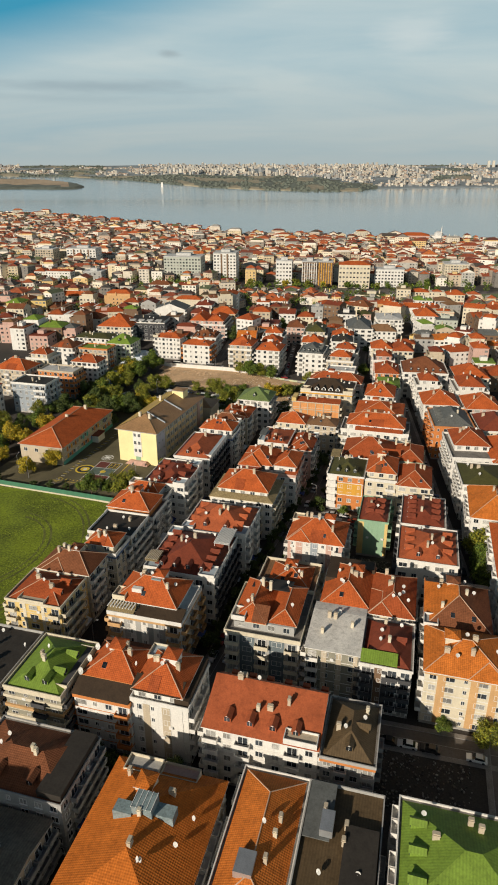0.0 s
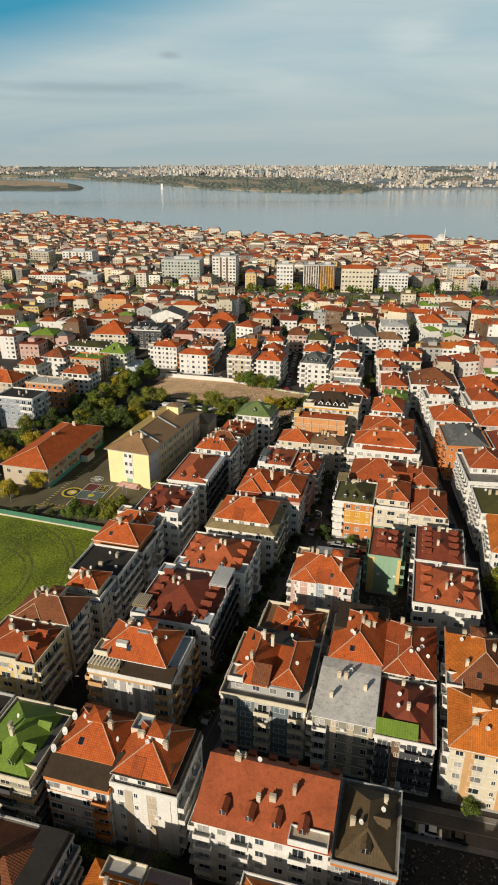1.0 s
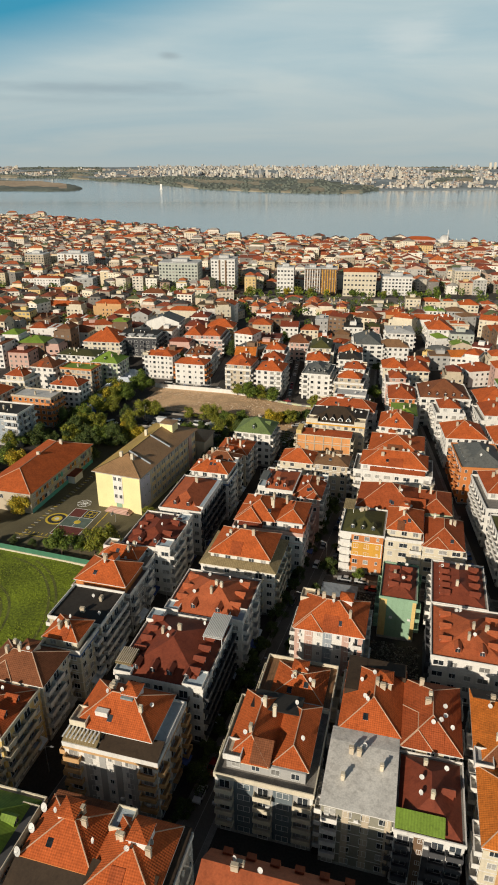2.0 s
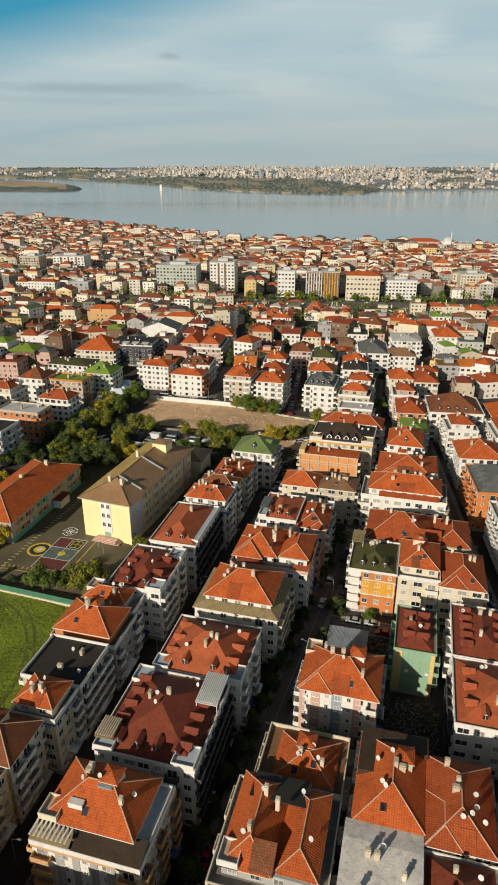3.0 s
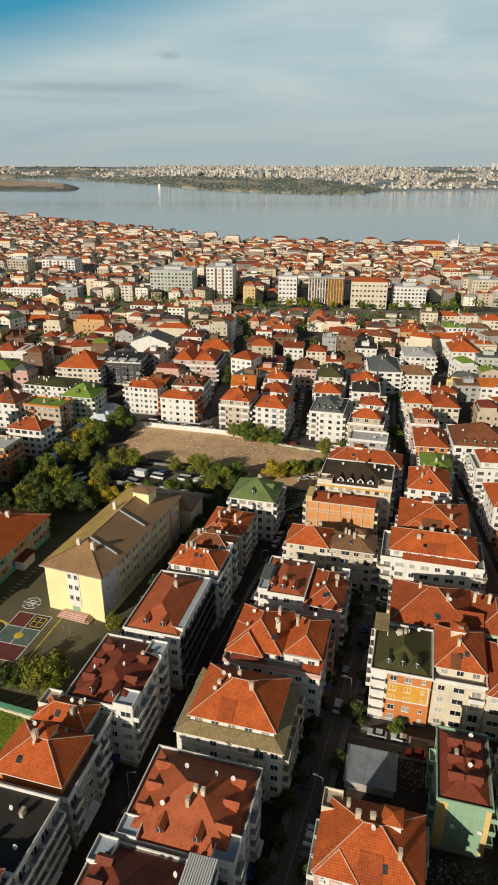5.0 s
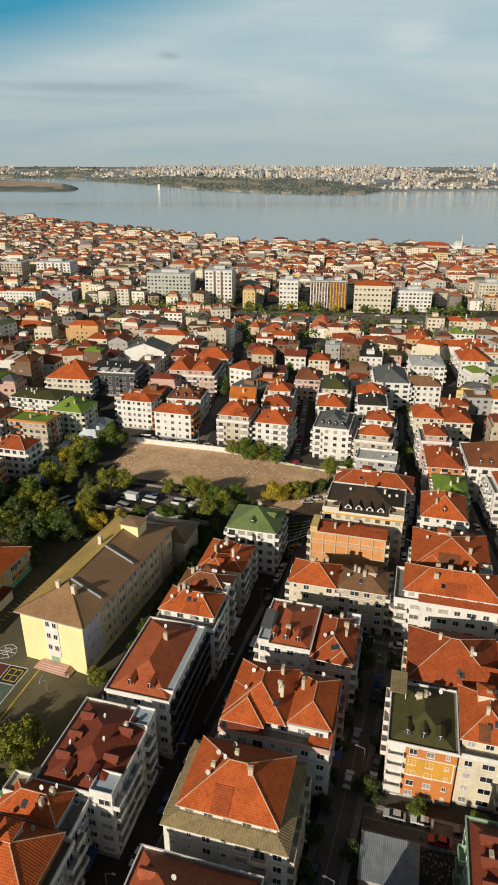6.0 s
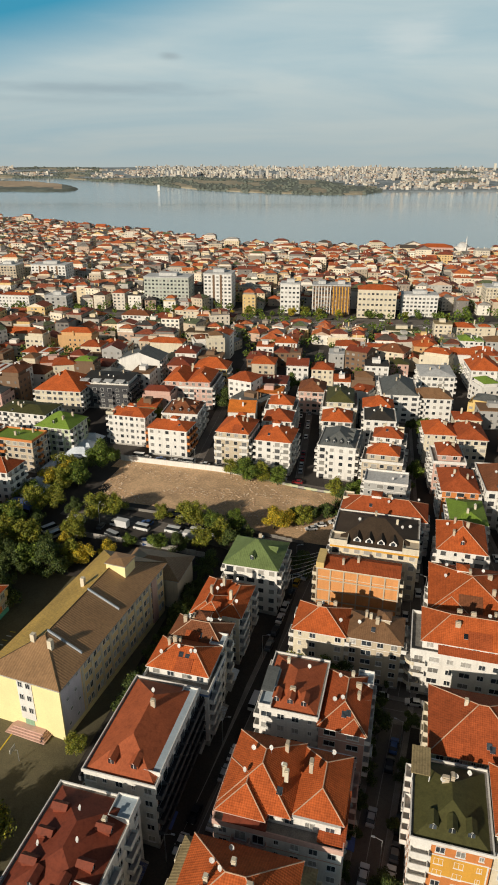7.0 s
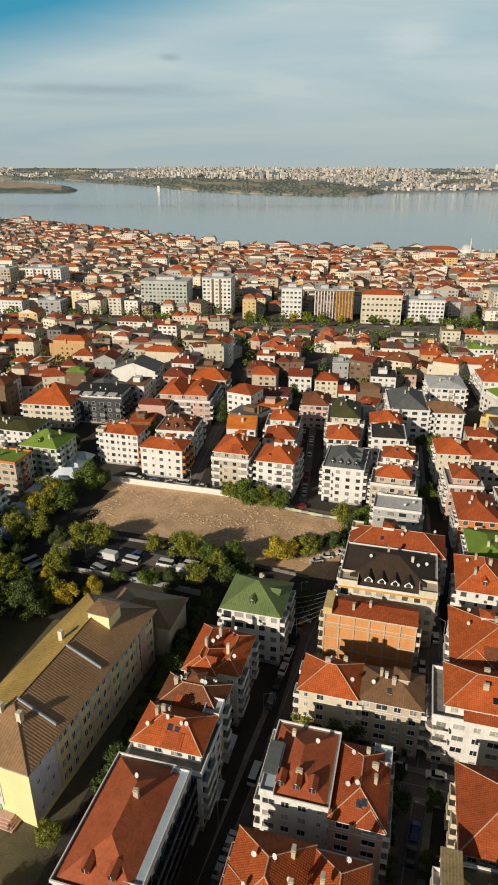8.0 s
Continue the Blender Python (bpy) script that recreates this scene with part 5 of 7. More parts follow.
# dark felt over the rear half of the near roofs
block(h_e4, -17.2, -13.2, 143.2, 153.4, 14.6, 16.6, ROOF["darkbrown"], "felt_roof")
block(h_e4, -13.2, -4.8, 149.4, 153.4, 14.6, 16.5, ROOF["darkbrown"], "felt_roof")
lean_to(h_f2, 8.4, 24.4, 145.5, 151.4, 18.4, 15.4, "darkbrown", "felt_roof")
lean_to(h_a4, -10.4, -5.8, 72.5, 83.2, 13.9, 14.3, "slate", "felt_roof")
lean_to(h_a4, -3.4, 2.2, 64.0, 76.0, 13.9, 14.4, "dark", "felt_roof")
block(h_a4, -7.6, -5.4, 73, 77, 14.0, 15.6, METAL, "skylight")
block(h_a3, -19.6, -16.6, 62.5, 66.5, 14.4, 15.9, METAL, "skylight")
lean_to(h_d, -34.5, -24.5, 131.5, 137.3, 18.5, 17.6, "dark", "felt_roof")

for k in range(14):
    fr, pa = window_mesh(0.9, 0.9, k % 2 == 0, True)
    part("window", fr, None, h_s1, at=pose(-11.5 + k * 1.5, -8.85, 12.7))
# rounded stacked balconies
for k in range(1, 4):
    s = Shape().prism([(1.9 * math.cos(q * math.tau / 16), 1.9 * math.sin(q * math.tau / 16)) for q in range(16)], 0, 1.0, 0, 1)
    part("balcony", s, [WALL["cream"], SCREED], h_s2, at=pose(-13.6, -6.6, k * 3.1))
    part("balcony", s, [WALL["cream"], SCREED], h_s2, at=pose(13.6, -6.6, k * 3.1))
lean_to(h_s2, -22.0, -2.0, 257.6, 260.0, 13.4, 14.4, "red", "lean_to_roof")
block(h_p2, -91.25, -77.05, 164.05, 175.15, 13.9, 16.35, WALL["orange"], "attic_render")


# ---- the town towards the lake ----
TOWN_WALL = mixed("town_walls", [(0.62, 0.56, 0.47), (0.50, 0.41, 0.30), (0.66, 0.55, 0.37), (0.30, 0.25, 0.20), (0.74, 0.69, 0.61), (0.50, 0.36, 0.27), (0.20, 0.18, 0.16), (0.64, 0.57, 0.46), (0.76, 0.71, 0.62), (0.62, 0.44, 0.20), (0.42, 0.40, 0.36), (0.70, 0.62, 0.48)], 0.85)
TOWN_ROOF = mixed("town_roofs", [(0.42, 0.095, 0.026), (0.24, 0.052, 0.022), (0.48, 0.13, 0.03), (0.12, 0.04, 0.025), (0.34, 0.085, 0.03), (0.20, 0.18, 0.16), (0.42, 0.10, 0.028), (0.10, 0.12, 0.055), (0.17, 0.045, 0.026), (0.34, 0.32, 0.29), (0.44, 0.13, 0.045), (0.07, 0.055, 0.045), (0.36, 0.08, 0.025), (0.26, 0.06, 0.025)], 0.9, vary=0.35)
# dark palette that puts the shade over the west quarter into the roofs
DIMMED_ROOF = mixed("older_roofs", [(0.20, 0.05, 0.026), (0.10, 0.045, 0.03), (0.34, 0.085, 0.03), (0.065, 0.05, 0.042), (0.15, 0.14, 0.125), (0.24, 0.058, 0.026), (0.09, 0.11, 0.055), (0.40, 0.11, 0.04), (0.13, 0.042, 0.028), (0.05, 0.045, 0.042)], 0.9, vary=0.35)
rng = random.Random(11)
LAND = [(20, 44, 746, 772), (-356, -334, 634, 652), (-155, -136, 684, 702), (-127, -93, 683, 706), (-88, -54, 683, 704), (-52, -20, 697, 717), (-225, -198, 683, 708), (-285, -241, 689, 716), (-439, -399, 745, 772), (-484, -458, 745, 770), (-30, 10, 1125, 1150), (0, 45, 1150, 1190)]


def blocked(x, y, m):
    for a, b, c, d in HOUSES:
        if a - m < x < b + m and c - m < y < d + m:
            return True
    for a, b, c, d in LAND:
        if a - m < x < b + m and c - m < y < d + m + 4:
            return True
    av = y - 0.15 * x
    if 638 < av < 704:
        return True
    if y < 480 and abs(x - street_b(y)) < 10:
        return True
    if y < 460 and abs(x - street_c(y)) < 10:
        return True
    if 355 < y < 570 and (abs(x + 76 + (y - 364) * 0.115) < 9.5 or abs(x + 118 + (y - 360) * 0.115) < 8.5):
        return True
    return y < 372 or (y < 400 and x > -225 and x < 30)


def turned(x, y, deg, cx, cy):
    a = radians(deg)
    return cx + x * math.cos(a) - y * math.sin(a), cy + x * math.sin(a) + y * math.cos(a)


def far_house(wall, roof, pane, x, y, r, given=None):
    """Walls, windows and a roof of one distant house, added to three shapes. given: width, depth, storeys and roof of a known house."""
    w, d = r.choice((r.uniform(9, 13), r.uniform(10, 13.5), r.uniform(12, 18))), r.uniform(10, 15)
    n = r.choice((2, 3, 3, 3, 4, 4, 4, 5, 5)) if y < 900 else r.choice((2, 3, 3, 4, 4))
    if y > 600 and r.random() < 0.06:
        # a larger block among the houses
        w, d, n = r.uniform(17, 24), r.uniform(13, 17), r.choice((5, 5, 6))
    if 560 < y - 0.15 * x < 642 and x > -170:
        n = min(n, 2)
    if given:
        w, d, n, form = given
    h = n * 2.9 + r.uniform(0.2, 1.2)
    t = 6.0 if given else 7 + r.uniform(-3, 3) + r.choice((0, 0, 0, 0, 0, 18, -22))
    g = ground_z(x, y)
    a, b = w / 2, d / 2

    def put(shape, start):
        for i in range(start, len(shape.v)):
            px, py, pz = shape.v[i]
            q = turned(px, py, t, x, y)
            shape.v[i] = (q[0], q[1], pz + g)

    k = len(wall.v)
    kr = len(roof.v)
    wall.box(-a, a, -b, b, -1, h, 0, under=False)
    kind = {"set": 0.1, "gable": 0.4, "hip": 0.7, "flat": 0.9}[form] if given else r.random()
    if kind < 0.28:
        # set-back attic and terrace
        l, f = r.uniform(0.5, 2.5), r.uniform(1.0, 3.5)
        wall.box(-a + l, a - 1.2, -b + f, b - 1.0, h, h + 2.5, 0, under=False)
        for q in ((-a, a, -b, -b + 0.2), (-a, -a + 0.2, -b, b), (a - 0.2, a, -b, b)):
            wall.box(*q, h, h + 0.9, 0, under=False)
        hip(roof, -a + l, a - 1.2, -b + f, b - 1.0, h + 2.5, r.uniform(0.35, 0.5), fascia=0)
    elif kind < 0.5:
        # gable across or along the street
        along = r.random() < 0.5
        sl = r.uniform(0.3, 0.5)
        m, e = (b, a) if along else (a, b)
        P = (lambda u, v, z: (v, u, z)) if along else (lambda u, v, z: (u, v, z))
        top = h + sl * m
        for sg in (-1, 1):
            roof.poly([P(sg * (m + 0.4), -e - 0.2, h - 0.2), P(sg * (m + 0.4), e + 0.2, h - 0.2), P(0, e + 0.2, top), P(0, -e - 0.2, top)])
            wall.poly([P(-m, sg * e, h), P(m, sg * e, h), P(0, sg * e, top - 0.05)])
    elif kind < 0.82:
        if w > 14 and r.random() < 0.5:
            k2 = r.uniform(-0.2, 0.2) * w
            hip(roof, -a, k2 - 0.4, -b, b, h, r.uniform(0.35, 0.5), fascia=0)
            hip(roof, k2 + 0.4, a, -b + r.uniform(0, 3), b, h - r.uniform(0, 1.5), r.uniform(0.3, 0.45), fascia=0)
        else:
            hip(roof, -a, a, -b, b, h, r.uniform(0.3, 0.52), fascia=0)
    else:
        roof.box(-a - 0.2, a + 0.2, -b - 0.2, b + 0.2, h, h + 0.4, 0)
        wall.box(-a * 0.4, a * 0.3, -b * 0.3, b * 0.4, h + 0.4, h + 2.6, 0)
    for i in range(r.randrange(0, 4)):
        cx, cy = r.uniform(-a * 0.6, a * 0.6), r.uniform(-b * 0.6, b * 0.6)
        wall.box(cx - 0.4, cx + 0.4, cy - 0.3, cy + 0.3, h, h + r.uniform(2.4, 4.2), 0, under=False)
    put(wall, k)
    put(roof, kr)
    k = len(pane.v)
    for side in "frl":
        L, off = (w, b) if side == "f" else (d, a)
        m = max(2, int(L / 3.0))
        for i in range(m):
            if r.random() < 0.2:
                continue
            c = -L / 2 + (i + 0.5) * L / m
            ww = r.choice((0.45, 0.6, 0.9))
            for f in range(n):
                z = f * 2.9 + 0.9
                if y > 820:
                    sg = 1 if side == "r" else -1
                    pane.poly([(c - ww, -off - 0.03, z), (c + ww, -off - 0.03, z), (c + ww, -off - 0.03, z + 1.3), (c - ww, -off - 0.03, z + 1.3)] if side == "f" else
                              [(sg * (off + 0.03), c - sg * ww, z), (sg * (off + 0.03), c + sg * ww, z), (sg * (off + 0.03), c + sg * ww, z + 1.3), (sg * (off + 0.03), c - sg * ww, z + 1.3)])
                elif side == "f":
                    pane.box(c - ww, c + ww, -off - 0.05, -off, z, z + 1.3, 0, under=False)
                elif side == "r":
                    pane.box(off, off + 0.05, c - ww, c + ww, z, z + 1.3, 0, under=False)
                else:
                    pane.box(-off - 0.05, -off, c - ww, c + ww, z, z + 1.3, 0, under=False)
    put(pane, k)


WALL_WORDS = {"white": "white rendered", "cream": "cream rendered", "beige": "beige rendered", "pink": "pinkish rendered", "grey": "grey rendered", "yellow": "yellow painted", "brown": "brown rendered", "tanwall": "peach rendered", "sage": "pale green"}
ROOF_WORDS = {"orange": "an orange tile roof", "red": "a red tile roof", "brown": "a dark brown tile roof", "maroon": "a maroon metal roof", "green": "a green sheet roof", "copper": "a brown sheet roof", "bright": "a bright orange roof", "slate": "a grey roof",
              "umber": "a flat brown roof", "grey": "a pale flat roof", "darkgreen": "a dark green roof", "tan": "a flat tan roof", "dark": "a black flat roof"}


def raise_house(x, y, wk, rk, r, given=None):
    """One distant house as a thing of its own."""
    wall, roof, pane = Shape(), Shape(), Shape()
    far_house(wall, roof, pane, x, y, r, given)
    g = ground_z(x, y)
    e = thing("town_house", x, y, g, "%s town house with %s" % (WALL_WORDS[wk], ROOF_WORDS[rk]), "house", "houses of the town")
    for nm, sh, mt in (("wall", wall, WALL[wk]), ("roof", roof, ROOF[rk]), ("glazing", pane, TOWN_PANE)):
        sh.v = [(px - x, py - y, pz - g) for px, py, pz in sh.v]
        o = part(nm, sh, [mt], e)
        if nm == "glazing":
            o["kind"] = "stuff"


def town_house(x0, x1, y0, d, n, wk, rk, form):
    """A house of the town at its own place: sides, front, depth, storeys, wall, roof and roof form."""
    HOUSES.append((x0, x1, y0, y0 + d))
    raise_house((x0 + x1) / 2, y0 + d / 2, wk, rk, random.Random(int(x0 * 10 + y0)), (x1 - x0 - 0.6, d, n, form))


town_house(-190.6, -170.5, 545.4, 13.0, 3, "beige", "umber", "flat")
town_house(-195.3, -171.7, 490.3, 13.0, 4, "cream", "orange", "set")
town_house(-223.5, -203.5, 610.9, 13.0, 4, "cream", "orange", "hip")
town_house(-233.0, -212.7, 584.9, 13.0, 3, "white", "maroon", "hip")
town_house(-262.7, -239.6, 596.1, 13.0, 3, "white", "brown", "hip")
town_house(-231.1, -212.1, 496.5, 13.0, 3, "cream", "orange", "hip")
town_house(-261.4, -237.7, 498.8, 13.0, 4, "tanwall", "orange", "set")
town_house(-267.7, -245.8, 467.0, 13.0, 3, "white", "red", "hip")
town_house(-313.0, -289.6, 511.6, 13.0, 3, "cream", "orange", "gable")
town_house(-256.1, -228.6, 426.8, 13.0, 3, "white", "brown", "hip")
town_house(-278.8, -259.3, 433.4, 13.0, 3, "cream", "brown", "hip")
town_house(-299.8, -280.2, 594.0, 13.0, 2, "white", "red", "hip")
town_house(-412.2, -370.3, 632.7, 13.0, 4, "white", "red", "hip")
town_house(-124.3, -109.6, 534.6, 13.0, 3, "white", "orange", "hip")
town_house(-123.3, -109.8, 469.9, 13.0, 4, "beige", "orange", "hip")
town_house(-87.8, -59.6, 558.5, 13.0, 2, "white", "red", "hip")
town_house(-91.8, -78.8, 485.3, 13.0, 3, "cream", "red", "hip")
town_house(-106.0, -92.7, 481.8, 13.0, 3, "white", "maroon", "gable")
town_house(-86.9, -76.8, 518.7, 13.0, 3, "grey", "grey", "flat")
town_house(-58.2, -33.0, 615.8, 13.0, 2, "cream", "darkgreen", "flat")
town_house(-23.7, -10.5, 617.4, 13.0, 4, "cream", "tan", "flat")
town_house(-10.2, 20.8, 627.4, 13.0, 3, "cream", "orange", "hip")
town_house(-6.9, 9.6, 584.8, 13.0, 3, "white", "green", "hip")
town_house(10.4, 25.0, 586.1, 13.0, 3, "grey", "copper", "hip")
town_house(20.6, 36.6, 602.9, 13.0, 4, "cream", "orange", "hip")
town_house(-1.0, 25.5, 522.3, 13.0, 4, "cream", "orange", "hip")
town_house(-36.6, -20.5, 560.0, 13.0, 3, "tanwall", "orange", "hip")
town_house(-14.2, 0.8, 534.8, 13.0, 4, "white", "orange", "gable")
town_house(11.2, 27.3, 492.1, 13.0, 4, "sage", "slate", "flat")
town_house(-62.5, -48.4, 496.3, 13.0, 4, "white", "dark", "flat")
town_house(-48.9, -37.6, 514.0, 13.0, 3, "pink", "darkgreen", "hip")
town_house(-65.4, -47.6, 551.9, 6.6, 3, "cream", "red", "hip")

lots = []
TH = radians(7)
for row in range(0, 84):
    for col in range(-84, 84):
        u = col * 13.4 + (col // 3) * 5.0 + (row % 4) * 1.5
        v = 330 + row * 14.6 + (row // 5) * 6
        x, y = u * math.cos(TH) - v * math.sin(TH) + 60, u * math.sin(TH) + v * math.cos(TH)
        x, y = x + rng.uniform(-1, 1), y + rng.uniform(-1.5, 1.5)
        side, depth = (x + 20) * 0.966 + (y - 76) * 0.259, -(x + 20) * 0.259 + (y - 76) * 0.966
        if depth < 250 or abs(side) > 0.42 * depth + 40 or y > shore(x) - 12:
            continue
        if blocked(x, y, 7.0) or rng.random() < 0.03:
            continue
        lots.append((depth, x, y, rng.random()))
lots.sort()


NEAR_TOWN = 125
for depth, x, y, q in lots[:NEAR_TOWN]:
    r = random.Random(int(q * 1e6))
    west = (x + 20) * 0.966 + (y - 76) * 0.259 < -0.07 * depth
    wk = r.choice(("white", "white", "cream", "cream", "beige", "pink", "grey", "white", "yellow", "brown"))
    # western houses draw darker roofs, in place of the dimmer light there
    rk = r.choice(("brown", "maroon", "red", "brown", "slate", "maroon", "orange", "green", "copper", "red") if west else ("orange", "red", "orange", "red", "brown", "orange", "maroon", "green", "red", "copper", "bright", "slate"))
    raise_house(x, y, wk, rk, r)
wall, roof, dim_roof, pane = Shape(), Shape(), Shape(), Shape()
for depth, x, y, q in lots[NEAR_TOWN:]:
    # roofs of the west quarter are coloured darker to stand for its dimmer light
    dimmed = (x + 20) * 0.966 + (y - 76) * 0.259 < -0.07 * depth and depth < 760 and q < 0.75
    far_house(wall, dim_roof if dimmed else roof, pane, x, y, random.Random(int(q * 1e6)))
town = thing("distant_town", 0, 0, 0, "dense distant quarter of tiled houses reaching the lake", "town")
town["kind"] = "stuff"
for nm, sh, mt in (("walls", wall, TOWN_WALL), ("roofs", roof, TOWN_ROOF), ("older_roofs", dim_roof, DIMMED_ROOF), ("windows", pane, TOWN_PANE)):
    part(nm, sh, [mt], town)["kind"] = "stuff"


def landmark(x0, x1, y0, y1, h, wall, label, roof="grey", cols=6, rows=7, turn=7, bars=None, pitched=False):
    """A taller block on the avenue with its own grid of windows."""
    cx, cy = (x0 + x1) / 2, (y0 + y1) / 2
    e = thing("office_block", cx, cy, ground_z(cx, cy), label, "building", turn=turn)
    a, b = (x1 - x0) / 2, (y1 - y0) / 2
    part("wall", Shape().box(-a, a, -b, b, -1, h), [WALL[wall]], e)
    s = Shape()
    if pitched:
        hip(s, -a, a, -b, b, h, 0.3, fascia=0)
    else:
        s.box(-a - 0.3, a + 0.3, -b - 0.3, b + 0.3, h, h + 0.8)
        s.box(-a * 0.4, a * 0.4, -b * 0.4, b * 0.4, h + 0.8, h + 3.4)
    part("roof", s, [ROOF[roof]], e)
    grid = Shape()
    for i in range(cols):
        for k in range(rows):
            x, z = -a + (i + 0.5) * 2 * a / cols, 1.2 + k * (h - 1.5) / rows
            ww = min(1.0, 0.6 * a / cols)
            grid.box(x - ww, x + ww, -b - 0.05, -b, z + 0.2, z + 1.8, 0)
    side = grid
    for i in range(4):
        for k in range(rows):
            y, z = -b + (i + 0.5) * b / 2, 1.4 + k * (h - 1.5) / rows
            side.box(a, a + 0.05, y - 0.8, y + 0.8, z, z + 1.6, 0)
            side.box(-a - 0.05, -a, y - 0.8, y + 0.8, z, z + 1.6, 0)
    part("glazing", side, [TOWN_PANE], e)["kind"] = "stuff"
    if bars:
        mat, places = bars
        half = 0.38 if len(places) > 3 else 0.9
        for f in places:
            part("facade_panel", Shape().box(-a + f * 2 * a - half, -a + f * 2 * a + half, -b - 0.25, -b, 1.0, h - 0.5), [WALL[mat]], e)
    return e


landmark(-154, -137, 685, 699, 25, "white", "white office block with small square windows", cols=5, rows=6)
landmark(-126, -110.2, 684, 702, 25, "brown", "office block with dark and white vertical stripes", bars=("white", (0.03, 0.19, 0.35, 0.5, 0.66, 0.82, 0.97)))
landmark(-109.8, -94, 687, 704, 25, "brown", "dark office block with golden vertical stripes", bars=("amber", (0.1, 0.26, 0.42, 0.58, 0.74, 0.9)))
landmark(-87, -55, 684, 702, 24, "cream", "cream block with orange roof on the avenue", roof="orange", cols=9, rows=5, pitched=True)
landmark(-51, -21, 699, 715, 18, "white", "white office block with rows of small windows", cols=9, rows=5)
landmark(-224, -199, 684, 706, 31, "white", "tall white block with brown vertical panels", cols=7, rows=9, bars=("brown", (0.36, 0.62)))
landmark(-284, -242, 690, 714, 25, "sage", "wide grey-green office block with glazed front", cols=12, rows=7)
landmark(-438, -400, 748, 770, 23, "white", "white block with brown window bays", cols=9, rows=7, bars=("brown", (0.25, 0.5, 0.75)))
landmark(-483, -459, 748, 768, 21, "beige", "beige apartment block with grey balconies", cols=7, rows=7)
landmark(20, 44, 749, 770, 19, "cream", "cream block with fluted front by the avenue", cols=8, rows=6, bars=("beige", (0.05, 0.2, 0.35, 0.5, 0.65, 0.8, 0.95)))
landmark(-355, -335, 636, 650, 13, "grey", "small grey block near the avenue", cols=4, rows=4)
landmark(-46, 2, 1120, 1145, 14, "pink", "long school-like block with orange roof", roof="orange", cols=12, rows=3, pitched=True, turn=4)

# mosque by the lake
mosque = thing("mosque", 22, 1165, 0, "white mosque with a low dome and slim minaret", "mosque")
part("wall", Shape().box(-18, 8, -10, 10, -1, 11), [WALL["white"]], mosque)
s = Shape()
for i in range(6):
    a0, a1 = i * math.pi / 12, (i + 1) * math.pi / 12
    for k in range(16):
        b0, b1 = k * math.tau / 16, (k + 1) * math.tau / 16
        P = lambda a, b: (-5 + 8 * math.cos(a) * math.cos(b), 8 * math.cos(a) * math.sin(b), 11 + 7 * math.sin(a))
        s.poly([P(a0, b0), P(a0, b1), P(a1, b1), P(a1, b0)])
part("dome", s, [ROOF["grey"]], mosque)
s = Shape().tube((-1, -12, -1), (-1, -12, 16), 1.1, 0.9, 10).tube((-1, -12, 16), (-1, -12, 16.9), 1.6, 1.6, 10).tube((-1, -12, 16.9), (-1, -12, 22), 0.75, 0.7, 10).tube((-1, -12, 22), (-1, -12, 28), 0.8, 0.05, 10)
part("minaret", s, [WALL["white"]], mosque)

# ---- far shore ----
# haze is put into the greyed colours of hills, trees and city
HAZED_LAND = material("hazed_hills", (0.19, 0.22, 0.235), 1.0, vary=0.35, scale=0.006, fine=0.04, bump=0)
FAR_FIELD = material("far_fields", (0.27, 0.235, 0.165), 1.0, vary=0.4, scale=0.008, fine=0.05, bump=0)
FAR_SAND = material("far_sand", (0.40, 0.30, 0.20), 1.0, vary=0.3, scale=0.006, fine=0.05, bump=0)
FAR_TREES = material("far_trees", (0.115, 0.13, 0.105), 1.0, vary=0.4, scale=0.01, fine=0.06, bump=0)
HAZED_WALL = mixed("hazed_walls", [(0.50, 0.46, 0.40), (0.41, 0.39, 0.36), (0.60, 0.56, 0.48), (0.31, 0.315, 0.315), (0.47, 0.42, 0.35), (0.55, 0.50, 0.42), (0.27, 0.28, 0.285)], 0.9, vary=0.1, fine=0.02)
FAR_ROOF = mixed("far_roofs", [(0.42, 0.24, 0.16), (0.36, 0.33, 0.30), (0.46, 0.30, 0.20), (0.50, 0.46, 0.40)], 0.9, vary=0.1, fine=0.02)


def from_camera_line(side, depth):
    """Place on the ground plan from metres to the right of and ahead along the flight line."""
    return -20 + 0.966 * side - 0.259 * depth, 76 + 0.259 * side + 0.966 * depth


def lake_level(depth):
    """The far reach of the lake lies higher, as distance lifts it."""
    return -4 + 74.4 * max(0.0, (depth - 2600) / 2300) ** 1.6


def along(pts, k):
    for (a, d0), (b, d1) in zip(pts, pts[1:]):
        if a <= k <= b:
            return d0 + (d1 - d0) * (k - a) / (b - a)
    return pts[-1][1]


def coast(k):
    """Depth of the far bank; k: side over depth."""
    return along([(-0.8, 4700), (-0.36, 4690), (-0.27, 4670), (-0.237, 4510), (-0.217, 4400), (-0.18, 4290), (-0.123, 3980), (-0.074, 3640), (0.0, 3420), (0.097, 3250), (0.162, 3245), (0.183, 3420), (0.195, 3440), (0.36, 3510), (0.8, 3560)], k)


FAR_END = 5200


def far_height(k, u):
    """Height of the far bank; u: 0 at the water, 1 on the skyline."""
    c = coast(k)
    z0 = lake_level(c)
    top = 124 + 6 * noise.noise((k * 5, 0.3, 7)) + 3 * noise.noise((k * 22, 4.3, 7))
    return z0 + 2 * smooth(0, 0.02, u) + (top - z0) * max(0.0, u) ** 0.92 + 5 * noise.noise((k * 14, u * 7, 0)) * smooth(0.1, 0.4, u) * (1 - smooth(0.85, 1.0, u))


def far_place(k, u):
    d = coast(k) + u * (FAR_END - coast(k))
    return (*from_camera_line(k * d, d), far_height(k, u))


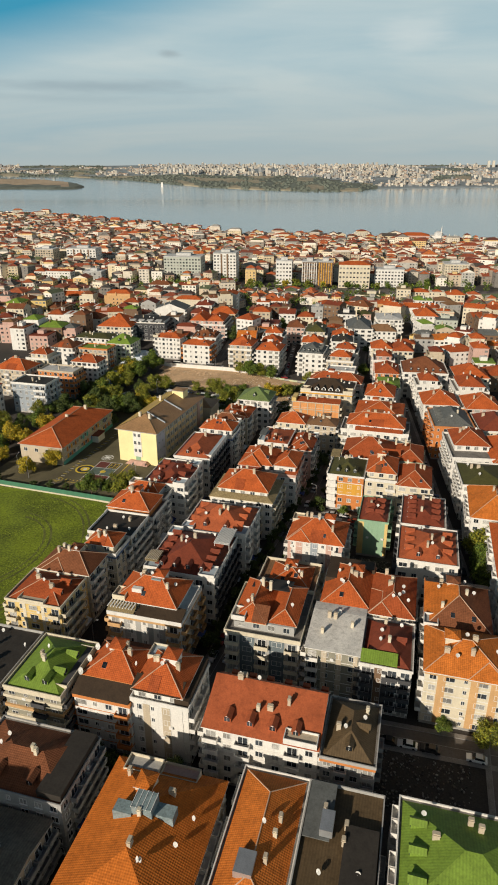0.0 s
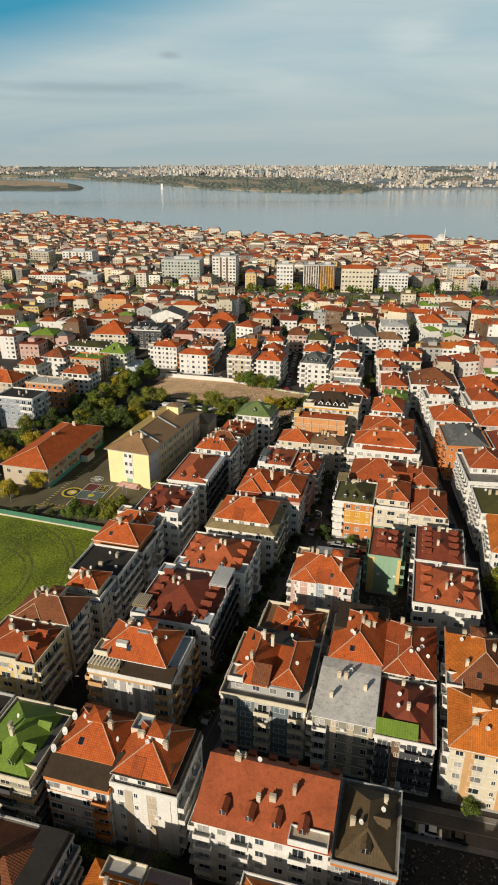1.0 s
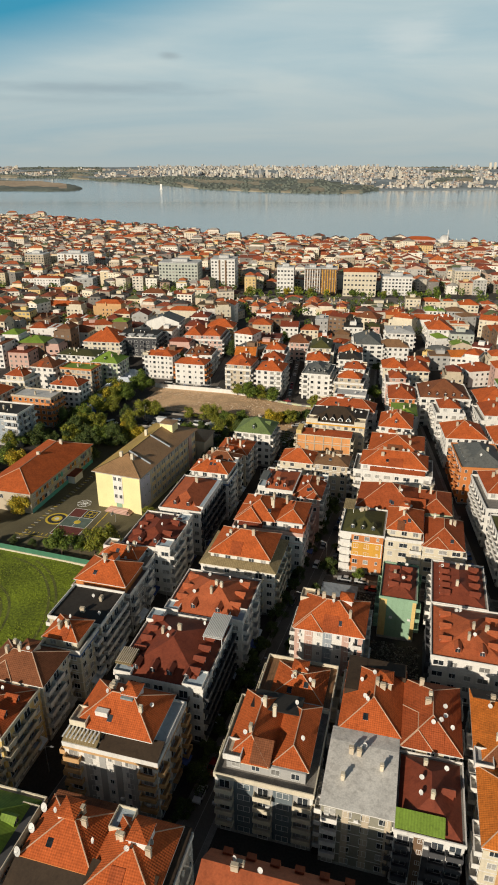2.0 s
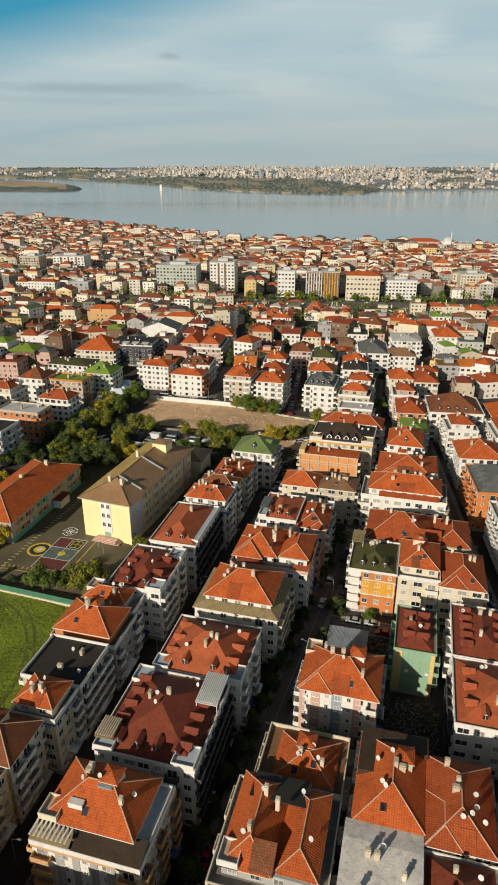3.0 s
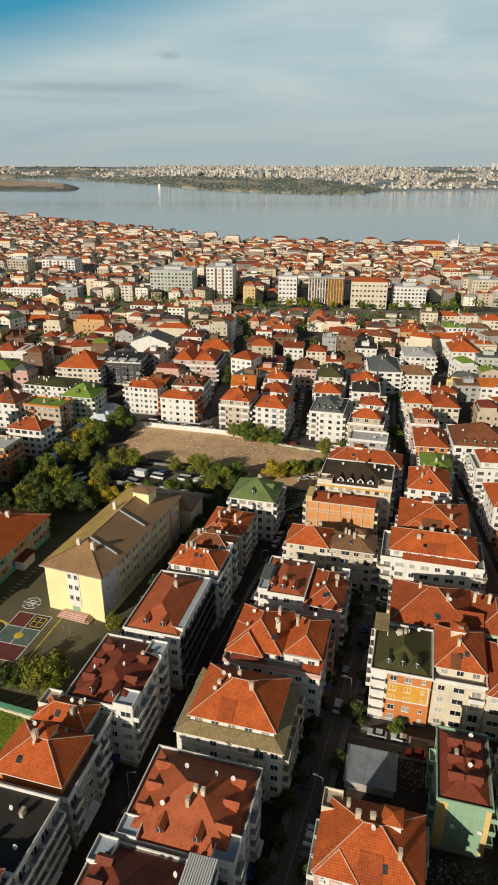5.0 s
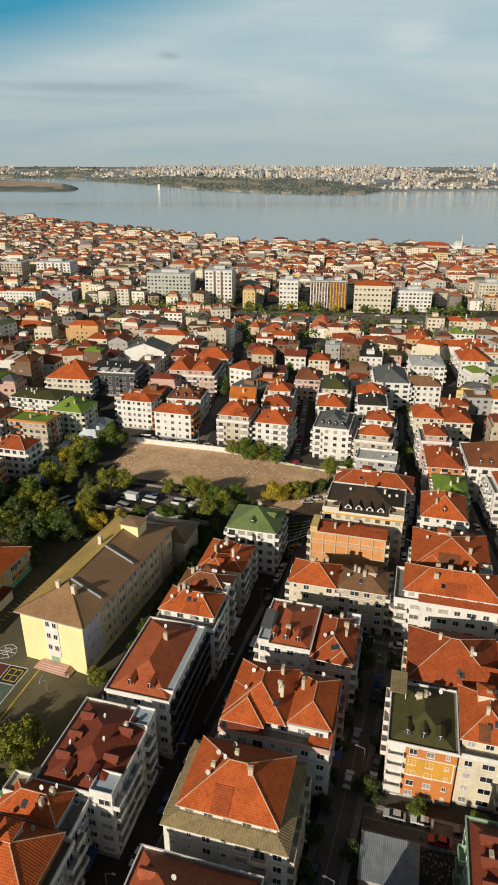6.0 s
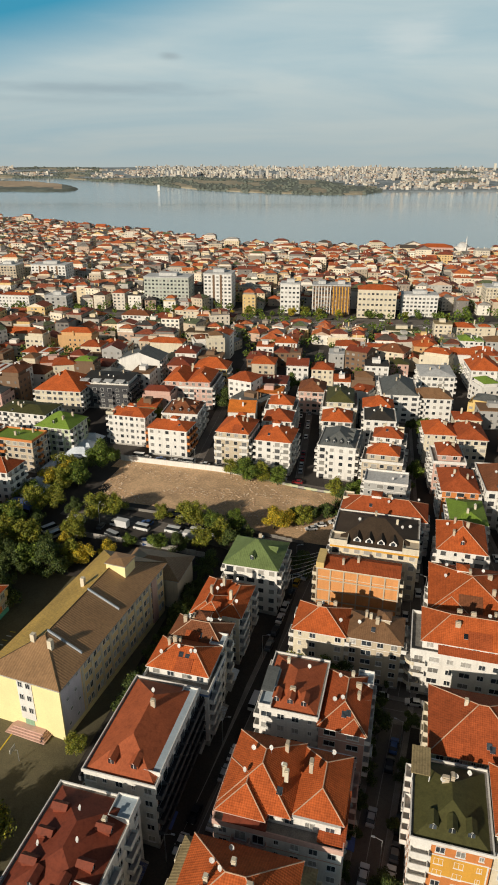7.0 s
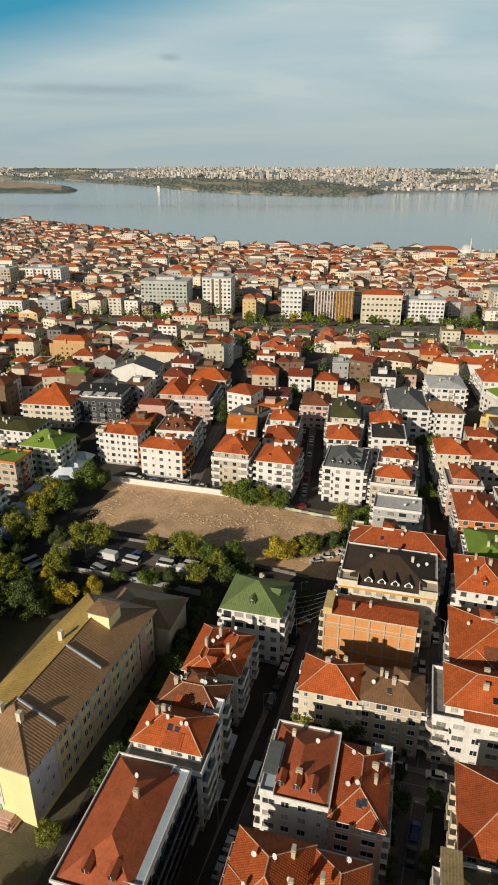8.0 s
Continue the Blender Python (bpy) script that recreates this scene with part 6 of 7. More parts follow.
def wooded(k, u):
    """Where the far bank is green: the point of land in the middle, and copses on the right."""
    q = 0.06 * noise.noise((k * 24, u * 5, 2))
    if -0.21 < k < 0.19:
        return u < along([(-0.21, 0.12), (-0.17, 0.25), (-0.1, 0.42), (0.0, 0.44), (0.1, 0.40), (0.165, 0.22), (0.19, 0.06)], k) + q
    if k >= 0.19:
        return (0.25 < k < 0.325 and 0.58 < u + q < 0.80) or (0.272 < k < 0.33 and 0.22 < u + q < 0.42) or u > 0.93
    return u < 0.10 + q or noise.noise((k * 18, u * 4, 9)) > 0.05


def far_sheet(name, ks, rows, place, slot, mats):
    s = Shape()
    for v in rows:
        s.v += [place(k, v) for k in ks]
    n = len(ks)
    for j in range(len(rows) - 1):
        for i in range(n - 1):
            s.f.append((j * n + i, j * n + i + 1, (j + 1) * n + i + 1, (j + 1) * n + i))
            s.s.append(slot((ks[i] + ks[i + 1]) / 2, (rows[j] + rows[j + 1]) / 2))
    me = s.data(name, mats)
    me.polygons.foreach_set("use_smooth", [True] * len(me.polygons))
    return new(name, me)


KS = [-0.8 + i * 0.008 for i in range(201)]
reach = far_sheet("water", KS[::4], [2620 + i * 50 for i in range(46)], lambda k, d: (*from_camera_line(k * d, d), lake_level(d)), lambda k, d: 0, [WATER])
tagged(reach, "far reach of the calm grey-blue lake", "lake", kind="structure")
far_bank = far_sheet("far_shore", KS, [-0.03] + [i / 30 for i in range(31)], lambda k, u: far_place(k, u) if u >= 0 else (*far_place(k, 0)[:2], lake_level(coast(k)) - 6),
                     lambda k, u: (1 if noise.noise((k * 30, u * 6, 5)) < 0.12 else 2) if wooded(k, u) else 0, [HAZED_LAND, FAR_TREES, FAR_FIELD])
tagged(far_bank, "far bank hills and wooded point, haze mixed into their colour", "hills", kind="structure")

city, city_roof = Shape(), Shape()
r = random.Random(5)
for i in range(7000):
    k, u = r.uniform(-0.45, 0.45), r.uniform(0.05, 0.98)
    if wooded(k, u):
        continue
    clump = noise.noise((k * 18, u * 5, 3.0))
    if clump < (-0.25 if k > -0.13 else 0.0) or (k < -0.2 and r.random() < 0.35):
        continue
    x, y, z = far_place(k, u)
    tower = 0.0
    if -0.13 < k < 0.05:
        tower = 0.55 if u < 0.68 else 0.35
    elif 0.05 <= k < 0.3:
        tower = 0.35 if clump > 0.0 else 0.15
    elif k >= 0.3:
        tower = 0.3 if u > 0.8 else 0.08
    else:
        tower = 0.12 if clump > 0.2 else 0.04
    if r.random() < tower:
        w, dp, h = r.uniform(4, 8), r.uniform(4, 7), r.uniform(10, 26)
    else:
        w, dp, h = r.uniform(4, 10), r.uniform(4, 8), r.uniform(4, 10)
    t = 15 + r.choice((0, 12, 25, -20, 35))
    ring = [turned(px, py, t, x, y) for px, py in ((-w, -dp), (w, -dp), (w, dp), (-w, dp))]
    city.prism(ring, z - 8, z + h)
    if h < 12:
        city_roof.prism([turned(px, py, t, x, y) for px, py in ((-w - 0.5, -dp - 0.5), (w + 0.5, -dp - 0.5), (w + 0.5, dp + 0.5), (-w - 0.5, dp + 0.5))], z + h, z + h + 1.5)
# rows of equal slabs on the point, two landmark towers
for i in range(26):
    k = -0.122 + i * 0.0046 + r.uniform(-0.0006, 0.0006)
    x, y, z = far_place(k, 0.50 + 0.10 * smooth(-0.122, 0.0, k))
    w, h = r.uniform(6, 9), r.uniform(18, 30)
    city.prism([turned(px, py, 8, x, y) for px, py in ((-w, -6), (w, -6), (w, 6), (-w, 6))], z - 8, z + h)
for k in (0.017, 0.027, 0.207, 0.221, 0.35, 0.357):
    x, y, z = far_place(k, 0.5 if k < 0.1 else (0.35 if k < 0.3 else 0.85))
    city.prism([turned(px, py, 8, x, y) for px, py in ((-8, -8), (8, -8), (8, 8), (-8, 8))], z - 8, z + 44)
tagged(new("far_city", city.data("far_city", [HAZED_WALL])), "pale city blocks along the far bank, haze mixed into their colour", "city", kind="stuff")
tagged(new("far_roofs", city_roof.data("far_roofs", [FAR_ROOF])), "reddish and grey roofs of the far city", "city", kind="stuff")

woods = Shape()
for i in range(3000):
    k, u = r.uniform(-0.42, 0.42), r.random() ** 1.4
    if not wooded(k, u) or noise.noise((k * 30, u * 6, 5)) > 0.15:
        continue
    x, y, z = far_place(k, u)
    w, h = r.uniform(9, 20), r.uniform(3, 7)
    woods.tube((x, y, z - 3), (x, y, z + h), w, w * 0.45, 6)
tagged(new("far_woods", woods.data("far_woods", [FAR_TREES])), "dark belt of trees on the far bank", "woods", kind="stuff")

# small sailing boat on the lake
bx, by = from_camera_line(-0.128 * 3560, 3560)
boat = thing("sailing_boat", bx, by, lake_level(3560), "small white sailing boat on the calm lake", "boat")
part("hull", Shape().prism([(-7, -2), (6, -2), (9, 0), (6, 2), (-7, 2)], -0.5, 2.2), [WALL["white"]], boat)
part("mast", Shape().tube((0, 0, 1.5), (0, 0, 30), 0.4, 0.2, 6), [METAL], boat)
part("sail", Shape().prism([(-5.5, 0.1), (0, 0.3), (6, 0.1), (0, 0.8)][::-1], 3.5, 28), [WALL["white"]], boat)

# low sandy spit in the lake
def spit(k, d):
    q = min(1.0, max(0.0, (k + 0.36) / 0.113))
    mid, half = 3930 - 260 * q * q, 470 * math.sqrt(max(0.001, 1 - q ** 2.2))
    half *= 1 + 0.1 * noise.noise((k * 40, 2.0, 5))
    e = smooth(0, 0.35, 1 - ((d - mid) / half) ** 2) * (1 if q < 1 else 0)
    return (*from_camera_line(k * d, d), lake_level(d) - 3 + 12 * e + 3 * e * noise.noise((k * 60, d / 90, 1)))


def spit_slot(k, d):
    q = max(0.0, (k + 0.36) / 0.113)
    return 0 if (d - 3790 + 200 * q * q) / 300 + 0.5 * noise.noise((k * 50, d / 160, 6)) > -0.15 and d < 4250 and q < 0.82 else 1


tagged(far_sheet("sandy_spit", [-0.8 + i * 0.006 for i in range(94)], [3380 + i * 30 for i in range(37)], spit, spit_slot, [FAR_SAND, FAR_TREES]), "low sandy spit with dark scrub at its edge", "spit", kind="structure")

# crowns between the distant houses
s = Shape()
r = random.Random(77)
for i in range(1900):
    d = 420 + 650 * r.random() ** 0.8
    sd = (r.uniform(-0.42, 0.42) if i < 1500 else r.uniform(-0.42, -0.1)) * d
    x, y = from_camera_line(sd, d)
    if y > shore(x) - 5 or any(a - 1 < x < b + 1 and c - 1 < y < e + 1 for a, b, c, e in LAND):
        continue
    z, k = ground_z(x, y), r.uniform(1.7, 3.6)
    for j in range(46):
        q = Vector((r.gauss(0, 1), r.gauss(0, 1), r.gauss(0, 0.8))).normalized() * k * r.uniform(0.6, 1.1) + Vector((x, y, z + k * 1.3 + 1.5))
        u = Vector((r.gauss(0, 1), r.gauss(0, 1), r.gauss(0, 1))).normalized()
        v = u.orthogonal().normalized()
        m = r.uniform(0.4, 0.8)
        s.poly([q - u * m, q - v * m, q + u * m, q + v * m])
tagged(new("distant_trees", s.data("distant_trees", [LEAF["green"]])), "distant green trees between the houses", "trees", kind="stuff")


# ---- schools and yard ----
school = thing("school_building", -106, 245, ground_z(-106, 245), "long yellow school with brown metal hipped roof", "school")
gs = school.location.z


def rel(e, x0, x1, y0, y1, z0, z1, mat, name, label=""):
    o = block(e, x0, x1, y0, y1, z0, z1, mat, name)
    if label:
        o["label"] = label
    return o


TOPZ = 18.4
rel(school, -114.5, -97, 221.5, 269, gs - 1.5, TOPZ, WALL["school"], "wall")
rel(school, -97.02, -96.9, 221.8, 229, gs + 1, TOPZ, WALL["lilac"], "facade_panel", "pale lilac rendered flank")
# beige render, its colour raised to carry light bounced onto the shaded flank
rel(school, -97.02, -96.9, 229, 268.6, gs + 0.9, TOPZ, WALL["bouncebeige"], "facade_panel", "beige rendered long side, lightened to stand for bounced light")
rel(school, -107.6, -103.9, 221.36, 221.52, gs + 2.8, TOPZ - 0.5, WALL["white"], "facade_panel", "white strip around the stair windows")
rel(school, -97.0, -96.6, 262, 264.5, gs, TOPZ, WALL["pink"], "facade_panel", "dark pink strip on the flank")
s = Shape()
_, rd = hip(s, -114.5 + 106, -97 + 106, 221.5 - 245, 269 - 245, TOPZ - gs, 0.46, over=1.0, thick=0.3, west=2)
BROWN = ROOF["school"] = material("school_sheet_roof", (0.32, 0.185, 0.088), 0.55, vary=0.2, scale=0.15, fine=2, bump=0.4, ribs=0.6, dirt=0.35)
# lighter, yellower sheet for the west slope only
WEST_SHEET = material("west_sheet_roof", (0.44, 0.285, 0.068), 0.6, vary=0.3, scale=0.12, fine=2, bump=0.3, ribs=0.6, dirt=0.4)
part("roof", s, [BROWN, CONCRETE, WEST_SHEET], school)
for p, q in rd:
    part("ridge_cap", Shape().tube(p, q, 0.12, 0.12, 6), [ROOF["umber"]], school)
# fire walls standing across the roof
for y in (231.0, 247.0):
    for x0, x1, nm in ((-105.75, -97.5, -1),):
        zr, ze = TOPZ + 0.46 * 9.75, TOPZ + 0.46 * 1.5
        za, zb = (ze, zr) if nm > 0 else (zr, ze)
        s = Shape().prism([(0, 0), (1, 0), (1, 0.34), (0, 0.34)], 0, 1)
        s.v = [((x0 + px * (x1 - x0)) + 106, y + py - 245, (za + (zb - za) * px) - gs - 0.8 + pz * 1.35) for px, py, pz in s.v]
        part("fire_wall", s, [WALL["greyblue"]], school)
rel(school, -106.6, -101.2, 257, 262.0, TOPZ, TOPZ + 5.9, WALL["school"], "roof_house")
s = Shape()
hip(s, -0.6, 4.8, 12, 17.0, TOPZ + 5.9 - gs, 0.16, over=0.3)
part("roof", s, [BROWN, CONCRETE], school)
for x, y in ((-107.6, 228.5), (-102.9, 228), (-109, 250)):
    rel(school, x - 0.5, x + 0.5, y - 0.5, y + 0.5, TOPZ + 1.5, TOPZ + 5.4, WALL["cream"], "chimney")
for k in range(4):
    for x in (-106.7, -104.8):
        if k:
            fr, pa = window_mesh(1.1, 1.5, False)
            part("pane", pa, None, part("window", fr, None, school, at=pose(x + 106, 221.35 - 245, 2.2 + k * 3.4)))
    for i in range(20):
        fr, pa = window_mesh(1.1, 1.8, i % 3 == 0)
        part("pane", pa, None, part("window", fr, None, school, at=pose(-96.88 + 106, 230.9 + (i // 2) * 3.9 + (i % 2) * 1.5 - 245, 2.4 + k * 3.4, 0, 0, 90)))
    for y in (223.6, 226.6):
        fr, pa = window_mesh(0.8, 0.9, False)
        part("pane", pa, None, part("window", fr, None, school, at=pose(-96.88 + 106, y + (k % 2) - 245, 2.6 + k * 3.4, 0, 0, 90)))
for i in range(10):
    rel(school, -97.0, -96.72, 229.3 + i * 3.9, 229.9 + i * 3.9, gs + 0.9, TOPZ - 0.1, WALL["cream"], "pilaster")
for k in range(4):
    rel(school, -110.5 + k * 0.4, -100.5 - k * 0.4, 218.7 + k * 0.45, 221.5, gs + k * 0.3, gs + 0.3 + k * 0.3, WALL["pink"], "step")
rel(school, -106.9, -104.6, 221.4, 221.5, gs + 1.2, gs + 3.6, WALL["green"], "door")
school.matrix_basis = pose(-105.2, 245, gs, 0, 0, -4.5)
annex = thing("school_annex", -100, 276, ground_z(-100, 276), "low annex with dark brown roof behind the school", "school building")
rel(annex, -108, -91, 270, 282, 2, 12.5, WALL["beige"], "wall")
s = Shape()
hip(s, -8, 9, -6, 6, 12.5 - annex.location.z, 0.4, over=0.7)
part("roof", s, [BROWN, CONCRETE], annex)

prim = thing("school_building", -145, 234, 4, "low school with orange tiled roof and colourful panels", "school")
rel(prim, -155, -135.6, 211, 256, 2.5, 12, WALL["beige"], "wall")
s = Shape()
_, rd = hip(s, -10, 9.4, -23, 22, 8, 0.42, over=0.7)
part("roof", s, [ROOF["orange"], CONCRETE], prim)
for p, q in rd:
    part("ridge_cap", Shape().tube(p, q, 0.14, 0.14, 6), [CAP], prim)
r = random.Random(3)
for i in range(13):
    for k in range(2):
        fr, pa = window_mesh(1.7, 1.6, i % 3 == 0)
        part("pane", pa, None, part("window", fr, None, prim, at=pose(9.42, -20.6 + i * 3.4, 2.8 + k * 3.2, 0, 0, 90)))
        rel(prim, -135.6, -135.52, 234 - 20.6 + i * 3.4 + 0.95, 234 - 20.6 + i * 3.4 + 2.4, 5.7 + k * 3.1, 7.5 + k * 3.1, WALL[r.choice(("turquoise", "amber", "white", "lightgreen", "orange", "yellow", "blue"))], "facade_panel")
rel(prim, -135.6, -135.5, 211.2, 255.8, 4, 5.6, WALL["turquoise"], "plinth", "turquoise painted plinth")
for i in range(4):
    fr, pa = window_mesh(1.6, 1.6, False)
    part("pane", pa, None, part("window", fr, None, prim, at=pose(-7.5 + i * 5, -23, 5.6)))
rel(prim, -135.6, -132.6, 236, 242, 4, 7.2, WALL["white"], "porch")
rel(prim, -135.6, -132.2, 235.6, 242.4, 7.2, 7.6, ROOF["maroon"], "porch_roof")
for x, y in ((-146, 233), (-144, 246)):
    rel(prim, x, x + 1.2, y, y + 0.8, 14, 17.4, WALL["cream"], "chimney")


def ring_pts(cx, cy, r, n=28):
    return [(cx + r * math.cos(i * math.tau / n), cy + r * math.sin(i * math.tau / n)) for i in range(n)]


YZ = 4.07
court = thing("painted_court", -117.5, 209, YZ, "painted ball court with red and green fields", "sports court")


def mark(x0, x1, y0, y1, lift, mat, name):
    return part(name, Shape().box(x0 + 117.5, x1 + 117.5, y0 - 209, y1 - 209, 0, lift), [mat], court)


mark(-122.8, -112.6, 200.5, 218.6, 0.01, PAINT_K, "court_field")
mark(-122.6, -112.8, 200.7, 206.2, 0.016, PAINT_R, "court_field")
mark(-122.6, -117.8, 206.5, 212.6, 0.016, PAINT_G, "court_field")
mark(-117.6, -112.8, 206.5, 212.6, 0.016, PAINT_G, "court_field")
mark(-122.6, -117.8, 212.9, 218.4, 0.016, PAINT_R, "court_field")
for q in ((-122.8, -122.55, 200.5, 218.6), (-112.85, -112.6, 200.5, 218.6), (-122.8, -112.6, 200.5, 200.75), (-122.8, -112.6, 218.35, 218.6), (-122.8, -112.6, 206.2, 206.45), (-122.8, -112.6, 212.6, 212.85), (-117.8, -117.6, 206.4, 218.6)):
    mark(*q, 0.024, PAINT_W, "court_line")
for q in ((-117.0, -113.4, 213.6, 213.85), (-117.0, -113.4, 217.4, 217.65), (-117.0, -116.75, 213.6, 217.65), (-113.65, -113.4, 213.6, 217.65), (-115.3, -115.1, 213.6, 217.65), (-117.0, -113.4, 215.5, 215.7), (-110.2, -109.9, 200.5, 220), (-112.6, -109.9, 200.4, 200.7)):
    mark(*q, 0.03, PAINT_Y, "court_line")
for r0, mt, lf in ((1.2, PAINT_Y, 0.03),):
    s = Shape().prism(ring_pts(0.2, 0.6, r0), 0, lf)
    part("centre_spot", s, [mt], court)
target = thing("painted_circle", -125.4, 210, YZ, "yellow and black painted rings on asphalt", "painted game")
for r0, mt, lf in ((4.0, PAINT_Y, 0.01), (3.2, PAINT_K, 0.016), (1.9, PAINT_Y, 0.022), (0.8, PAINT_W, 0.03)):
    part("painted_ring", Shape().prism(ring_pts(0, 0, r0), 0, lf), [mt], target)
web = thing("painted_web", -121.5, 222.5, YZ, "white spider web painted on the yard", "painted game")
for i in range(8):
    a = i * math.tau / 8
    part("web_line", Shape().tube((0, 0, 0), (2.6 * math.cos(a), 2.6 * math.sin(a), 0), 0.08, 0.08, 4), [PAINT_W], web)
for rr in (1.3, 2.6):
    s = Shape()
    for i in range(8):
        a, b = i * math.tau / 8, (i + 1) * math.tau / 8
        s.tube((rr * math.cos(a), rr * math.sin(a), 0), (rr * math.cos(b), rr * math.sin(b), 0), 0.08, 0.08, 4)
    part("web_ring", s, [PAINT_W], web)
snake = thing("painted_track", -128, 214, YZ, "yellow dashed running track painted on asphalt", "painted game")
for i in range(34):
    y = -22 + i * 1.7
    part("dash", Shape().box(-3.4 + y * 0.04, -1.9 + y * 0.04, y, y + 0.25, 0, 0.015), [PAINT_Y if i % 2 else PAINT_W], snake)
for i in range(14):
    part("dash", Shape().box(-3.4 + i * 1.6, -3.1 + i * 1.6, -15, -13.8, 0, 0.015), [PAINT_Y], snake)
part("dash", Shape().box(-6, 18, -16.2, -16.0, 0, 0.015), [PAINT_Y], snake)

hoop = thing("basketball_hoop", -104.6, 213.5, YZ, "basketball hoop on a grey pole in the school yard", "basketball hoop")
part("pole", Shape().tube((0, 0, -0.3), (0, 0, 2.9), 0.08, 0.06, 7), [METAL], hoop)
part("arm", Shape().tube((0, 0, 2.9), (-0.8, -0.3, 3.1), 0.05, 0.05, 6), [METAL], hoop)
part("backboard", Shape().box(-0.95, -0.88, -1.2, 0.6, 2.7, 3.8), [PAINT_W], hoop)

# green sheet fence over a low white wall by the meadow
GREENSHEET = material("green_sheet", (0.05, 0.17, 0.10), 0.6, vary=0.2, ribs=0.3, bump=0.2)
fence = thing("fence", -126, 187.5, 4, "green sheet fence on a low white wall", "fence")
for i in range(34):
    x = -176 + i * 2.5
    y = 187.6 - 0.05 * (x + 126)
    part("panel", Shape().box(x + 126, x + 128.42, y - 187.5, y - 187.44, 0.5, 2.3), [GREENSHEET], fence)
    part("footing", Shape().box(x + 126, x + 128.5, y - 187.75, y - 187.35, -0.6, 0.55), [WALL["cream"]], fence)

# walls round the bare lot
lotwall = thing("lot_wall", -123, 355.5, 1.5, "long white rendered wall along the lot", "wall")
for i in range(20):
    x = -149 + i * 2.6
    z = ground_z(x + 1.3, 355) - 1.5
    part("wall_section", Shape().box(x + 123, x + 125.58, -0.15, 0.15, z - 1, z + 2.3), [WALL["white"]], lotwall)
    part("coping", Shape().box(x + 123, x + 125.58, -0.22, 0.22, z + 2.3, z + 2.42), [CONCRETE], lotwall)
lowwall = thing("lot_wall", -75, 356, 0, "low concrete wall with turquoise railing", "wall")
for i in range(16):
    x = -97 + i * 2.6
    part("wall_section", Shape().box(x + 75, x + 77.58, -0.15, 0.15, ground_z(x, 356) - 1, ground_z(x, 356) + 0.9), [WALL["lightgreen"] if i % 3 else CONCRETE], lowwall)
frontwall = thing("lot_wall", -105, 317, 0, "low pale wall between parking and lot", "wall")
for i in range(26):
    x = -142 + i * 3.0
    part("wall_section", Shape().box(x + 105, x + 107.9, 0, 0.25, ground_z(x, 317) - 1, ground_z(x, 317) + 1.0), [SCREED], frontwall)
backwall = thing("school_wall", -115, 296.2, 4, "low concrete wall behind the school", "wall")
for i in range(16):
    x = -140 + i * 3
    part("wall_section", Shape().box(x + 115, x + 117.9, 0, 0.25, ground_z(x, 301) - 5, ground_z(x, 301) - 2.2), [CONCRETE], backwall)

# market tents
for i in range(9):
    y = 306 + i * 7.6
    x = -166.5 - 0.05 * (y - 320) + (2 if i % 3 == 0 else 0)
    z = ground_z(x, y)
    t = thing("market_tent", x, y, z, "white canvas market tent over the street" if i else "blue canvas market tent over the street", "tent", "market tents")
    s = Shape()
    a, b = 5.6, 3.7
    apex = [(-2.0, 0, 5.6), (2.4, 0.4, 5.9)]
    e0 = [(-a, -b, 3.4), (0, -b, 3.9), (a, -b, 3.3)]
    e1 = [(-a, b, 3.5), (0, b, 3.8), (a, b, 3.4)]
    s.poly([e0[0], e0[1], apex[0]]).poly([e0[1], apex[1], apex[0]]).poly([e0[1], e0[2], apex[1]]).poly([e0[2], e1[2], apex[1]]).poly([e1[2], e1[1], apex[1]]).poly([e1[1], apex[0], apex[1]]).poly([e1[1], e1[0], apex[0]]).poly([e1[0], e0[0], apex[0]])
    part("canopy", s, [CANVAS if i > 0 else CANVAS2], t)
    for px in (-a, a):
        for py in (-b, b):
            part("pole", Shape().tube((px, py, -0.2), (px, py, 3.4), 0.05, 0.05, 6), [METAL], t)

kiosk = thing("kiosk", -132.5, 285, ground_z(-132, 285), "small pink guard house with dark roof", "kiosk")
part("wall", Shape().box(-4, 4, -2.5, 2.5, -0.5, 2.9), [WALL["pink"]], kiosk)
part("roof", Shape().box(-4.5, 4.5, -3, 3, 2.9, 3.15), [ROOF["dark"]], kiosk)
for x in (-2, 0.5):
    fr, pa = window_mesh(1.0, 1.1, False)
    part("pane", pa, None, part("window", fr, None, kiosk, at=pose(x, -2.5, 1.6)))

# sheds and rubble by the side street
shed = thing("shed", -24.5, 194, 0, "low shed with grey corrugated sheet roof", "shed")
CORR = material("corrugated_sheet", (0.30, 0.34, 0.38), 0.5, metal=0.3, vary=0.25, ribs=0.35, bump=0.5)
part("wall", Shape().box(-5, 5, -4, 4, -0.3, 2.4), [CONCRETE], shed)
for i in range(5):
    x = -5.3 + i * 2.1
    part("roof_sheet", Shape().poly([(x, -4.4, 2.5 + 0.05 * (i % 2)), (x + 2.15, -4.4, 2.5 + 0.05 * (i % 2)), (x + 2.15, 4.4, 3.1 + 0.05 * (i % 2)), (x, 4.4, 3.1 + 0.05 * (i % 2))]), [CORR], shed)
RUBBLE = mixed("rubble_pieces", [(0.12, 0.10, 0.08), (0.20, 0.18, 0.16), (0.08, 0.065, 0.05), (0.24, 0.22, 0.19), (0.06, 0.05, 0.045)], 0.95)
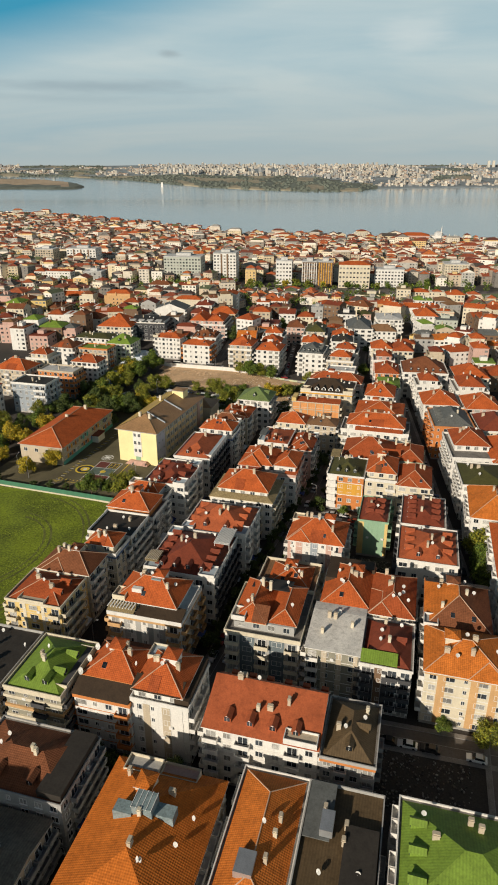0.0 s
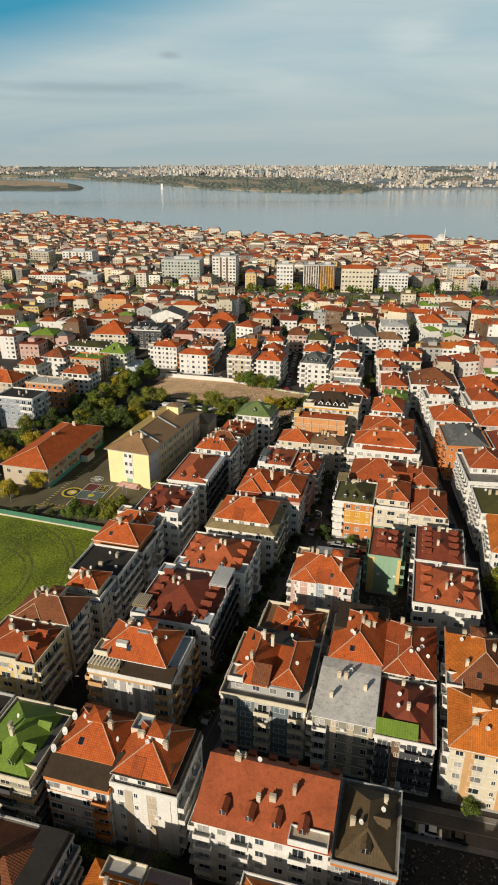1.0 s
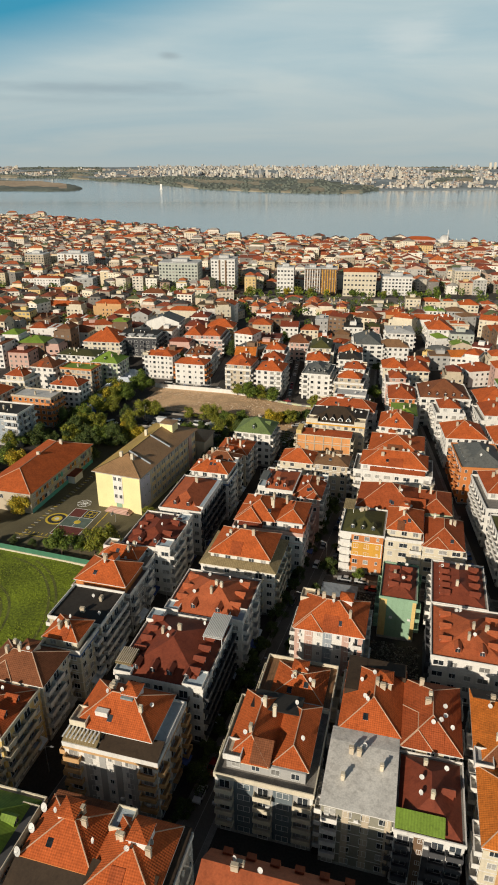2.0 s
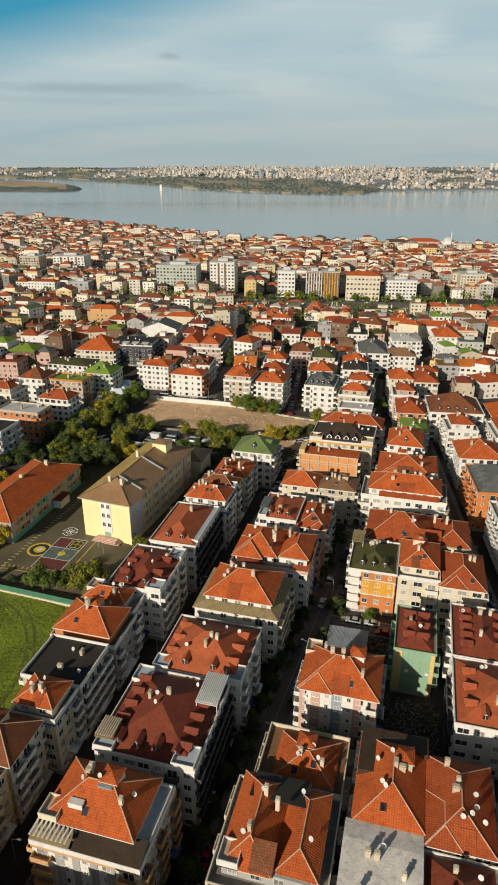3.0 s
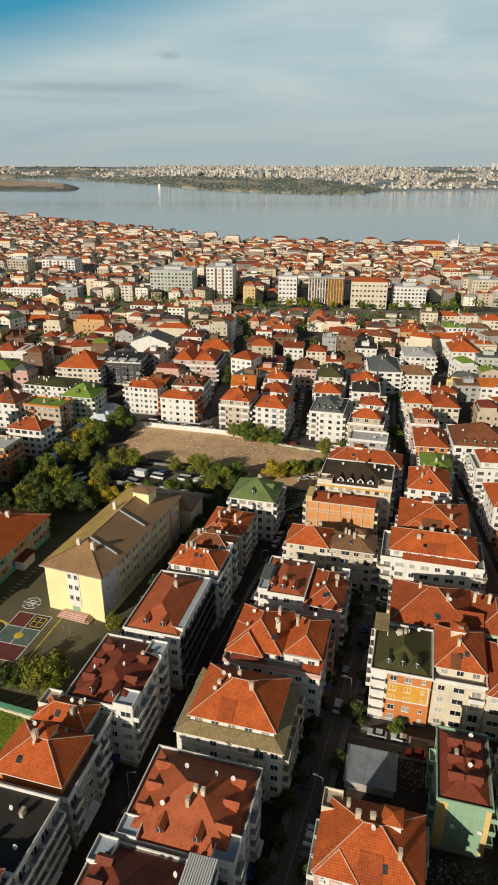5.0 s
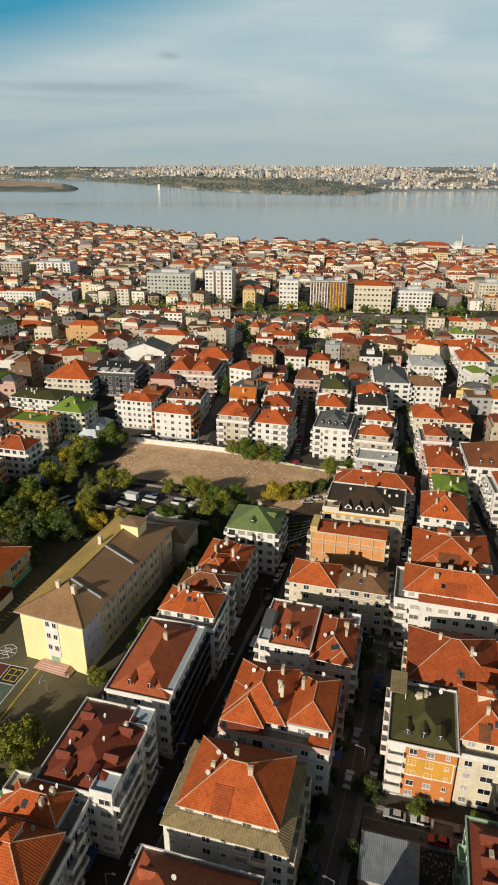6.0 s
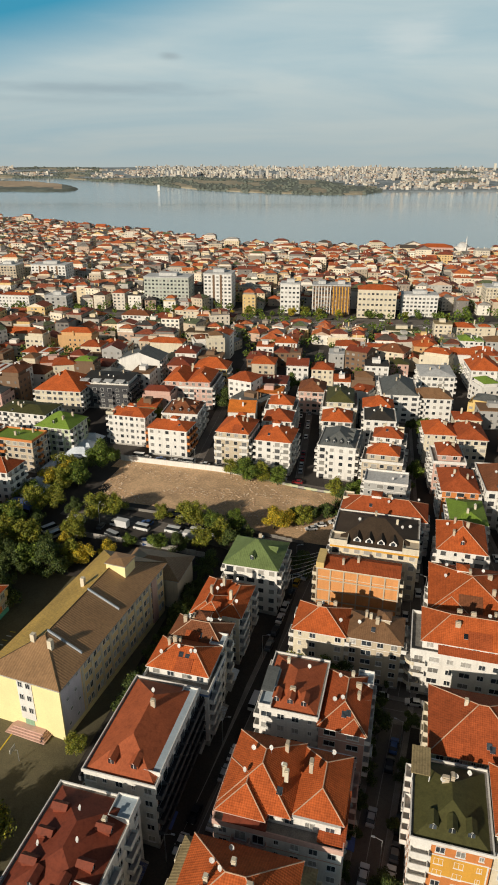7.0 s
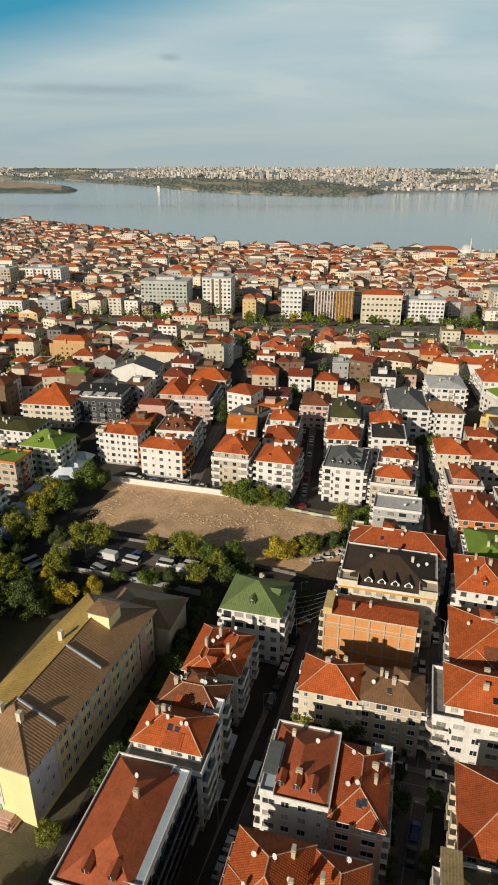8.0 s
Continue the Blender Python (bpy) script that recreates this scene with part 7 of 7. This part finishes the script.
for cx, cy, wx, wy, cnt in ((-7.5, 170, 6.5, 9.5, 1300), (-14, 197, 5, 5, 350), (6, 99, 14, 7, 700)):
    s = Shape()
    for i in range(cnt):
        x, y = cx + r.uniform(-wx, wx), cy + r.uniform(-wy, wy)
        z, k = ground_z(x, y), r.uniform(0.06, 0.24)
        q = r.uniform(0, math.tau)
        ring = [(x + k * r.uniform(0.6, 1.6) * math.cos(q + j * math.tau / 5), y + k * r.uniform(0.6, 1.4) * math.sin(q + j * math.tau / 5)) for j in range(5)]
        s.prism(ring, z - 0.05, z + k * r.uniform(0.5, 1.2) + 0.06)
    tagged(new("rubble", s.data("rubble", [RUBBLE])), "scattered rubble and stones on bare ground", "rubble", kind="stuff")

CLOD = mixed("earth_clods", [(0.52, 0.36, 0.22), (0.60, 0.44, 0.29), (0.42, 0.28, 0.17), (0.64, 0.52, 0.38)], 0.95)
s = Shape()
for i in range(2600):
    x, y = r.uniform(-146, -60), r.uniform(322, 354)
    if noise.noise((x * 0.05, y * 0.12, 8)) < -0.1:
        continue
    z, k, q = ground_z(x, y) + 0.06, r.uniform(0.1, 0.3), r.uniform(0, math.tau)
    s.prism([(x + k * r.uniform(0.6, 1.7) * math.cos(q + j * math.tau / 5), y + k * r.uniform(0.6, 1.4) * math.sin(q + j * math.tau / 5)) for j in range(5)], z - 0.05, z + k * r.uniform(0.4, 0.9))
tagged(new("earth_clods", s.data("earth_clods", [CLOD])), "pale clods and stones strewn over bare earth", "rubble", kind="stuff")

# grass tufts on the meadow
s = Shape()
for i in range(26000):
    x, y = r.uniform(-170, -97), r.uniform(96, 186)
    if noise.noise((x * 0.09, y * 0.09, 2)) < -0.15:
        continue
    z, q, k = ground_z(x, y), r.uniform(0, math.tau), r.uniform(0.08, 0.24)
    c, sn = k * 0.6 * math.cos(q), k * 0.6 * math.sin(q)
    s.poly([(x - c, y - sn, z), (x + c, y + sn, z), (x + c * 1.3, y + sn * 1.2 + 0.1, z + k), (x - c * 1.3, y - sn * 1.2 + 0.1, z + k * 0.8)])
tagged(new("grass", s.data("grass", [BLADE])), "tufts of green meadow grass", "grass", kind="stuff")


# ---- trees ----
def tree_master(seed, h, spread, leaf, label):
    r = random.Random(seed)
    t = thing("tree", 0, 0, -400, label, "tree", "trees of the quarter")
    s = Shape()
    lean = Vector((r.uniform(-0.3, 0.3), r.uniform(-0.3, 0.3), h * 0.45))
    s.tube((0, 0, -0.4), lean, 0.22, 0.13, 7)
    lobes = []
    for i in range(r.randrange(15, 20)):
        a = i * 2.4 + r.uniform(-0.5, 0.5)
        rad = spread * r.uniform(0.15, 1.0)
        p = Vector((rad * math.cos(a), rad * math.sin(a), h * (r.uniform(0.36, 0.92) - 0.22 * rad / spread)))
        s.tube(lean * r.uniform(0.6, 1.0), p, 0.08, 0.025, 5)
        lobes.append((p, spread * r.uniform(0.2, 0.42)))
    lobes.append((Vector((0, 0, h * 0.6)), spread * 0.5))
    part("trunk", s, [BARK], t)
    c = Shape()
    for p, k in lobes:
        for j in range(int(330 * k / (0.36 * spread))):
            d = Vector((r.gauss(0, 1), r.gauss(0, 1), r.gauss(0, 0.75)))
            d = d.normalized() * k * r.uniform(0.35, 1.3)
            q = p + d
            nrm = (d.normalized() + Vector((r.gauss(0, 0.7), r.gauss(0, 0.7), r.gauss(0.2, 0.7)))).normalized()
            u = nrm.orthogonal().normalized()
            u = (u * math.cos(j) + nrm.cross(u) * math.sin(j)).normalized()
            v = nrm.cross(u)
            e = r.uniform(0.1, 0.24)
            c.poly([q - u * e, q - v * e * 0.7, q + u * e, q + v * e * 0.7])
    part("crown", c, [LEAF[leaf]], t)
    return t


# the dark trees carry street and park shade in their leaf colour
TREES = {"green": [tree_master(1, 7.5, 3.2, "green", "leafy green broadleaf tree"), tree_master(2, 6.5, 2.8, "green", "leafy green broadleaf tree")],
         "olive": [tree_master(3, 8.0, 3.4, "olive", "broadleaf tree turning olive in autumn")],
         "yellow": [tree_master(4, 6.5, 2.9, "yellow", "broadleaf tree with yellow autumn leaves")],
         "dark": [tree_master(5, 7.0, 3.0, "dark", "green tree with leaves coloured darker to stand for shade"), tree_master(6, 5.5, 2.4, "dark", "green tree with leaves coloured darker to stand for shade")]}


def tree(kind, x, y, k=1.0):
    m = TREES[kind][int(abs(x * 7 + y * 3)) % len(TREES[kind])]
    copy_thing(m, Matrix.Translation((x, y, ground_z(x, y))) @ Matrix.Rotation(x * 1.7 + y, 4, "Z") @ Matrix.Scale(k * 1.22, 4))


for x, y, k in ((-112, 190.5, 1.1), (-117, 192, 0.6), (-107, 193, 0.7)):
    tree("green", x, y, k)
for x, y, k in ((-102.5, 194, 1.0), (-99, 196.5, 1.1), (-98, 192, 0.6)):
    tree("olive", x, y, k)
for x, y, k in ((-145, 199, 1.0), (-139, 209, 1.0), (-147, 203, 0.8), (-170, 226, 1.3), (-137, 289, 0.7), (-121, 287, 0.8), (-160, 331, 1.2)):
    tree("yellow", x, y, k)
rt = random.Random(21)
for i in range(16):
    tree(("olive", "dark", "green", "yellow")[i % 4], -182 + (i % 4) * 6.5 + rt.uniform(-1.5, 1.5), 196 + (i // 4) * 15 + rt.uniform(-4, 4), rt.uniform(0.8, 1.3))
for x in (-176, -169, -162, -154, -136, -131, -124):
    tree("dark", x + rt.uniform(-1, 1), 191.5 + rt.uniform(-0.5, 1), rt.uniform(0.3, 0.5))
for i in range(48):
    x, y = rt.uniform(-180, -128), rt.uniform(258, 314)
    if -152 < x < -118 and y > 288 or (x > -130 and y < 278):
        continue
    tree(rt.choice(("green", "dark", "dark", "dark", "dark", "olive")), x, y, rt.uniform(0.75, 1.25))
for x, y, k, c in ((-135.6, 308.4, 1.15, "olive"), (-130.5, 311, 1.05, "olive"), (-144.9, 309.5, 0.95, "dark"), (-113.2, 312.6, 0.75, "olive"), (-103.4, 312.4, 1.1, "olive"), (-100.6, 313.8, 0.95, "olive"), (-95.2, 313.8, 1.0, "green"),
                   (-87.4, 315.8, 1.05, "green"), (-75.4, 322.6, 1.1, "yellow"), (-72.2, 324.6, 0.95, "yellow"), (-69.8, 330.8, 1.0, "dark"), (-64.2, 332.8, 1.05, "dark"), (-66.4, 328.6, 0.9, "olive"), (-58.9, 336, 1.1, "dark"), (-53.3, 345.7, 1.0, "dark"),
                   (-117, 294.2, 0.7, "green"), (-107.5, 295.4, 0.85, "green"), (-101.7, 297.4, 0.8, "dark"), (-94.7, 300.8, 0.9, "olive"), (-90.1, 307.4, 1.0, "olive"), (-86.4, 303.8, 0.95, "dark"), (-82.8, 309.6, 1.0, "dark"), (-126.4, 281.8, 0.95, "yellow"), (-136.1, 293, 1.0, "olive"),
                   (-154.5, 329.4, 1.4, "green"), (-153.2, 345.9, 1.45, "green"), (-161.8, 333.3, 1.3, "olive"), (-157, 338, 1.4, "dark"), (-150.5, 351, 0.9, "green"), (-159, 325, 1.1, "olive")):
    tree(c, x, y, k)
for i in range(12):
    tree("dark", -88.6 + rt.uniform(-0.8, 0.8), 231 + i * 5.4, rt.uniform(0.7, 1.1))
for x, y, k, c in ((-94.8, 353.2, 1.25, "green"), (-92, 352.4, 1.15, "green"), (-100.8, 354.6, 0.8, "olive"), (-88, 354.2, 1.0, "olive"), (-81.6, 354.6, 1.0, "green"), (-58.2, 353.4, 0.95, "olive"), (-50.8, 352.8, 1.0, "green"),
                   (-33, 364, 1.0, "green"), (-54.5, 257.5, 0.8, "olive"), (-47.5, 257, 0.9, "green"), (-44, 257.5, 0.8, "dark"), (25.5, 188, 1.3, "olive"), (26, 180, 1.2, "green"), (27, 172, 1.1, "green"),
                   (14.3, 114.3, 0.55, "green"), (23.6, 112.5, 0.8, "olive"), (-94.5, 219, 0.6, "olive"), (-8, 207, 0.5, "green"), (-20, 206.6, 0.5, "green"), (-152, 398, 1.1, "olive"), (-168, 397, 1.0, "yellow"), (-148, 392, 1.2, "olive"), (-246, 468, 1.3, "green"), (-241, 471, 1.1, "green"), (-160, 414, 1.2, "green"), (-161, 408, 1.0, "olive"), (-180, 381, 1.0, "dark"), (-130, 473, 1.2, "dark"), (-126, 430, 1.2, "dark"), (-99.6, 468, 1.1, "green"), (-93, 468, 0.9, "green"), (-29.4, 376, 1.0, "green"), (-35.6, 360, 0.8, "green"), (-25, 514, 1.2, "green"), (16.8, 528, 1.2, "green"), (-298, 529, 1.2, "dark"), (-33, 432, 0.9, "dark"), (-162.7, 323.4, 1.2, "yellow"), (-160, 295, 1.35, "green"), (-141, 276.6, 1.2, "green"), (-137.7, 296.9, 0.95, "olive"), (-184, 317, 1.2, "green"), (-62, 450, 1.1, "green"), (-27, 425, 1.1, "green"),
                   (-79, 296, 1.0, "dark"), (-62, 300, 1.0, "dark"), (-55, 277, 0.7, "dark"), (-25, 159, 0.8, "dark"), (-18, 158, 0.7, "dark"), (-29, 159.5, 0.6, "dark")):
    tree(c, x, y, k)
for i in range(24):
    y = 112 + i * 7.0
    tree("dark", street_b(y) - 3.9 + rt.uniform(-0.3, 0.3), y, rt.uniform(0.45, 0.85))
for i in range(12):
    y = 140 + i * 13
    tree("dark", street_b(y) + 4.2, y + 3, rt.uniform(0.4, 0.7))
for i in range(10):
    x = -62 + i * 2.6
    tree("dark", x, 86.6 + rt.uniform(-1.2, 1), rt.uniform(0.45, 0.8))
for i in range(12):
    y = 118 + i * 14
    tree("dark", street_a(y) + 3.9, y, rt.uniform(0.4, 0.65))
for i in range(16):
    tree(rt.choice(("green", "olive", "yellow")), -240 + i * 16 + rt.uniform(-5, 5), 691 + 0.15 * (-240 + i * 16) + rt.uniform(-2, 2), rt.uniform(0.6, 1.1))
for ms in TREES.values():
    for m in ms:
        for o in (*m.children, m):
            bpy.data.objects.remove(o)


# ---- vehicles ----
def car_master(colour, kind="car"):
    L, W, H = (4.3, 1.75, 1.45) if kind == "car" else ((5.6, 2.0, 2.35) if kind == "van" else (6.6, 2.3, 2.9))
    c = thing("car" if kind == "car" else ("minibus" if kind == "van" else "box_truck"), 0, 0, -400, "%s parked %s" % (colour, {"car": "passenger car", "van": "minibus with dark windows", "truck": "light truck with box body"}[kind]), "car" if kind == "car" else "van", "parked vehicles")
    a = L / 2
    if kind == "car":
        low = [(-a, 0.3), (a, 0.3), (a, 0.72), (a - 0.9, 0.92), (-a + 0.5, 0.95), (-a, 0.8)]
        cab = [(-a + 0.45, 0.94), (a - 1.15, 0.92), (a - 1.85, H - 0.03), (-a + 1.0, H - 0.03)]
        roof = (-a + 1.0, a - 1.85)
    elif kind == "van":
        low = [(-a, 0.35), (a, 0.35), (a, 0.95), (a - 0.35, 1.25), (-a, 1.3)]
        cab = [(-a + 0.02, 1.3), (a - 0.38, 1.25), (a - 0.95, H - 0.06), (-a + 0.12, H - 0.06)]
        roof = (-a + 0.1, a - 0.95)
    else:
        low = [(-a, 0.45), (a, 0.45), (a, 1.1), (a - 0.1, 1.3), (-a, 1.3)]
        cab = [(a - 1.9, 1.3), (a - 0.12, 1.3), (a - 0.5, 2.2), (a - 1.8, 2.2)]
        roof = (a - 1.8, a - 0.5)

    def extrude(profile, w0, w1, z_lo, z_hi):
        s = Shape()
        n = len(profile)
        wd = lambda z: w0 + (w1 - w0) * (z - z_lo) / max(0.01, z_hi - z_lo)
        for sg in (-1, 1):
            s.v += [(x, sg * wd(z) / 2, z) for x, z in profile]
        s.f += [tuple(range(n)), tuple(reversed(range(n, 2 * n)))]
        s.f += [(i, n + i, n + (i + 1) % n, (i + 1) % n) for i in range(n)]
        s.s += [0] * (n + 2)
        return s

    body = extrude(low, W, W - 0.12, 0.3, 1.0)
    for x in (-a + 0.8, a - 0.85):
        for y in (-W / 2 + 0.08, W / 2 - 0.08):
            body.tube((x, y - 0.1, 0.32), (x, y + 0.1, 0.32), 0.32, 0.32, 10, 1)
    for y in (-W / 2 + 0.3, W / 2 - 0.3):
        body.box(a - 0.06, a + 0.01, y - 0.18, y + 0.18, 0.55, 0.7, 2)
    for sg in (-1, 1):
        # door mirrors
        y = sg * (W / 2 + 0.08)
        body.box(a - 1.6, a - 1.45, min(y, y - sg * 0.16), max(y, y - sg * 0.16), 0.95, 1.1, 0)
    part("body", body, [CAR[colour], TYRE, LAMP], c)
    part("cabin_glass", extrude(cab, W - 0.14, W - 0.42, cab[0][1], cab[2][1]), [CARGLASS], c)
    k = W - 0.42
    part("roof_panel", Shape().box(roof[0], roof[1], -k / 2, k / 2, cab[2][1] - 0.01, cab[2][1] + 0.05), [CAR[colour]], c)
    if kind == "truck":
        part("box", Shape().box(-a, a - 2.0, -W / 2, W / 2, 1.3, H), [CAR["white"]], c)
    return c


CARS = [car_master(k) for k in ("white", "white", "silver", "white", "grey", "red", "blue", "black", "yellow")]
FAR_CARS = [car_master(k) for k in ("white", "silver", "black", "white", "grey", "red")]
VANS = [car_master("white", "van"), car_master("silver", "van")]
TRUCK = car_master("white", "truck")


def park(m, x, y, deg, lift=0.035):
    copy_thing(m, pose(x, y, ground_z(x, y) + lift, 0, 0, deg))


rc = random.Random(8)
for f, y0, y1, left, right in ((street_a, 100, 300, 0.42, 0.5), (street_b, 100, 300, 0.5, 0.5), (street_c, 120, 330, 0.5, 0.4)):
    y = y0
    while y < y1:
        for off, chance in ((-2.0, left), (2.0, right)):
            if rc.random() < chance and not 245 < y < 258 and not 106 < y < 114 and not 199 < y < 208 and not (f is street_a and 219 < y < 298) and not (f is street_b and 207 < y < 246):
                park(rc.choice(CARS[:8]), f(y) + off, y + rc.uniform(-0.5, 0.5), 90 + rc.uniform(-2, 2) + (180 if off < 0 else 0) - math.degrees(math.atan2(f(y + 5) - f(y), 5)))
        y += 6.0
for x, y, i in ((-63.0, 281.9, 0), (-63.2, 276.3, 1), (-63.4, 270.5, 7), (-63.6, 264.5, 4), (-62.6, 288.1, 7), (-62.0, 294.1, 8), (-63.2, 229.6, 3), (-63.6, 224.3, 2),
                (-29.9, 240.5, 6), (-30.5, 235.4, 7), (-25.9, 234.7, 5), (-33.2, 222.3, 2), (-27.8, 222.0, 7), (-28.4, 216.3, 4), (-28.9, 211.6, 0), (-33.6, 210.7, 1)):
    park(CARS[i], x, y, 86)
park(VANS[0], -62.3, 244.8, 86)
for x, i in ((2.4, 7), (6.8, 0), (11.6, 7), (21.3, 3)):
    park(CARS[i], x, 108.2, 178)
for x, i in ((-24, 2), (-18.8, 0), (-10.8, 4), (-15.5, 5), (3, 3)):
    park(CARS[i], x, 205.0 if i != 5 else 201.8, 178)
for x, i in ((-34, 0), (-26, 0), (-18, 3), (-6, 2)):
    park(CARS[i], x, 254.6 - 0.3 * (i == 0), 182)
for x, y, k, d in ((-117.7, 305.5, 0, 172), (-106.9, 306.6, 0, 176), (-99.3, 308.3, 0, 176), (-125.3, 298.6, 1, 160), (-147.4, 297, 0, 60), (-143.7, 293.6, 0, 64)):
    park(VANS[k], x, y, d, -0.01)
for x, y, d in ((-141.4, 303.5, 176), (-125.8, 305.5, 174), (-100.8, 304.4, 178)):
    park(TRUCK, x, y, d)
for x, y, i, d in ((-117.3, 309.4, 6, 175), (-113.4, 297.9, 6, 120), (-60.5, 330.1, 0, 200), (-63.2, 326.7, 3, 205), (-131.6, 303.2, 4, 90), (-56, 333.6, 1, 205), (-92.4, 309.2, 3, 176)):
    park(CARS[i], x, y, d)
for i in range(12):
    park(CARS[(i * 3) % 7], -146 + i * 6.5, 359.6, 180) if i % 4 else park(VANS[0], -143 + i * 5.5, 359.7, 180)
for i in range(18):
    for off in (-2.1, 2.1):
        if rc.random() < 0.6:
            y = 370 + i * 6
            park(rc.choice(FAR_CARS), -76.6 - (y - 364) * 0.118 + off, y, 97)
for i in range(26):
    for off in (5, 12, 22, 28):
        if rc.random() < 0.22:
            x = -300 + i * 13 + off
            park(rc.choice(FAR_CARS), x, 641 + 0.15 * x + off * 1.5, 8 if off > 17 else 188, 0.15)
for m in (*CARS, *FAR_CARS, *VANS, TRUCK):
    for o in (*m.children, m):
        bpy.data.objects.remove(o)


# ---- street lamps ----
def street_lamp(x, y, deg):
    g = ground_z(x, y)
    t = thing("street_lamp", x, y, g, "slim grey street lamp with curved arm", "street lamp", "street lamps", deg)
    part("pole", Shape().tube((0, 0, -0.2), (0, 0, 7.4), 0.09, 0.06, 7), [METAL], t)
    part("arm", Shape().tube((0, 0, 7.35), (1.5, 0, 7.9), 0.05, 0.04, 6), [METAL], t)
    part("lamp_head", Shape().box(1.3, 2.0, -0.14, 0.14, 7.84, 8.0), [METAL], t)


for x, y, d in ((-117, 358, 180), (-127, 357.4, 180), (-59, 358, 0), (-102, 314, 90), (-133, 305, 90), (-162, 312, 0), (-64, 304, 0), (-143, 197, 90), (-150, 201, 90)):
    street_lamp(x, y, d)
for y in range(120, 300, 28):
    street_lamp(street_a(y) - 3.2, y, 0)
    street_lamp(street_b(y) + 3.2, y + 9, 180)


# ---- cables over the street by the lot ----
for k in range(6):
    ax, ay, az = -52.9, 288.5 + k * 2.2, 12.5 - 0.3 * k
    bx, by, bz = -64.4, 279.5 + k * 2.6, 10.5
    cable = Shape()
    for i in range(8):
        u, v = i / 8, (i + 1) / 8
        P = lambda q: (ax + (bx - ax) * q, ay + (by - ay) * q, az + (bz - az) * q - 3.2 * q * (1 - q))
        cable.tube(P(u), P(v), 0.035, 0.035, 5)
    tagged(new("overhead_cable", cable.data("overhead_cable", [METAL])), "thin pale overhead cable hung between two houses", "cable", "cables over the street")
